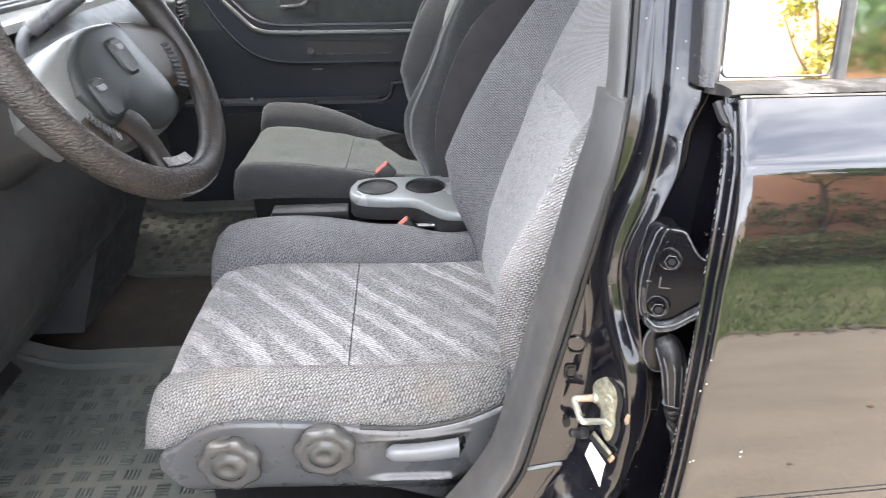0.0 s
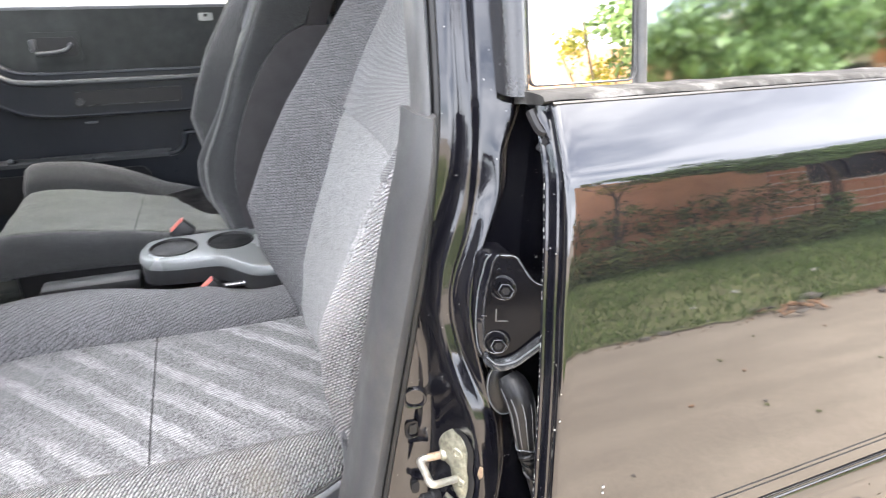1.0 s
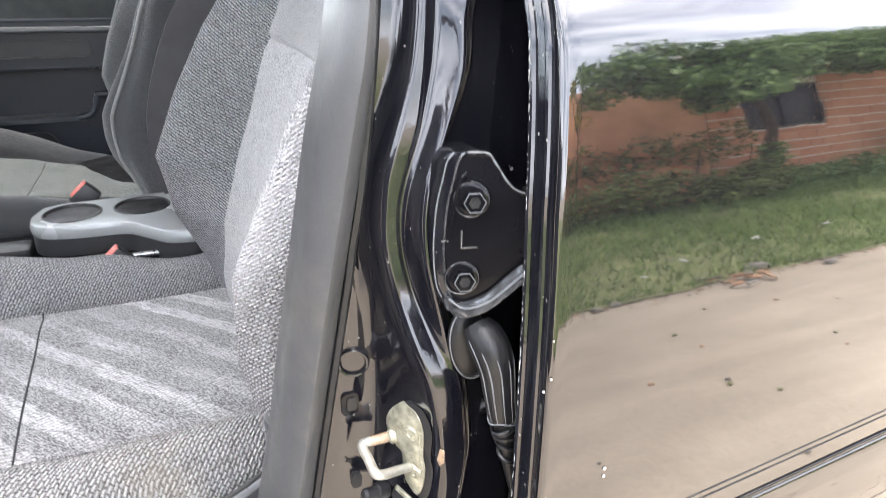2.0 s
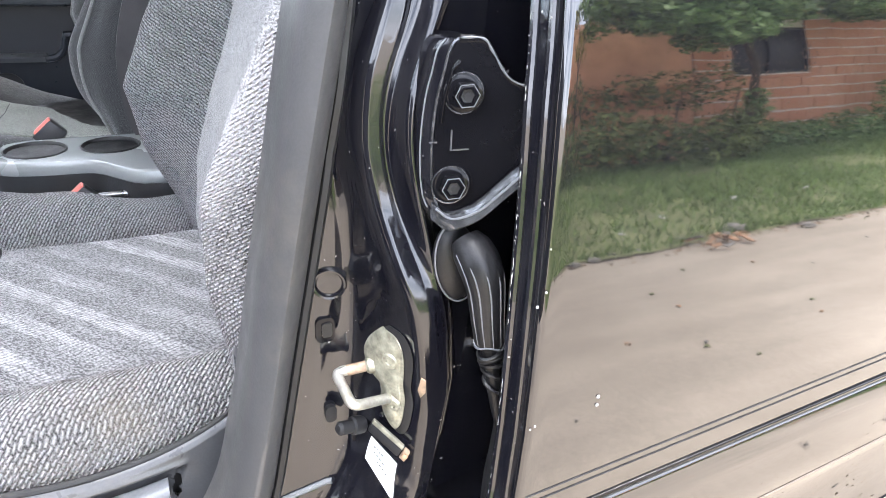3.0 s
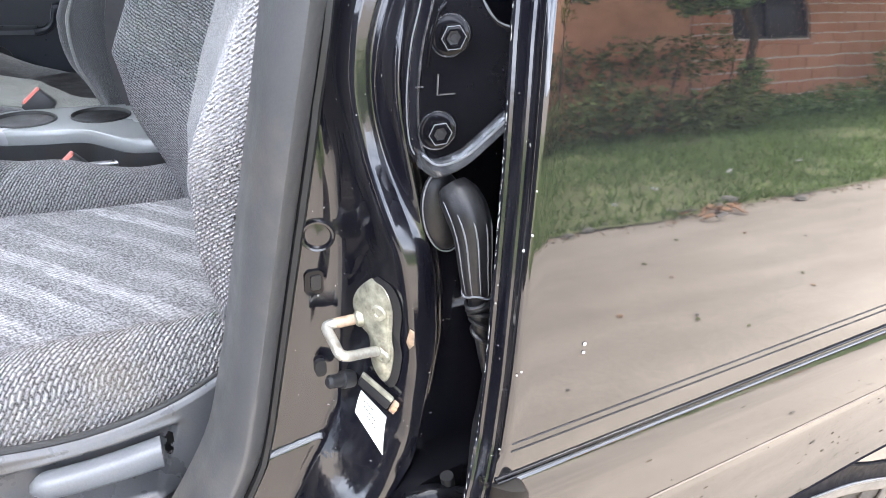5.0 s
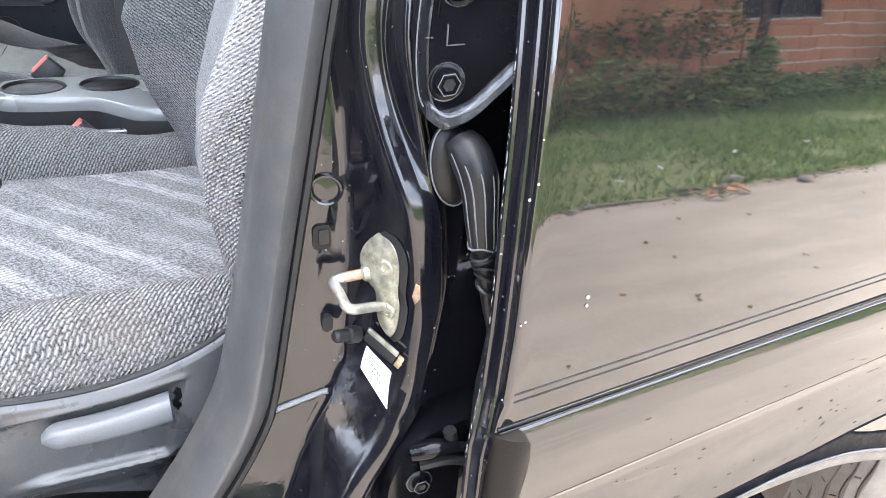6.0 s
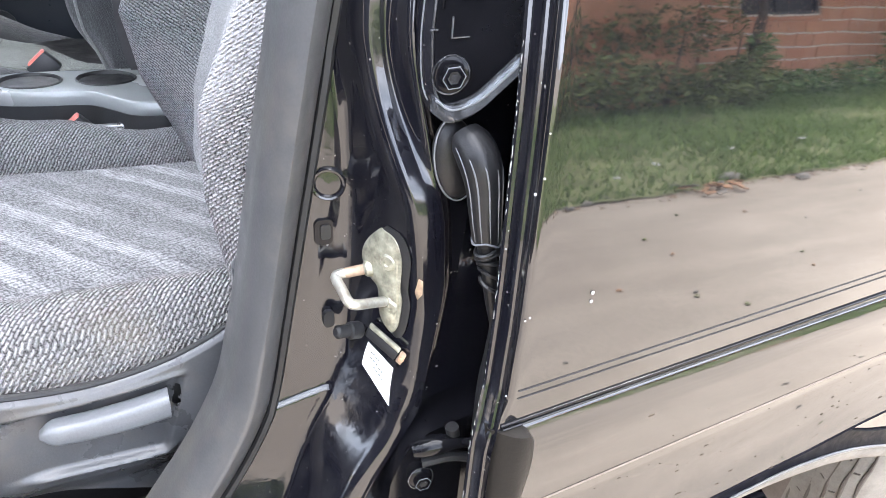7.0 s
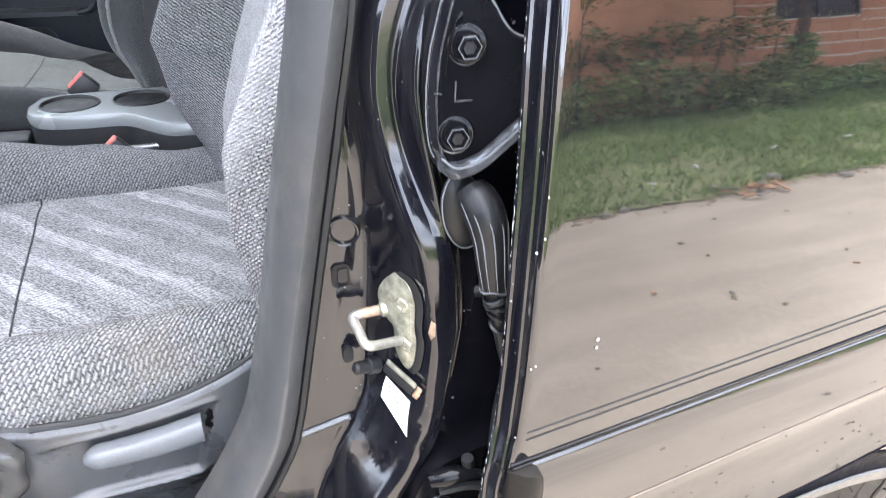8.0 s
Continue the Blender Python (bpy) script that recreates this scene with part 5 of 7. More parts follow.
def build_seat(name, yc, dx, lean, mats, label, side_gear, cx=0.0, seam=-0.352):
    near_m, cord_m, ins_m, back_ins_m, plain_m = mats
    seat = thing(name, (-0.38 + dx, yc, 0.33), label, "seat", "front seats")
    # cushion: a curve across the seat, drawn along it and curled over the front
    across = [(-0.250, 0.470), (-0.256, 0.520), (-0.255, 0.560), (-0.246, 0.590), (-0.228, 0.611), (-0.205, 0.619), (-0.185, 0.615), (-0.172, 0.604),
              (-0.160, 0.602), (-0.10, 0.606), (0.0, 0.604), (0.10, 0.602), (0.140, 0.600), (0.152, 0.601),
              (0.168, 0.622), (0.190, 0.640), (0.215, 0.645), (0.240, 0.636), (0.258, 0.610), (0.262, 0.560), (0.256, 0.470)]
    if not side_gear:
        # flat-edged cushion with a single far bolster
        across = [(-0.222, 0.574), (-0.234, 0.578), (-0.242, 0.592), (-0.243, 0.614), (-0.236, 0.637), (-0.222, 0.650), (-0.208, 0.653), (-0.196, 0.650),
                  (-0.180, 0.648), (-0.10, 0.645), (0.0, 0.641), (0.10, 0.637), (0.140, 0.634), (0.152, 0.635),
                  (0.168, 0.650), (0.190, 0.664), (0.215, 0.668), (0.240, 0.660), (0.258, 0.636), (0.262, 0.580), (0.256, 0.475)]
    fine = spline([(y, z, 0) for y, z in across], 4)
    cut1, cut2 = 7 * 4, 13 * 4
    along = [(-0.555, -0.15), (-0.596, -0.115), (-0.622, -0.085), (-0.632, -0.055), (-0.620, -0.028), (-0.600, -0.010), (-0.570, -0.001), (-0.53, 0.003)]
    along += [(x, 0.003 - 0.010 * smooth(x, -0.53, -0.20)) for x in frange(-0.51, -0.115, 34)]
    if not side_gear:
        along[:7] = [(-0.602, -0.085), (-0.620, -0.074), (-0.631, -0.058), (-0.635, -0.040), (-0.630, -0.022), (-0.615, -0.009), (-0.585, -0.001)]
    def pt(i, k):
        (x, dz), q = along[k], fine[i]
        y, z = q.x, q.y
        w = 1.0 - 0.05 * smooth(x, -0.50, -0.63)
        z = max(0.455 + 0.075 * smooth(x, -0.555, -0.600) if side_gear else 0.574, z + dz)
        if q.y > 0.6:
            z -= 0.005 * math.exp(-((x - seam) / 0.005) ** 2) if cut1 <= i <= cut2 else 0
            if i > cut2:
                z += 0.018 * smooth(x, -0.30, -0.48) - (0.020 * smooth(x, -0.30, -0.16) if side_gear else 0.028 * smooth(x, -0.47, -0.20))
            z += 0.004 * noise.noise(Vector((x * 14, y * 14, yc)))
            if i < cut1:
                z += 0.004 * noise.noise(Vector((x * 40, y * 18, 3 + yc)))
        if not side_gear:
            # the plain cushion sags towards the back, most on its far half
            far = smooth(y, -0.24, 0.16)
            z += (0.010 + 0.008 * far - (x + cx + 0.65) * (0.085 + 0.085 * far)) * smooth(q.y, 0.58, 0.63)
        edge = (0.010 if side_gear else 0.006) * (math.exp(-((i - cut1) / 1.3) ** 2) + math.exp(-((i - cut2) / 1.3) ** 2))
        return Vector((x + cx, yc + y * w, z - edge))
    def piece(a, b):
        return sheet(lambda i, k: pt(int(i), int(k)), range(a, b + 1), range(len(along)))
    part("outer_bolster", piece(0, cut1), near_m, seat, "", 80)
    part("cushion_panel", piece(cut1, cut2), ins_m, seat, "", 80)
    part("inner_bolster", piece(cut2, len(fine) - 1), cord_m, seat, "", 80)
    part("cushion_base", block((-0.37 + cx, yc, 0.475 if side_gear else 0.52), (0.46, 0.44, 0.07 if side_gear else 0.15), 0.02), HOLE, seat)
    # driver seat: dark tubes paint crease shade; passenger seat: pale piping
    for i in (cut1, cut2):
        part("piping", tube([pt(i, k) + Vector((0, 0, 0.0010)) for k in range(3, len(along))], 0.0021, 6), CREASE_SHADE if side_gear else P_WELT, seat)
    nearest = min(range(len(along)), key=lambda k: abs(along[k][0] - seam))
    # dark tube paints the shade in the cross seam
    part("cross_seam", tube([pt(i, nearest) + Vector((seam - along[nearest][0], 0, 0.0005)) for i in range(cut1, cut2 + 1)], 0.0013, 6), CREASE_SHADE, seat)
    # backrest: sections across, drawn up
    def section(z):
        x0, b = seat_line(z) + dx + lean * (z - 0.6), bolster(z)
        wid = 1.0 - 0.10 * smooth(z, 0.95, 1.22)
        e = lerp(z, [0.60, 0.70, 0.86, 0.96, 1.05], [-0.150, -0.158, -0.192, -0.205, -0.200])
        bn, b = (b, b) if side_gear else (b + 0.055 * math.exp(-((z - 0.745) / 0.10) ** 2), 0.86 * b)
        pts = [(-0.246, 0.13), (-0.262, 0.10), (-0.270, 0.05), (-0.268, 0.0 - 0.12 * bn), (-0.252, -0.34 * bn), (-0.252 + (e + 0.252) * 0.24, -0.54 * bn), (-0.252 + (e + 0.252) * 0.46, -0.50 * bn), (-0.252 + (e + 0.252) * 0.66, -0.38 * bn), (-0.252 + (e + 0.252) * 0.85, -0.22 * bn), (e, -0.16 * bn + 0.002),
               (-0.10, 0.004), (0.0, 0.010), (0.10, 0.004),
               (0.135, 0.002), (0.150, -0.16 * b), (0.172, -0.55 * b), (0.195, -0.92 * b), (0.215, -1.0 * b), (0.238, -0.72 * b), (0.256, -0.2 * b), (0.262, 0.05), (0.256, 0.10), (0.24, 0.13)]
        return [Vector((p.x, p.y, p.z)) for p in spline([(x0 + d, yc + y * wid, z) for y, d in pts], 3)]
    zs = frange(0.545, 1.27, 140)
    secs = [section(z) for z in zs]
    c1, c2 = 9 * 3, 13 * 3
    def split(k):
        """Where the coarse side cloth ends on section k."""
        if not side_gear:
            return c1
        y = yc + lerp(zs[k], [0.545, 0.60, 0.66, 0.70, 0.80, 0.86, 1.0, 1.27], [-0.152, -0.153, -0.158, -0.172, -0.226, -0.240, -0.248, -0.240])
        ys = [p.y for p in secs[k]]
        return lerp(y, ys[9:c2], list(range(9, c2)))
    cuts = [split(k) for k in range(len(zs))]
    top = 76 if side_gear else 88
    def back(a, b, k0=0, k1=len(zs) - 1):
        def f(i, k):
            at = lerp(i, [4, c1, c2, 99], [4, cuts[int(k)], c2, 99])
            lo = min(int(at), len(secs[0]) - 2)
            p = secs[int(k)][lo].lerp(secs[int(k)][lo + 1], at - lo)
            if c1 <= i <= c2 and k <= top:
                p.x += 0.004 * math.exp(-((k - top) / 1.7) ** 2)
            p.x += 0.004 * noise.noise(Vector((p.z * 13, p.y * 13, 7 + yc))) + 0.005 * ((0.15 if side_gear else 1.0) * math.exp(-((i - c1) / 0.9) ** 2) + math.exp(-((i - c2) / 0.9) ** 2))
            return p
        return sheet(f, range(a, b + 1), range(k0, k1 + 1), None, side_gear and b == c1)
    part("outer_wing", back(4, c1), WING_CLOTH if side_gear else P_CLOTH, seat, "", 80)
    part("back_panel", back(c1, c2, 0, top), back_ins_m, seat, "", 80)
    part("upper_back_panel", back(c1, c2, top, len(zs) - 1), plain_m, seat, "", 80)
    part("inner_wing", back(c2, len(secs[0]) - 5), cord_m, seat, "", 80)
    shell = [[s[j] for j in (0, 2, 4)] + [s[j] for j in (-5, -3, -1)] for s in secs]
    if not side_gear:
        for i in (13, 51):
            part("welt", tube([secs[k][i] + Vector((-0.002, 0, 0)) for k in range(2, len(zs))], 0.0030, 6), P_WELT, seat, "pale piping")
    part("back_shell", loft(shell), VINYL, seat, "smooth dark back shell")
    part("back_top", loft([[secs[-1][j] + Vector((0.0, 0, h)) * 1.0 + (Vector((sum((q.x for q in secs[-1])) / len(secs[-1]), yc, 1.27)) - secs[-1][j]) * s for j in range(len(secs[-1]))] for h, s in ((0, 0), (0.03, 0.08), (0.045, 0.3))]), plain_m, seat)
    for y in (-0.16, 0.16):
        part("seat_rail", block((-0.35 + dx, yc + y, 0.385), (0.46, 0.04, 0.12), 0.006), HOLE, seat)
    return seat


driver = build_seat("driver_seat", 0.505, 0.0, 0.0, (CLOTH, CORD, INSERT, BACK_INSERT, PLAIN_CLOTH), "grey cloth driver seat with slanting pale stripes, worn", True)
passenger = build_seat("passenger_seat", 1.250, -0.068, -0.10, (P_CLOTH, P_CLOTH, P_INSERT, P_INSERT, P_CLOTH), "plain dark grey-green cloth passenger seat", False, -0.030, -0.372)


def build_seat_gear():
    y = 0.242
    top = spline([(a, 0, b) for a, b in [(-0.605, 0.530), (-0.595, 0.543), (-0.575, 0.552), (-0.545, 0.575), (-0.50, 0.586), (-0.43, 0.582), (-0.36, 0.574), (-0.325, 0.568), (-0.288, 0.5635), (-0.247, 0.5635), (-0.204, 0.571), (-0.168, 0.584), (-0.143, 0.597), (-0.128, 0.600), (-0.10, 0.590)]], 4)
    low = spline([(a, 0, b) for a, b in [(-0.605, 0.515), (-0.575, 0.475), (-0.52, 0.462), (-0.46, 0.466), (-0.42, 0.458), (-0.33, 0.446), (-0.26, 0.420), (-0.20, 0.402), (-0.10, 0.41)]], 4)
    tx, tz, lx, lz = [p.x for p in top], [p.z for p in top], [p.x for p in low], [p.z for p in low]
    # moulded face: lip over the lever, hollow behind it, shelf below, swelling at the back
    def face(x, v):
        z0, z1 = lerp(x, lx, lz), lerp(x, tx, tz)
        z = z0 + (z1 - z0) * v
        lip = lerp(x, [-0.32, -0.27, -0.23, -0.186], [0.551, 0.552, 0.555, 0.561])
        shelf = lerp(x, [-0.60, -0.46, -0.345, -0.313, -0.21, -0.16], [0.486, 0.482, 0.478, 0.480, 0.477, 0.510])
        end = -0.209 + (z - 0.484) * 0.29
        hollow = smooth(x, -0.342, -0.300) * (1 - smooth(x, end - 0.003, end + 0.004)) * (1 - smooth(z, lip - 0.008, lip - 0.001)) * smooth(z, shelf + 0.000, shelf + 0.006)
        o = -0.0085 * hollow * (0.55 + 0.45 * smooth(z, shelf, lip))
        o += 0.0024 * math.exp(-((z - lip) / 0.0032) ** 2) * smooth(x, -0.335, -0.29) * (1 - smooth(x, -0.19, -0.178))
        o += 0.0040 * math.exp(-((z - shelf + 0.001) / 0.0030) ** 2) * smooth(x, -0.33, -0.30) * (1 - smooth(x, -0.212, -0.195))
        o += 0.0075 * (1 - smooth(z, 0.50, 0.585)) * smooth(z, 0.46, 0.50) * smooth(x, -0.20, -0.165)
        o += 0.0030 * math.exp(-((x + 0.345) / 0.022) ** 2 - ((z - 0.508) / 0.022) ** 2)
        o -= 0.026 * (1 - smooth(z, shelf - 0.052, shelf - 0.002))
        o -= 0.0035 * smooth(z, z1 - 0.005, z1)
        o += 0.0006 * noise.noise(Vector((x * 40, z * 40, 3)))
        return Vector((x, 0.238 - 0.004 * smooth(x, -0.36, -0.32) - o, z))
    xs = frange(-0.604, -0.345, 60) + frange(-0.343, -0.222, 44) + frange(-0.2205, -0.176, 32) + frange(-0.173, -0.102, 22)
    bm = sheet(face, xs, frange(0, 1, 84), Vector((0, 0.006, 0)))
    # broken notch where the lever enters
    torn = [f for f in bm.faces if abs(f.calc_center_median().x - (-0.1945 + 0.2 * (f.calc_center_median().z - 0.535))) < 0.0026 * (1 + 0.3 * math.sin(f.calc_center_median().z * 620)) and 0.5245 < f.calc_center_median().z < 0.5455]
    bmesh.ops.delete(bm, geom=torn, context="FACES")
    sh = part("side_shield", bm, PLASTIC, driver, "grey moulded plastic side shield", 60)
    # black tube stands in for the dark gap between cloth and shield
    part("cushion_binding", tube([Vector((p.x, 0.2405, p.z + 0.0015)) for p in top if -0.34 < p.x < -0.135], lambda u: 0.0036 - 0.0018 * u, 8), HOLE, driver, "black line painted for the shaded gap above the shield")
    part("shield_backing", block((-0.195, 0.2475, 0.535), (0.030, 0.003, 0.034), 0.001), HOLE, sh)
    rings = []
    for u in frange(0, 1, 22):
        x = -0.300 + 0.099 * u
        mid = 0.5345 + 0.0035 * u - 0.003 * math.sin(math.pi * u)
        h = (0.0098 + 0.0030 * u) * (1 - (1 - min(1.0, u / 0.12)) ** 2 * 0.75)
        d = 0.010 * min(1.0, 0.45 + u / 0.2)
        rings.append([Vector((x, y - 0.015 - d * math.copysign(abs(math.cos(a)) ** 0.6, math.cos(a)), mid + h * math.copysign(abs(math.sin(a)) ** 0.6, math.sin(a)))) for a in (2 * math.pi * k / 20 for k in range(20))])
    part("recline_lever", loft(rings), LEVER, driver, "pale grey recline lever", 60)
    for x, z, r in ((-0.507, 0.530, 0.043), (-0.380, 0.545, 0.042)):
        grip = lambda a, rr, h: 1 + (0.055 * math.cos(7 * a) if rr > 0.72 * r and h > 0.003 else 0.0)
        k = part("adjust_knob", lathe([(r * 0.90, 0), (r * 0.92, 0.004), (r * 0.96, 0.009), (r * 0.97, 0.014), (r * 0.92, 0.018), (r * 0.84, 0.0205), (r * 0.72, 0.0205), (r * 0.60, 0.0190), (r * 0.50, 0.0200), (r * 0.46, 0.0225), (r * 0.20, 0.0230), (r * 0.16, 0.0215), (0.001, 0.0215)], (x, y - 0.004, z), (0, -1, 0.02), 70, grip), KNOB, driver, "scalloped round grey knob", 60)
        for j in range(7):
            a = 2 * math.pi * (j + 0.5) / 7
            part("grip", lathe([(0.0085, -0.004), (0.0085, 0.0002), (0.0072, 0.0014), (0.0045, 0.0019), (0, 0.0020)], (x + r * 0.76 * math.cos(a), y - 0.0218, z + r * 0.76 * math.sin(a)), (0, -1, 0.02), 14), KNOB, k)
    # stitched seam across the outer roll
    part("backrest_hinge_cover", block((-0.10, 0.255, 0.60), (0.07, 0.03, 0.12), 0.012), PLASTIC, driver)


build_seat_gear()
part("passenger_shield", prism([(-0.66, 0.44), (-0.655, 0.475), (-0.40, 0.50), (-0.20, 0.53), (-0.18, 0.44)], "xz", 1.012, 1.03, 0.006), HOLE, passenger, "dark plastic side shield")
arc = [(p.x, p.y) for p in spline([(-0.030, 1.040, 0), (-0.075, 1.015, 0), (-0.125, 0.95, 0), (-0.165, 0.86, 0), (-0.188, 0.77, 0), (-0.186, 0.68, 0), (-0.17, 0.62, 0)], 5)]
part("side_back_panel", prism(arc + [(-0.10, 0.60), (0.0, 0.80), (0.04, 1.04)], "xz", 0.966, 0.985, 0.004), VINYL, passenger, "dark arched side panel")


def build_buckle(x, y, z, turn, label):
    b = thing("seat_belt_buckle", (x, y, z - 0.05), label, "buckle", "buckles")
    m = Matrix.Translation((x, y, z)) @ Matrix.Rotation(radians(turn), 4, 'Y')
    part("stalk", block((x + 0.010, y, z - 0.045), (0.022, 0.014, 0.09), 0.004), HOLE, b)
    part("housing", block((x, y, z), (0.034, 0.022, 0.042), 0.004, Matrix.Rotation(radians(turn), 4, 'Y')), DASH, b)
    part("button", block(m @ Vector((-0.0165, 0, 0.003)), (0.006, 0.018, 0.034), 0.002, Matrix.Rotation(radians(turn), 4, 'Y')), RED, b, "bright red release button")


build_buckle(-0.262, 0.785, 0.600, 48, "black seat belt buckle with red button beside the driver seat")
build_buckle(-0.305, 0.995, 0.645, 48, "black seat belt buckle with red button beside the passenger seat")


def build_cup_table():
    t = thing("folding_cup_table", (-0.25, 0.88, 0.33), "silver folding table with two cup holders between the seats", "cup holder")
    z = 0.642
    side = [(-0.385, 0.925), (-0.383, 0.895), (-0.372, 0.872), (-0.345, 0.858), (-0.30, 0.850), (-0.262, 0.848), (-0.235, 0.838), (-0.205, 0.80), (-0.175, 0.772), (-0.10, 0.765), (-0.05, 0.765)]
    far = [(-0.05, 0.985), (-0.20, 0.985), (-0.345, 0.982), (-0.372, 0.968)]
    poly = [(p.x, p.y) for p in spline([(a, b, 0) for a, b in side], 3)] + far
    cxm, cym = -0.22, 0.885
    def ring_at(sc, h):
        return [Vector((cxm + (a - cxm) * (1 - sc / 0.16), cym + (b - cym) * (1 - sc / 0.10), h)) for a, b in poly]
    wells = ((-0.322, 0.918), (-0.216, 0.918))
    bm = loft([ring_at(0.004, z - 0.022), ring_at(0.0, z - 0.016), ring_at(0.0, z - 0.008), ring_at(0.003, z - 0.002), ring_at(0.007, z - 0.0002), ring_at(0.010, z)], True, False)
    bm.verts.ensure_lookup_table()
    rim = bm.verts[-len(poly):]
    edges = [bm.edges.get((rim[i], rim[(i + 1) % len(rim)])) for i in range(len(rim))]
    for wx, wy in wells:
        c = [bm.verts.new((wx + 0.0425 * math.cos(a), wy + 0.0425 * math.sin(a), z)) for a in (2 * math.pi * k / 36 for k in range(36))]
        edges += [bm.edges.new((c[i], c[(i + 1) % 36])) for i in range(36)]
    bmesh.ops.triangle_fill(bm, use_beauty=True, edges=edges)
    part("tray", bm, SILVER, t, "silver plastic tray top")
    part("tray_skirt", prism([(a * 0.985 - 0.004, b * 0.99 + 0.009) for a, b in poly], "xy", z - 0.050, z - 0.021, 0.004), DASH, t)
    for wx, wy in wells:
        ring = part("cup_holder", lathe([(0.0450, -0.003), (0.0452, 0.0010), (0.0430, 0.0020), (0.0415, 0.0006), (0.0400, -0.004), (0.0370, -0.050)], (wx, wy, z), (0, 0, 1), 40), HOLE, t, "round dark cup well")
        part("well_floor", lathe([(0.0375, -0.050), (0.02, -0.0495), (0.0, -0.0495)], (wx, wy, z), (0, 0, 1), 40), HOLE, ring)
    part("rod", tube([(-0.385, 0.80, 0.600), (-0.20, 0.80, 0.600)], 0.005, 10), STEEL, t, "bright metal rod")
    part("frame", block((-0.25, 0.86, 0.550), (0.26, 0.10, 0.04), 0.006), HOLE, t)
    for x in (-0.34, -0.16):
        part("leg", block((x, 0.88, 0.43), (0.03, 0.06, 0.23), 0.005), HOLE, t)
    part("side_tray", block((-0.47, 0.90, 0.588), (0.17, 0.05, 0.036), 0.008), HOLE, t, "dark plastic side arm")


build_cup_table()


# ---- floor mats ----
def build_mat(x0, x1, y0, y1, label, seed):
    m = thing("floor_mat", ((x0 + x1) / 2, (y0 + y1) / 2, 0.316), label, "floor mat", "rubber mats")
    zf = lambda x, y: 0.328 + 0.006 * noise.noise(Vector((x * 5, y * 5, seed))) + 0.10 * smooth(x, -0.95, -1.25)
    part("mat_sheet", sheet(lambda x, y: Vector((x, y, zf(x, y))), frange(x0, x1, 70), frange(y0, y1, 50), (0, 0, -0.008)), RUBBER, m, "grey rubber sheet", 80)
    for e in (y1,):
        rim = lambda x: [Vector((x, e + a, zf(x, e) + b)) for a, b in ((-0.040, 0.0), (-0.034, 0.010), (-0.026, 0.006), (-0.012, 0.014), (0.0, 0.022), (0.004, 0.018), (0.004, -0.004))]
        part("raised_rim", loft([rim(x) for x in frange(x0, x1, 20)]), RUBBER, m, "raised rim", 50)
    verts, faces = [], []
    rnd = random.Random(seed)
    n = 0
    for i in range(int((x1 - x0) / 0.042)):
        for j in range(int((y1 - y0 - 0.06) / 0.037)):
            cx, cy = x0 + 0.03 + i * 0.042 + 0.021 * (j % 2), y0 + 0.03 + j * 0.037
            flip = (i + j) % 2
            for k in range(4):
                o = (k - 1.5) * 0.0070
                a, b = (0.0130, 0.0017) if flip else (0.0017, 0.0120)
                px, py = (cx, cy + o) if flip else (cx + o, cy)
                h = zf(px, py)
                base = len(verts)
                for dz, s in ((-0.002, 1.0), (0.0035, 0.8)):
                    verts += [(px - a * s, py - b * s, h + dz), (px + a * s, py - b * s, h + dz), (px + a * s, py + b * s, h + dz), (px - a * s, py + b * s, h + dz)]
                faces += [(base + 4, base + 5, base + 6, base + 7)] + [(base + q, base + (q + 1) % 4, base + 4 + (q + 1) % 4, base + 4 + q) for q in range(4)]
    ob = raw("tread_relief", verts, faces, TREAD, m, "raised tread bars")
    ob["kind"] = "stuff"


build_mat(-1.26, -0.52, 0.20, 0.755, "worn grey rubber floor mat with basket tread, dusty", 1)
build_mat(-1.20, -0.60, 1.125, 1.56, "grey rubber passenger floor mat with basket tread", 2)


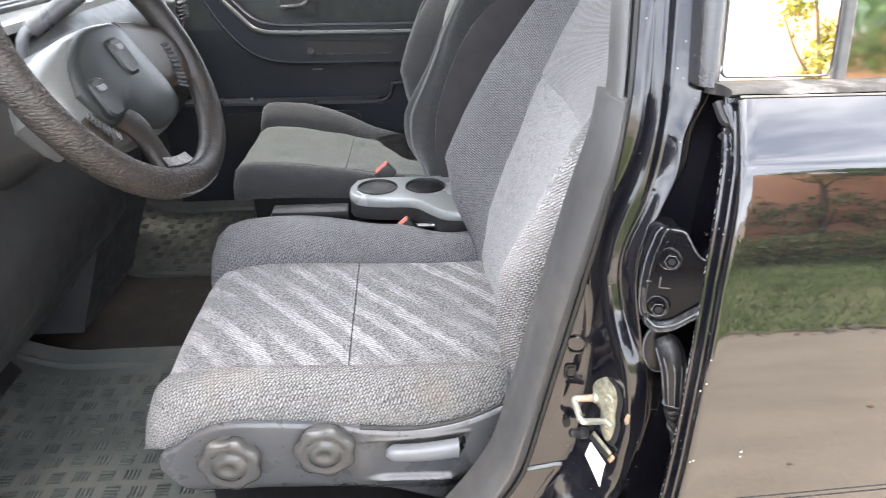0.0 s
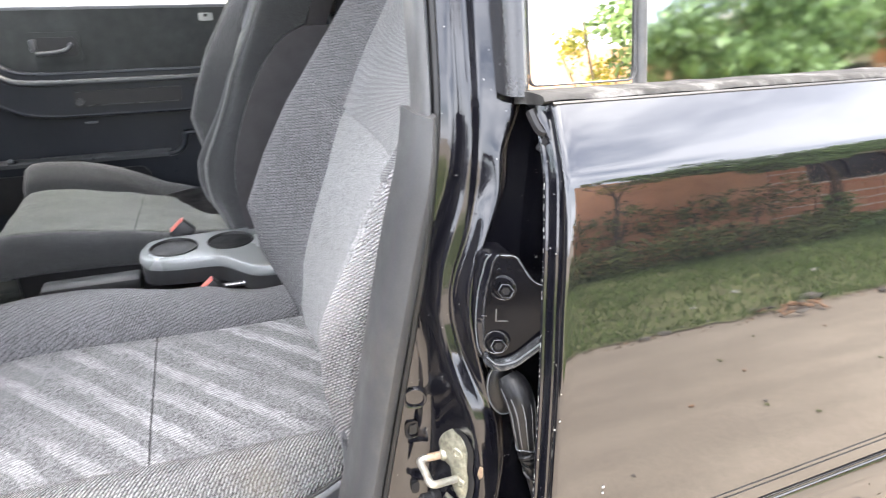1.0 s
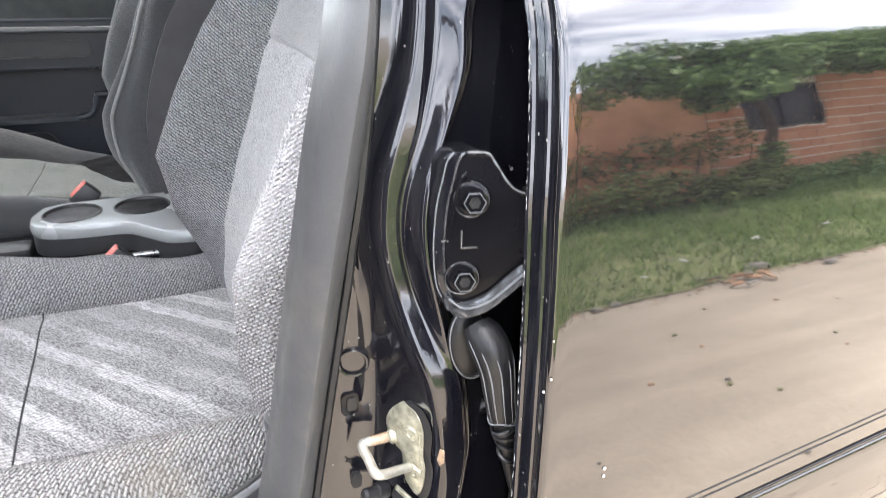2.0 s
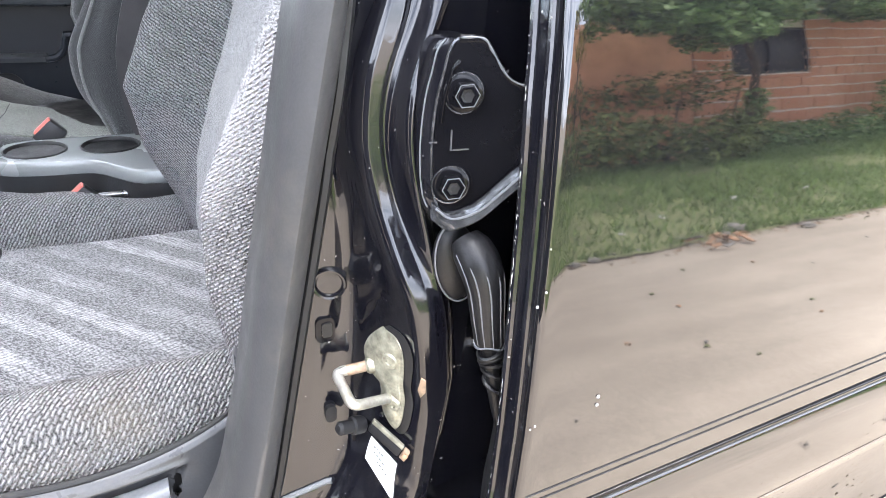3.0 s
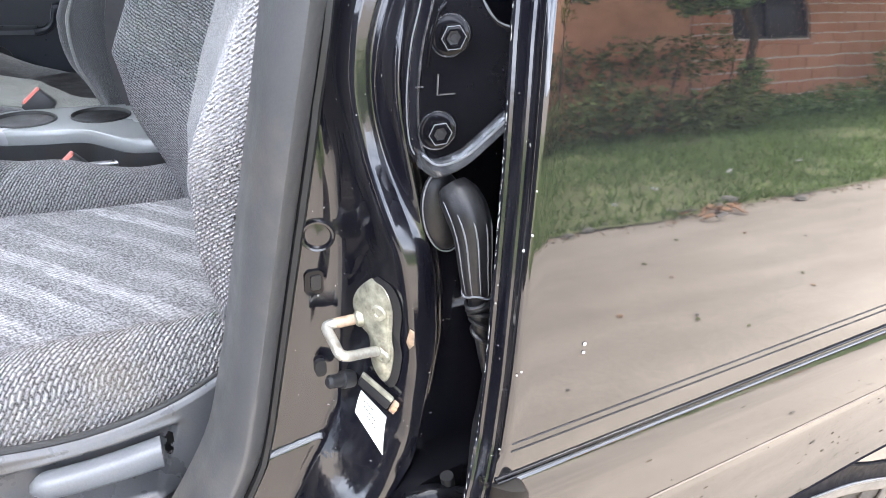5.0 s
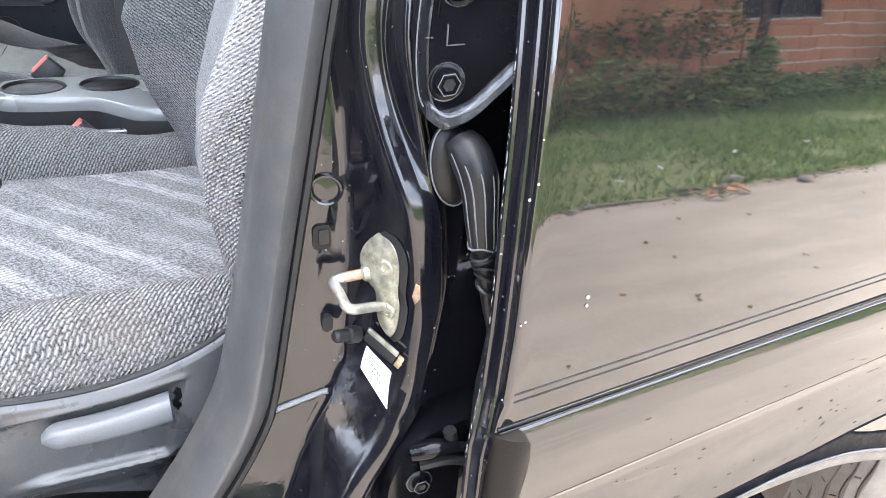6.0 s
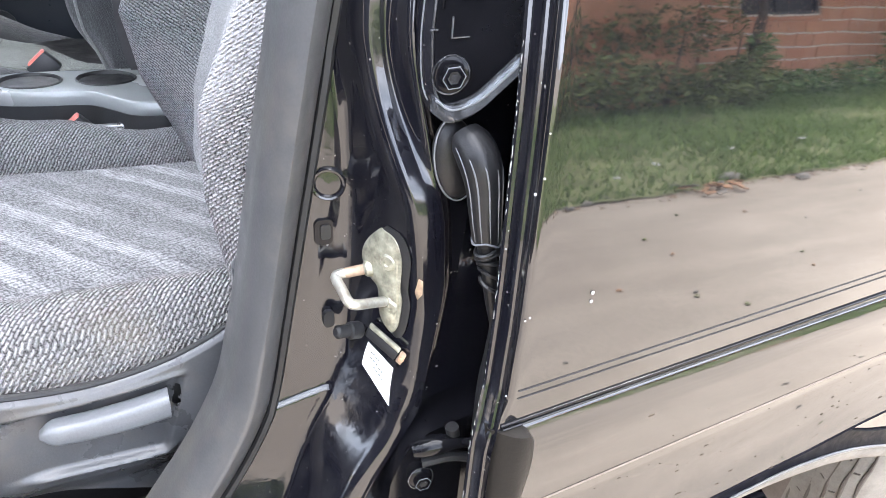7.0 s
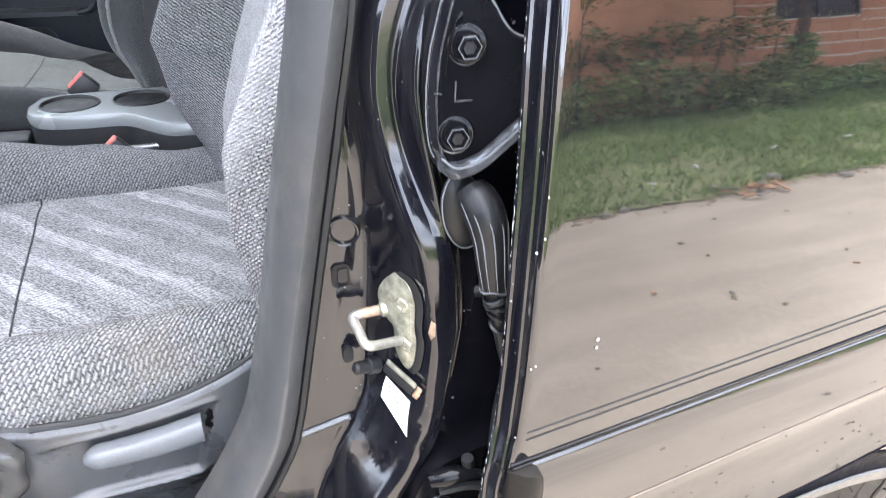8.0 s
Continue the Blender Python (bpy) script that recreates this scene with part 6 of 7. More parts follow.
# ---- dashboard and wheel ----
def build_dash():
    d = thing("dashboard", (-1.05, 0.85, 0.62), "dark grey plastic dashboard, dusty", "dashboard")
    prof = [(-1.28, 0.62), (-1.02, 0.60), (-0.92, 0.66), (-0.87, 0.73), (-0.865, 0.80), (-0.88, 0.86), (-0.855, 0.93), (-0.865, 0.985), (-0.90, 1.02), (-0.98, 1.045), (-1.28, 1.055)]
    part("dash_body", prism(prof, "xz", 0.16, 1.515, 0.02, 3), DASH, d)
    # top sheet coloured pale for the sky's glare through the windscreen
    part("dash_top", sheet(lambda x, y: Vector((x, y, 1.050 + 0.004 * math.sin(x * 9))), frange(-1.30, -0.80, 10), frange(0.18, 1.00, 12), (0, 0, -0.012)), DASHTOP, d, "dash top, pale with sky glare put into its colour")
    knee = [(-1.10, 0.50), (-0.93, 0.52), (-0.82, 0.66), (-0.80, 0.78), (-0.84, 0.90), (-1.10, 0.90)]
    part("knee_panel", prism(knee, "xz", 0.18, 0.80, 0.03, 3), DASH, d, "lower knee panel")
    part("centre_console", prism([(-1.15, 0.42), (-0.93, 0.42), (-0.86, 0.60), (-0.83, 0.90), (-1.1, 0.98)], "xz", 0.72, 1.0, 0.02, 3), DASH, d, "dark centre stack")
    v = part("side_vent", prism(rounded(1.445, 0.955, 0.085, 0.060, 0.012), "yz", -0.90, -0.842, 0.005), DASH, d, "dark louvred air vent")
    for k in range(5):
        part("louvre", block((-0.838, 1.445, 0.936 + 0.0095 * k), (0.010, 0.070, 0.003), 0.001, Matrix.Rotation(0.5, 4, 'Y')), PLASTIC, v)
    for k in range(8):
        part("defrost_slat", block((-0.845 - 0.030 * k, 0.68, 1.057), (0.013, 0.40, 0.008), 0.002), HOLE, d)
    part("bonnet_latch", block((-0.835, 0.30, 0.80), (0.02, 0.045, 0.02), 0.004), LEVER, d)
    for y in (0.40, 0.56):
        p = part("pedal", block((-1.02, y, 0.46), (0.02, 0.075, 0.10), 0.006, Matrix.Rotation(-0.5, 4, 'Y')), HOLE, d, "black pedal")
        part("pedal_arm", tube([(-1.03, y, 0.48), (-1.10, y, 0.62)], 0.008, 8), HOLE, p)


build_dash()
WC, WR, WA, WB = Vector((-0.641, 0.47, 1.02)), 0.187, 0.50, -0.115
WN = Vector((math.cos(WA) * math.cos(WB), math.cos(WA) * math.sin(WB), math.sin(WA)))
WV = Vector((0, 0, 1)).cross(WN).normalized()
WU = WN.cross(WV)


def wheel_at(r, a, h=0.0):
    """a: degrees from the far side upward."""
    return WC + r * (math.cos(radians(a)) * WV + math.sin(radians(a)) * WU) + h * WN


def build_wheel():
    w = thing("steering_wheel", WC - WN * 0.1, "worn leather steering wheel with a grey airbag hub", "steering wheel")
    part("rim", tube([wheel_at(WR, a) for a in frange(-98, 95, 160)], 0.0195, 26), LEATHER, w, "smooth dark rim")
    scales = lambda a, i: 1 + 0.05 * noise.noise(Vector((math.cos(a) * 6, math.sin(a) * 6 + 0.3 * i, i * 0.9)))
    part("rim_cover", tube([wheel_at(WR, a) for a in frange(93, 264, 420)], 0.0206, 30, wob=scales), LACED, w, "scaly worn leather rim cover")
    part("rim_seam", tube([wheel_at(WR + 0.0185, a, 0.0080) for a in frange(246, 278, 24)], lambda u: 0.0005 + 0.0011 * math.sin(math.pi * u), 6), LEVER, w, "pale open seam of the cover")
    hubpoly = [(-0.116, -0.030), (-0.086, 0.008), (-0.031, 0.036), (0.033, 0.039), (0.062, 0.029), (0.072, -0.010), (0.082, -0.062), (0.076, -0.094), (0.045, -0.108), (0.0, -0.112), (-0.035, -0.098), (-0.060, -0.076), (-0.097, -0.078)]
    hubp = [(p.x, p.y) for p in spline([(a, b, 0) for a, b in hubpoly + hubpoly[:1]], 4)][:-1]
    at = lambda a, b, h: WC + a * WV + b * WU + h * WN
    grown = lambda s, h, dx=0.0: [at(-0.008 + (a + 0.008) * s + dx * smooth(a, 0.03, -0.09), -0.03 + (b + 0.03) * s, h) for a, b in hubp]
    part("hub", loft([grown(*q) for q in ((1.0, -0.020), (1.0, -0.006), (0.975, 0.0), (0.93, 0.0045), (0.85, 0.007), (0.4, 0.009), (0.05, 0.010))]), HUB, w, "smooth grey airbag cover")
    part("hub_side", loft([grown(*q) for q in ((0.90, -0.085, -0.030), (1.03, -0.065, -0.034), (1.05, -0.040, -0.034), (1.045, -0.024, -0.028), (1.03, -0.013, -0.019), (1.01, -0.006, -0.008), (0.985, -0.003, 0.0))]), HUBSIDE, w, "smooth rounded side of the hub, paler for its glare")
    def broad(a0, shape, label):
        rows = []
        for r, h, half in shape:
            c = wheel_at(r, a0, h)
            side = wheel_at(1.0, a0 + 90) - WC
            rows.append([c + side * half * math.cos(q) + WN * 0.010 * math.sin(q) for q in (2 * math.pi * k / 16 for k in range(16))])
        part("spoke", loft(rows), SPOKE, w, label)
    broad(-12, ((0.055, -0.004, 0.050), (0.10, -0.005, 0.052), (0.130, -0.005, 0.047), (0.186, -0.002, 0.042)), "broad brownish spoke")
    broad(213, ((0.080, -0.012, 0.020), (0.11, -0.012, 0.022), (0.140, -0.010, 0.022), (0.186, -0.002, 0.024)), "short grey spoke")
    arm = spline([(-0.062, -0.066, -0.004), (-0.050, -0.090, -0.003), (-0.044, -0.118, -0.006), (-0.044, -0.150, -0.008), (-0.046, -0.186, -0.004)], 5)
    part("spoke", loft([[at(q.x + lerp(i, [0, 8, 20], [0.027, 0.020, 0.018]) * math.cos(c), q.y + 0.5 * lerp(i, [0, 8, 20], [0.018, 0.010, 0.004]) * math.cos(c), q.z + 0.0105 * math.sin(c)) for c in (2 * math.pi * k / 18 for k in range(18))] for i, q in enumerate(arm)]), LEATHER, w, "dark curved lower spoke")
    # ribbed ends of the spokes
    for a0, n_, r0, step in ((-101, 10, 0.152, 2.1), (-20, 11, 0.126, 2.9), (213, 9, 0.134, 2.2)):
        for k in range(n_):
            a = a0 + (k - n_ / 2) * step
            part("ribbed_end", tube([wheel_at(r0, a, 0.004), wheel_at(r0 + 0.014, a, 0.008)], 0.0021, 6), PLASTIC, w)
    for cx, cy in ((-0.083, -0.046), (0.008, -0.010)):
        pad = part("button_pad", loft([[at(cx + a * s, cy + b * s, h) for a, b in rounded(0, 0, 0.036, 0.052, 0.012, 4)] for s, h in ((1.0, 0.002), (1.0, 0.010), (0.86, 0.013), (0.3, 0.0125))]), HUB, w, "raised control pad")
        part("button", loft([[at(cx + a * s, cy + 0.012 + b * s, h) for a, b in rounded(0, 0, 0.016, 0.008, 0.003, 3)] for s, h in ((1.0, 0.011), (0.9, 0.015))]), LEVER, pad)
    col = thing("steering_column", WC - WN * 0.2, "dark plastic steering column shroud with stalk", "column")
    rings = [[WC + a * 0.055 * k * WV + (b * 0.055 * k - 0.01) * WU - h * WN for a, b in rounded(0, 0, 2, 2, 0.7, 4)] for h, k in ((0.045, 0.9), (0.06, 1.0), (0.20, 1.15), (0.34, 1.3))]
    part("shroud", loft(rings), DASH, col)
    stalk = part("stalk", tube(spline([(-0.780, 0.53, 0.985), (-0.770, 0.505, 1.000), (-0.763, 0.500, 1.030), (-0.757, 0.505, 1.043), (-0.748, 0.512, 1.047)], 5), 0.0072, 12), LEVER, col, "pale indicator stalk")
    part("grip", tube([Vector((-0.752, 0.510, 1.044)).lerp(Vector((-0.690, 0.545, 1.090)), k / 40) for k in range(41)], lambda u: 0.0125 + 0.0005 * math.sin(u * 125), 14), PLASTIC, stalk, "ribbed grey grip")


build_wheel()


# ---- verge, house, plants, litter (seen in the paint and glass) ----
VERGE = -1.92


def edge_y(x):
    return VERGE + 0.07 * noise.noise(Vector((x * 1.7, 0, 0))) + 0.03 * noise.noise(Vector((x * 7, 1, 0))) + 0.02 * noise.noise(Vector((x * 19, 2, 0)))


def build_verge():
    ob = part("verge_soil", sheet(lambda x, v: Vector((x, edge_y(x) + (-9.0 - edge_y(x)) * v, max(ground_z(x, edge_y(x)), 0.0) + 0.006 + 0.10 * smooth(v, 0, 0.8) + 0.03 * noise.noise(Vector((x, v * 6, 5))))), frange(-9, 24, 160), frange(0, 1, 26), None), SOIL)
    tagged(ob, "green overgrown soil verge beside the road", "verge", kind="structure")
    rnd = np.random.default_rng(3)
    n = 70000
    x = rnd.uniform(-1.0, 15.0, n)
    v = rnd.uniform(0, 1, n) ** 1.5
    verts, faces = [], []
    for k in range(n):
        ey = edge_y(x[k])
        y = ey - 0.02 - v[k] * 4.2
        if noise.noise(Vector((x[k] * 1.1, y * 1.1, 9))) < -0.25 and rnd.random() < 0.6:
            continue
        h = (0.03 + 0.05 * rnd.random()) * (0.5 + min(1.0, v[k] * 3)) * (1 + 0.6 * noise.noise(Vector((x[k], y, 2))))
        a = rnd.uniform(0, 6.28)
        w = 0.004 + 0.005 * rnd.random()
        lx, ly = 0.5 * h * rnd.normal(), 0.5 * h * rnd.normal()
        z = 0.02 + 0.10 * smooth((ey - y) / 7.0, 0, 0.8)
        b = len(verts)
        verts += [(x[k] - w * math.cos(a), y - w * math.sin(a), z - 0.02), (x[k] + w * math.cos(a), y + w * math.sin(a), z - 0.02), (x[k] + lx, y + ly, z + h)]
        faces.append((b, b + 1, b + 2))
    tagged(raw("grass", verts, faces, GRASS), "short uneven green grass on the verge", "grass", kind="stuff")


build_verge()


def leaf_cloud(spots, seed, size, flat=0.6):
    """Many small bent leaves round the given blobs (x, y, z, rx, ry, rz, count)."""
    rnd = np.random.default_rng(seed)
    verts, faces = [], []
    for x, y, z, rx, ry, rz, count in spots:
        d = rnd.normal(size=(count, 3))
        d /= np.linalg.norm(d, axis=1)[:, None]
        d *= (0.35 + 0.65 * rnd.random((count, 1)) ** 0.5)
        for q in d:
            c = np.array((x, y, z)) + q * (rx, ry, rz)
            if c[2] < 0.02:
                continue
            s = size * rnd.uniform(0.6, 1.4)
            u = rnd.normal(size=3)
            u[2] *= flat
            u /= np.linalg.norm(u)
            v = np.cross(u, rnd.normal(size=3))
            v /= np.linalg.norm(v) + 1e-9
            b = len(verts)
            verts += [tuple(c - u * s), tuple(c + v * s * 0.45 - u * 0.1 * s), tuple(c + u * s), tuple(c - v * s * 0.45 - u * 0.1 * s)]
            faces.append((b, b + 1, b + 2, b + 3))
    return verts, faces


HY = -5.5


def build_house():
    h = thing("brick_house", (8.3, HY - 1.5, 0.0), "low unplastered house of red clay blocks with pale mortar", "house")
    x0, x1, top = 5.9, 14.0, 2.95
    wx0, wx1, wz0, wz1 = 6.55, 7.98, 1.36, 2.36
    wall = new("front_wall")
    wall.parent = h
    ORIGIN[wall] = ORIGIN[h]
    wall["label"] = "wall of red clay blocks"
    # mortar backing with the window cut out
    for a, b, c, d in ((x0, wx0, 0, top), (wx1, x1, 0, top), (wx0, wx1, 0, wz0), (wx0, wx1, wz1, top)):
        part("mortar", block(((a + b) / 2, HY - 0.078, (c + d) / 2), (b - a, 0.165, d - c), 0), MORTAR, wall)
    for a, b, y in ((x0 + 0.1, x0 + 0.28, 0), (x1 - 0.28, x1 - 0.1, 0)):
        part("side_wall", block(((a + b) / 2, HY - 1.10, top / 2), (0.18, 1.8, top), 0.01), BRICK, h)
    part("back_wall", block(((x0 + x1) / 2, HY - 2.1, top / 2), (x1 - x0, 0.18, top), 0.01), BRICK, h)
    w = part("window", block(((wx0 + wx1) / 2, HY - 0.08, (wz0 + wz1) / 2), (wx1 - wx0 - 0.08, 0.05, wz1 - wz0 - 0.08), 0.004), DARKROOM, h, "dark shuttered window")
    for a, b, c, d in ((wx0, wx1, wz0, wz0 + 0.05), (wx0, wx1, wz1 - 0.05, wz1), (wx0, wx0 + 0.05, wz0 + 0.052, wz1 - 0.052), (wx1 - 0.05, wx1, wz0 + 0.052, wz1 - 0.052), ((wx0 + wx1) / 2 - 0.02, (wx0 + wx1) / 2 + 0.02, wz0 + 0.052, wz1 - 0.052)):
        part("window_frame", block(((a + b) / 2, HY - 0.05, (c + d) / 2), (b - a, 0.08, d - c), 0.004), DARKROOM, w)
    part("roof", block(((x0 + x1) / 2, HY - 1.05, top + 0.05), (x1 - x0 + 0.3, 2.5, 0.10), 0.02), MORTAR, h, "flat slab roof")
    part("plaster_wall", block((4.44, HY - 0.10, 1.22), (2.91, 0.18, 2.44), 0.01), PLASTER, h, "peach plastered side wall")
    part("window_ledge", block(((wx0 + wx1) / 2, HY - 0.05, 1.286), (wx1 - wx0, 0.16, 0.084), 0.01), BRICK, h)
    # shared block meshes
    def mesh(w_):
        bm = block((0, 0, 0), (w_, 0.05, 0.184), 0.006, seg=1)
        me = bpy.data.meshes.new("clay_block")
        bm.to_mesh(me)
        bm.free()
        me.materials.append(BRICK)
        return me
    full = mesh(0.302)
    rnd = random.Random(11)
    count = 0
    z = 0.30
    row = 0
    while z < top - 0.05:
        spans = [(x0, wx0), (wx1, 11.4)] if wz0 - 0.10 < z < wz1 + 0.10 else [(x0, 11.4)]
        for a, b in spans:
            x = a + (0.15 if row % 2 else 0.0)
            if row % 2:
                x -= 0.305
            while x < b - 0.05:
                l, r = max(a, x), min(b, x + 0.302)
                if r - l > 0.05 and count < 300:
                    ob = new("clay_block", full)
                    ob.parent = wall
                    ob.location = Vector(((l + r) / 2, HY + rnd.uniform(-0.012, 0.004), z)) - ORIGIN[wall]
                    ob.scale = ((r - l) / 0.302, 1, 1)
                    count += 1
                x += 0.305
        z += 0.212
        row += 1
    # broken lower garden wall in front
    gw = thing("garden_wall", (3.8, HY + 0.6, 0.0), "broken low garden wall of red blocks under creepers", "wall")
    for k in range(9):
        for j in range(6):
            if rnd.random() < 1.0 - 0.05 * j:
                ob = new("clay_block", full)
                ob.parent = gw
                ob.location = Vector((2.55 + 0.305 * k + 0.15 * (j % 2), HY + 0.6 + rnd.uniform(-0.02, 0.02), 0.10 + 0.212 * j)) - Vector(gw.location)
    part("core", block((3.85, HY + 0.52, 0.60), (2.75, 0.10, 1.20), 0.02), BRICK, gw)


build_house()


def build_plants():
    def plant(name, label, category, stems, spots, seed, size, mat, group=""):
        t = thing(name, (spots[0][0], spots[0][1], 0.0), label, category, group)
        bm = bmesh.new()
        for s in stems:
            tube(spline(s[0], 5), (lambda r0, r1: (lambda u: r0 + (r1 - r0) * u))(s[1], s[2]), 8, bm)
        part("trunk" if category == "tree" else "stem", bm, BARK, t)
        v, f = leaf_cloud(spots, seed, size)
        raw("crown" if category == "tree" else "leaves", v, f, mat, t)
    rnd = random.Random(8)
    # creeper along the foot of the house
    spots = [(5.2 + 0.42 * k, HY + 0.45 + 0.2 * rnd.random(), 0.18 + 0.10 * rnd.random(), 0.45, 0.35, 0.22 + 0.16 * rnd.random(), 500) for k in range(19)]
    plant("creeper_hedge", "tangled green creeper along the foot of the house", "hedge", [([(5 + k, HY + 0.4, 0), (5.1 + k, HY + 0.45, 0.3), (5.4 + k, HY + 0.5, 0.5)], 0.02, 0.006) for k in range(8)], spots, 21, 0.034, LEAF)
    spots = [(1.4 + 0.38 * k, HY + 0.95 + 0.3 * rnd.random(), 0.30 + 0.22 * rnd.random(), 0.45, 0.3, 0.34, 380) for k in range(12)]
    spots += [(2.6 + 0.42 * k, HY + 0.72, 0.75 + 0.80 * rnd.random(), 0.36, 0.14, 0.36, 190) for k in range(8)]
    plant("overgrown_shrub", "overgrown brownish-green shrubs over the garden wall", "shrub", [([(1.5 + 0.8 * k, HY + 0.8, 0), (1.6 + 0.8 * k, HY + 0.8, 0.5), (1.8 + 0.8 * k, HY + 0.7, 1.1)], 0.03, 0.008) for k in range(6)], spots, 22, 0.042, OLIVE)
    spots = [(8.95 + 0.3 * rnd.random() + 0.12 * k, HY + 0.6 + 0.2 * rnd.random(), 0.5 + 0.3 * k, 0.55, 0.4, 0.5, 420) for k in range(5)]
    plant("bush", "dense dark green bush beside the house", "shrub", [([(9.4, HY + 0.6, 0), (9.5, HY + 0.6, 0.8), (9.6, HY + 0.6, 1.5)], 0.04, 0.01)], spots, 23, 0.045, LEAF)
    trunk = [([(5.98, HY + 0.7, 0), (6.02, HY + 0.7, 0.8), (6.10, HY + 0.72, 1.4), (6.02, HY + 0.7, 2.0), (6.28, HY + 0.7, 2.9)], 0.066, 0.042)]
    limbs = [([(6.02, HY + 0.7, 2.0), (5.92, HY + 0.8, 2.3), (5.8, HY + 0.9, 2.45), (5.3, HY + 0.9, 2.6), (4.6, HY + 1.0, 2.45)], 0.04, 0.012), ([(6.12, HY + 0.7, 2.35), (7.2, HY + 0.8, 2.6), (8.6, HY + 0.9, 2.7), (10.2, HY + 1, 2.75)], 0.04, 0.012),
             ([(7.2, HY + 0.7, 2.6), (7.6, HY + 1.2, 2.9), (8.2, HY + 1.6, 3.0)], 0.03, 0.01)]
    spots = []
    for k in range(115):
        x = rnd.uniform(3.3, 10.2)
        hem = 2.02 + 0.07 * max(0.0, x - 4.0) + 0.17 * math.sin(2.3 * x) + 0.10 * math.sin(5.9 * x + 1.0) + 0.02 + 0.28 * smooth(x, 7.1, 7.7) + 0.16 * (1 - smooth(x, 3.4, 4.6))
        z = hem + 0.75 * rnd.random() ** 1.3
        if z < 2.75 + 0.14 * (x - 4.0):
            spots.append((x, HY + rnd.uniform(0.7, 1.7), z - 0.10, rnd.uniform(0.22, 0.38), 0.35, rnd.uniform(0.12, 0.24), 190))
    # leaves climbing the foot of the trunk
    spots += [(6.01 + 0.04 * k, HY + 0.72, 0.50 + 0.20 * k, 0.20, 0.16, 0.16, 90) for k in range(3)]
    for layer in range(6):
        for k in range(19):
            x = 4.1 + 0.36 * k
            z = 2.50 + 0.26 * layer + 0.03 * k
            if z < 2.76 + 0.23 * (x - 4.0) + 0.13 * math.sin(3.1 * x) + 0.09 * math.sin(7.3 * x + 1.0):
                spots.append((x + 0.2 * rnd.random(), HY + 0.5 + 0.5 * rnd.random(), z + 0.16 * rnd.random(), 0.46, 0.45, 0.26, 190))
    plant("leafy_tree", "broad-leaved tree with low boughs before the house", "tree", trunk + limbs, spots, 24, 0.056, LEAF)
    # thin young tree with yellowing leaves before the plastered wall
    limbs = [([(3.25, -4.75, 0), (3.24, -4.75, 0.8), (3.28, -4.74, 1.5), (3.22, -4.75, 2.5)], 0.035, 0.012), ([(3.27, -4.75, 1.4), (3.42, -4.70, 1.8), (3.60, -4.68, 2.2)], 0.018, 0.006), ([(3.26, -4.75, 1.6), (3.05, -4.72, 1.9), (2.92, -4.70, 2.2)], 0.016, 0.006)]
    spots = [(3.26 + 0.34 * rnd.uniform(-0.8, 1), -4.72 + 0.15 * rnd.uniform(-1, 1), 2.08 + 0.34 * rnd.uniform(-1, 1), 0.17, 0.15, 0.14, 55) for k in range(13)]
    plant("yellowing_tree", "thin tree with yellowing leaves", "tree", limbs, spots, 25, 0.032, YLEAF)


build_plants()


def stone_mesh(place, size, seed, squash=0.6):
    bm = bmesh.new()
    bmesh.ops.create_icosphere(bm, subdivisions=3, radius=1)
    for v in bm.verts:
        v.co *= 1 + 0.35 * noise.noise(v.co * 1.6 + Vector((seed, 0, 0)))
        v.co = Vector(place) + Vector((v.co.x * size, v.co.y * size * 0.8, max(-0.2, v.co.z) * size * squash))
    return bm


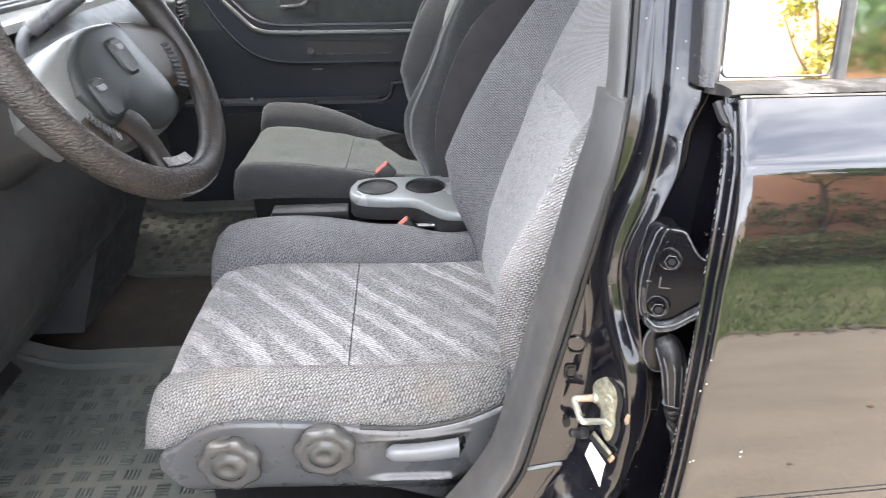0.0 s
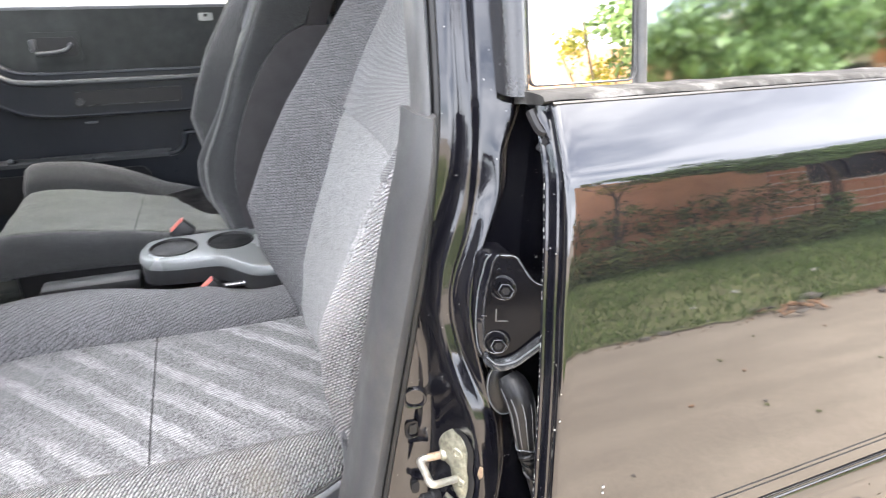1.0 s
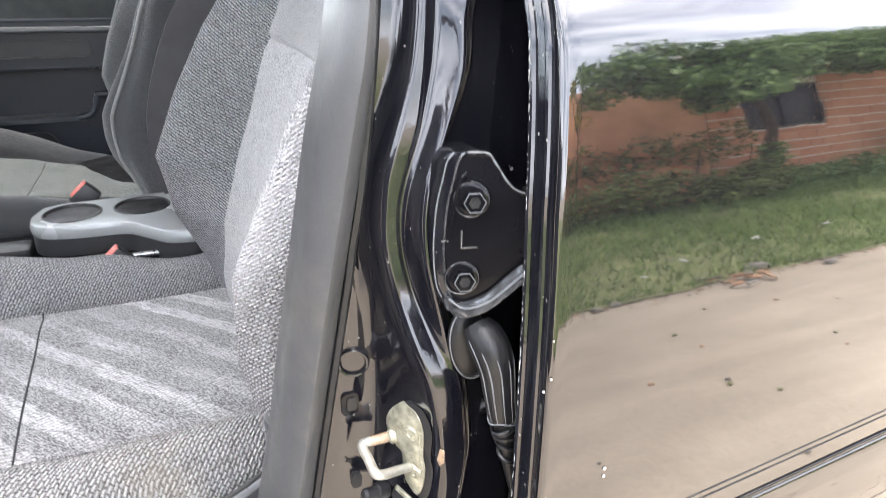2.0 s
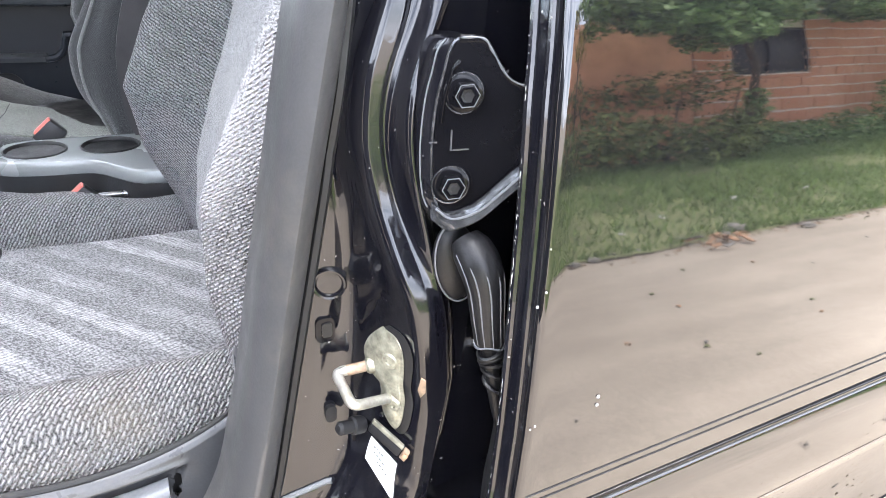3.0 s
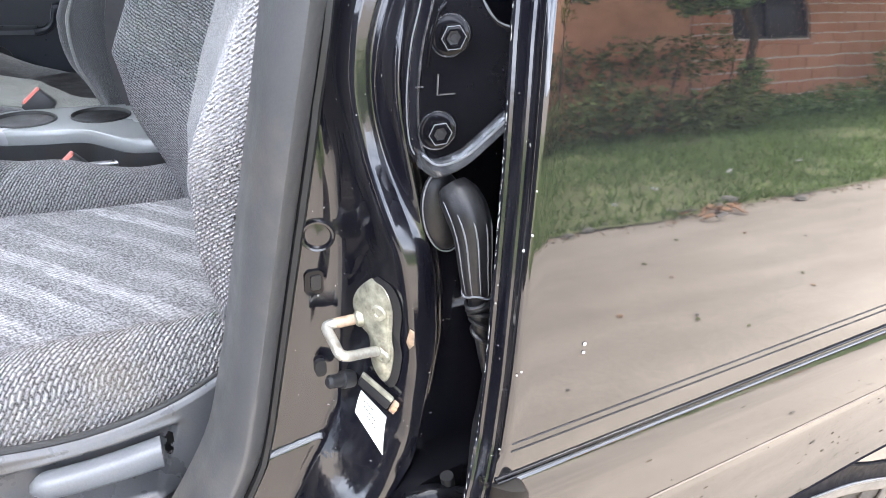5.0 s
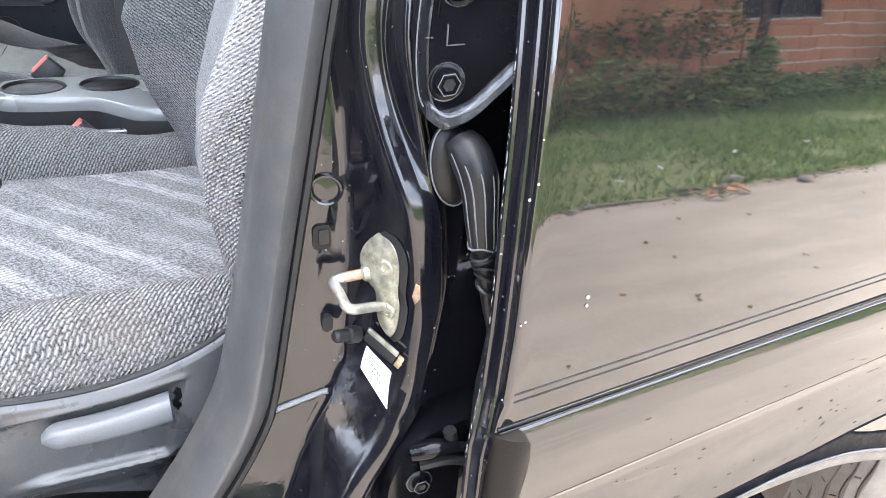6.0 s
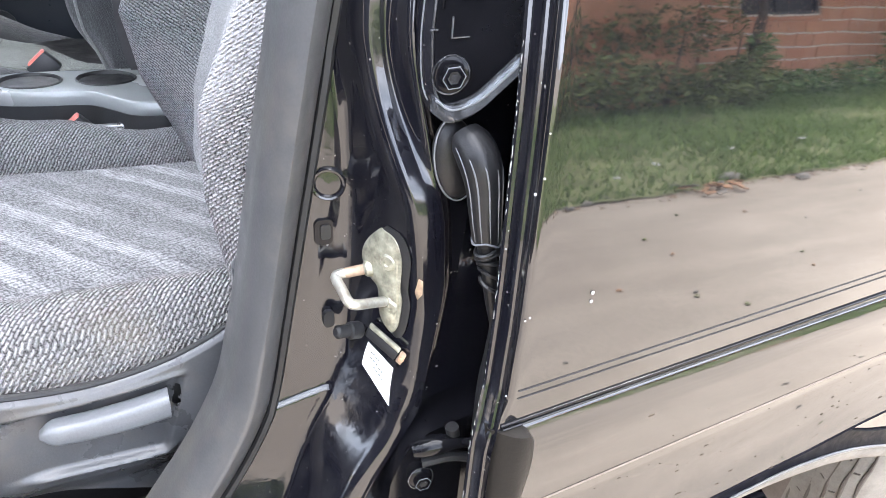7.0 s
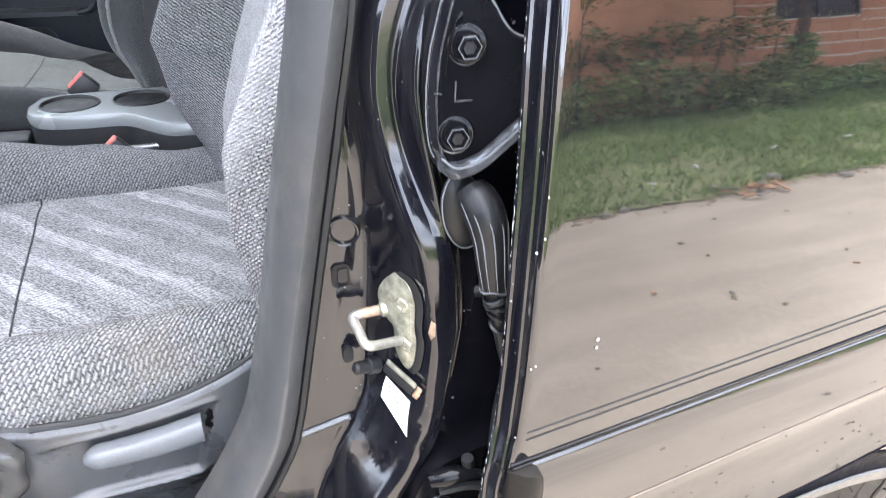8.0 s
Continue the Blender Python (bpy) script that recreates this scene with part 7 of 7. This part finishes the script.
def build_litter():
    rnd = random.Random(5)
    p = thing("debris_heap", (2.33, -1.86, 0.0), "small heap of broken orange tile and dry leaves", "debris")
    for k in range(16):
        c = (2.33 + rnd.gauss(0, 0.10), -1.86 + rnd.gauss(0, 0.045), 0.018 + 0.02 * rnd.random())
        part("shard", block(c, (rnd.uniform(0.03, 0.09), rnd.uniform(0.02, 0.05), 0.008), 0.002, pose(0, 0, 0, rnd.uniform(-25, 25), rnd.uniform(-25, 25), rnd.uniform(0, 180))), TRASH if k % 4 else STONE, p)
    for x, y, s in ((2.62, -2.02, 0.060), (2.93, -1.83, 0.040), (2.48, -1.96, 0.025), (1.62, -1.93, 0.030), (1.75, -1.97, 0.020), (1.5, -1.9, 0.028), (1.9, -1.95, 0.018)):
        tagged(part("stone", stone_mesh((x, y, 0.01), s, x * 9), STONE), "rough grey stone at the edge of the road", "stone", "stones by the verge")
    for x, y in ((2.46, -2.40), (3.95, -2.60), (3.25, -2.58), (2.0, -2.2), (4.6, -3.1)):
        b = block((x, y, 0.05), (0.04, 0.018, 0.015), 0.004, pose(0, 0, 0, rnd.uniform(-30, 30), rnd.uniform(-30, 30), rnd.uniform(0, 180)))
        tagged(part("litter_scrap", b, PAPER), "crumpled pale scrap lying in the grass", "litter", "scraps in the grass")
    # crumbs, dry leaves and grit along the ragged edge of the verge
    verts, faces = [], []
    for k in range(900):
        x = rnd.uniform(0.5, 5.2)
        y = edge_y(x) + rnd.gauss(0.0, 0.05)
        s = 0.004 + 0.016 * rnd.random() ** 3
        a = rnd.uniform(0, 6.28)
        u, w = Vector((math.cos(a), math.sin(a), 0)) * s, Vector((-math.sin(a), math.cos(a), 0)) * s * rnd.uniform(0.3, 0.9)
        c = Vector((x, y, ground_z(x, y) + 0.002))
        b = len(verts)
        verts += [c - u, c + w, c + u, c - w, c + Vector((0, 0, s * rnd.uniform(0.4, 0.9)))]
        faces += [(b, b + 1, b + 4), (b + 1, b + 2, b + 4), (b + 2, b + 3, b + 4), (b + 3, b, b + 4)]
    tagged(raw("verge_crumbs", verts, faces, CRUMB), "loose crumbs of earth and dry leaves along the verge", "grit", kind="stuff")
    for k in range(42):
        x, y = rnd.uniform(0.6, 4.4), rnd.uniform(-1.75, -0.30)
        tagged(part("pebble", stone_mesh((x, y, 0.0), rnd.uniform(0.004, 0.011), k, 0.7), TRASH if k % 5 == 0 else (SOIL if k % 2 else STONE)), "small dark pebble lying on the sandy road", "pebble", "pebbles on the road")


build_litter()
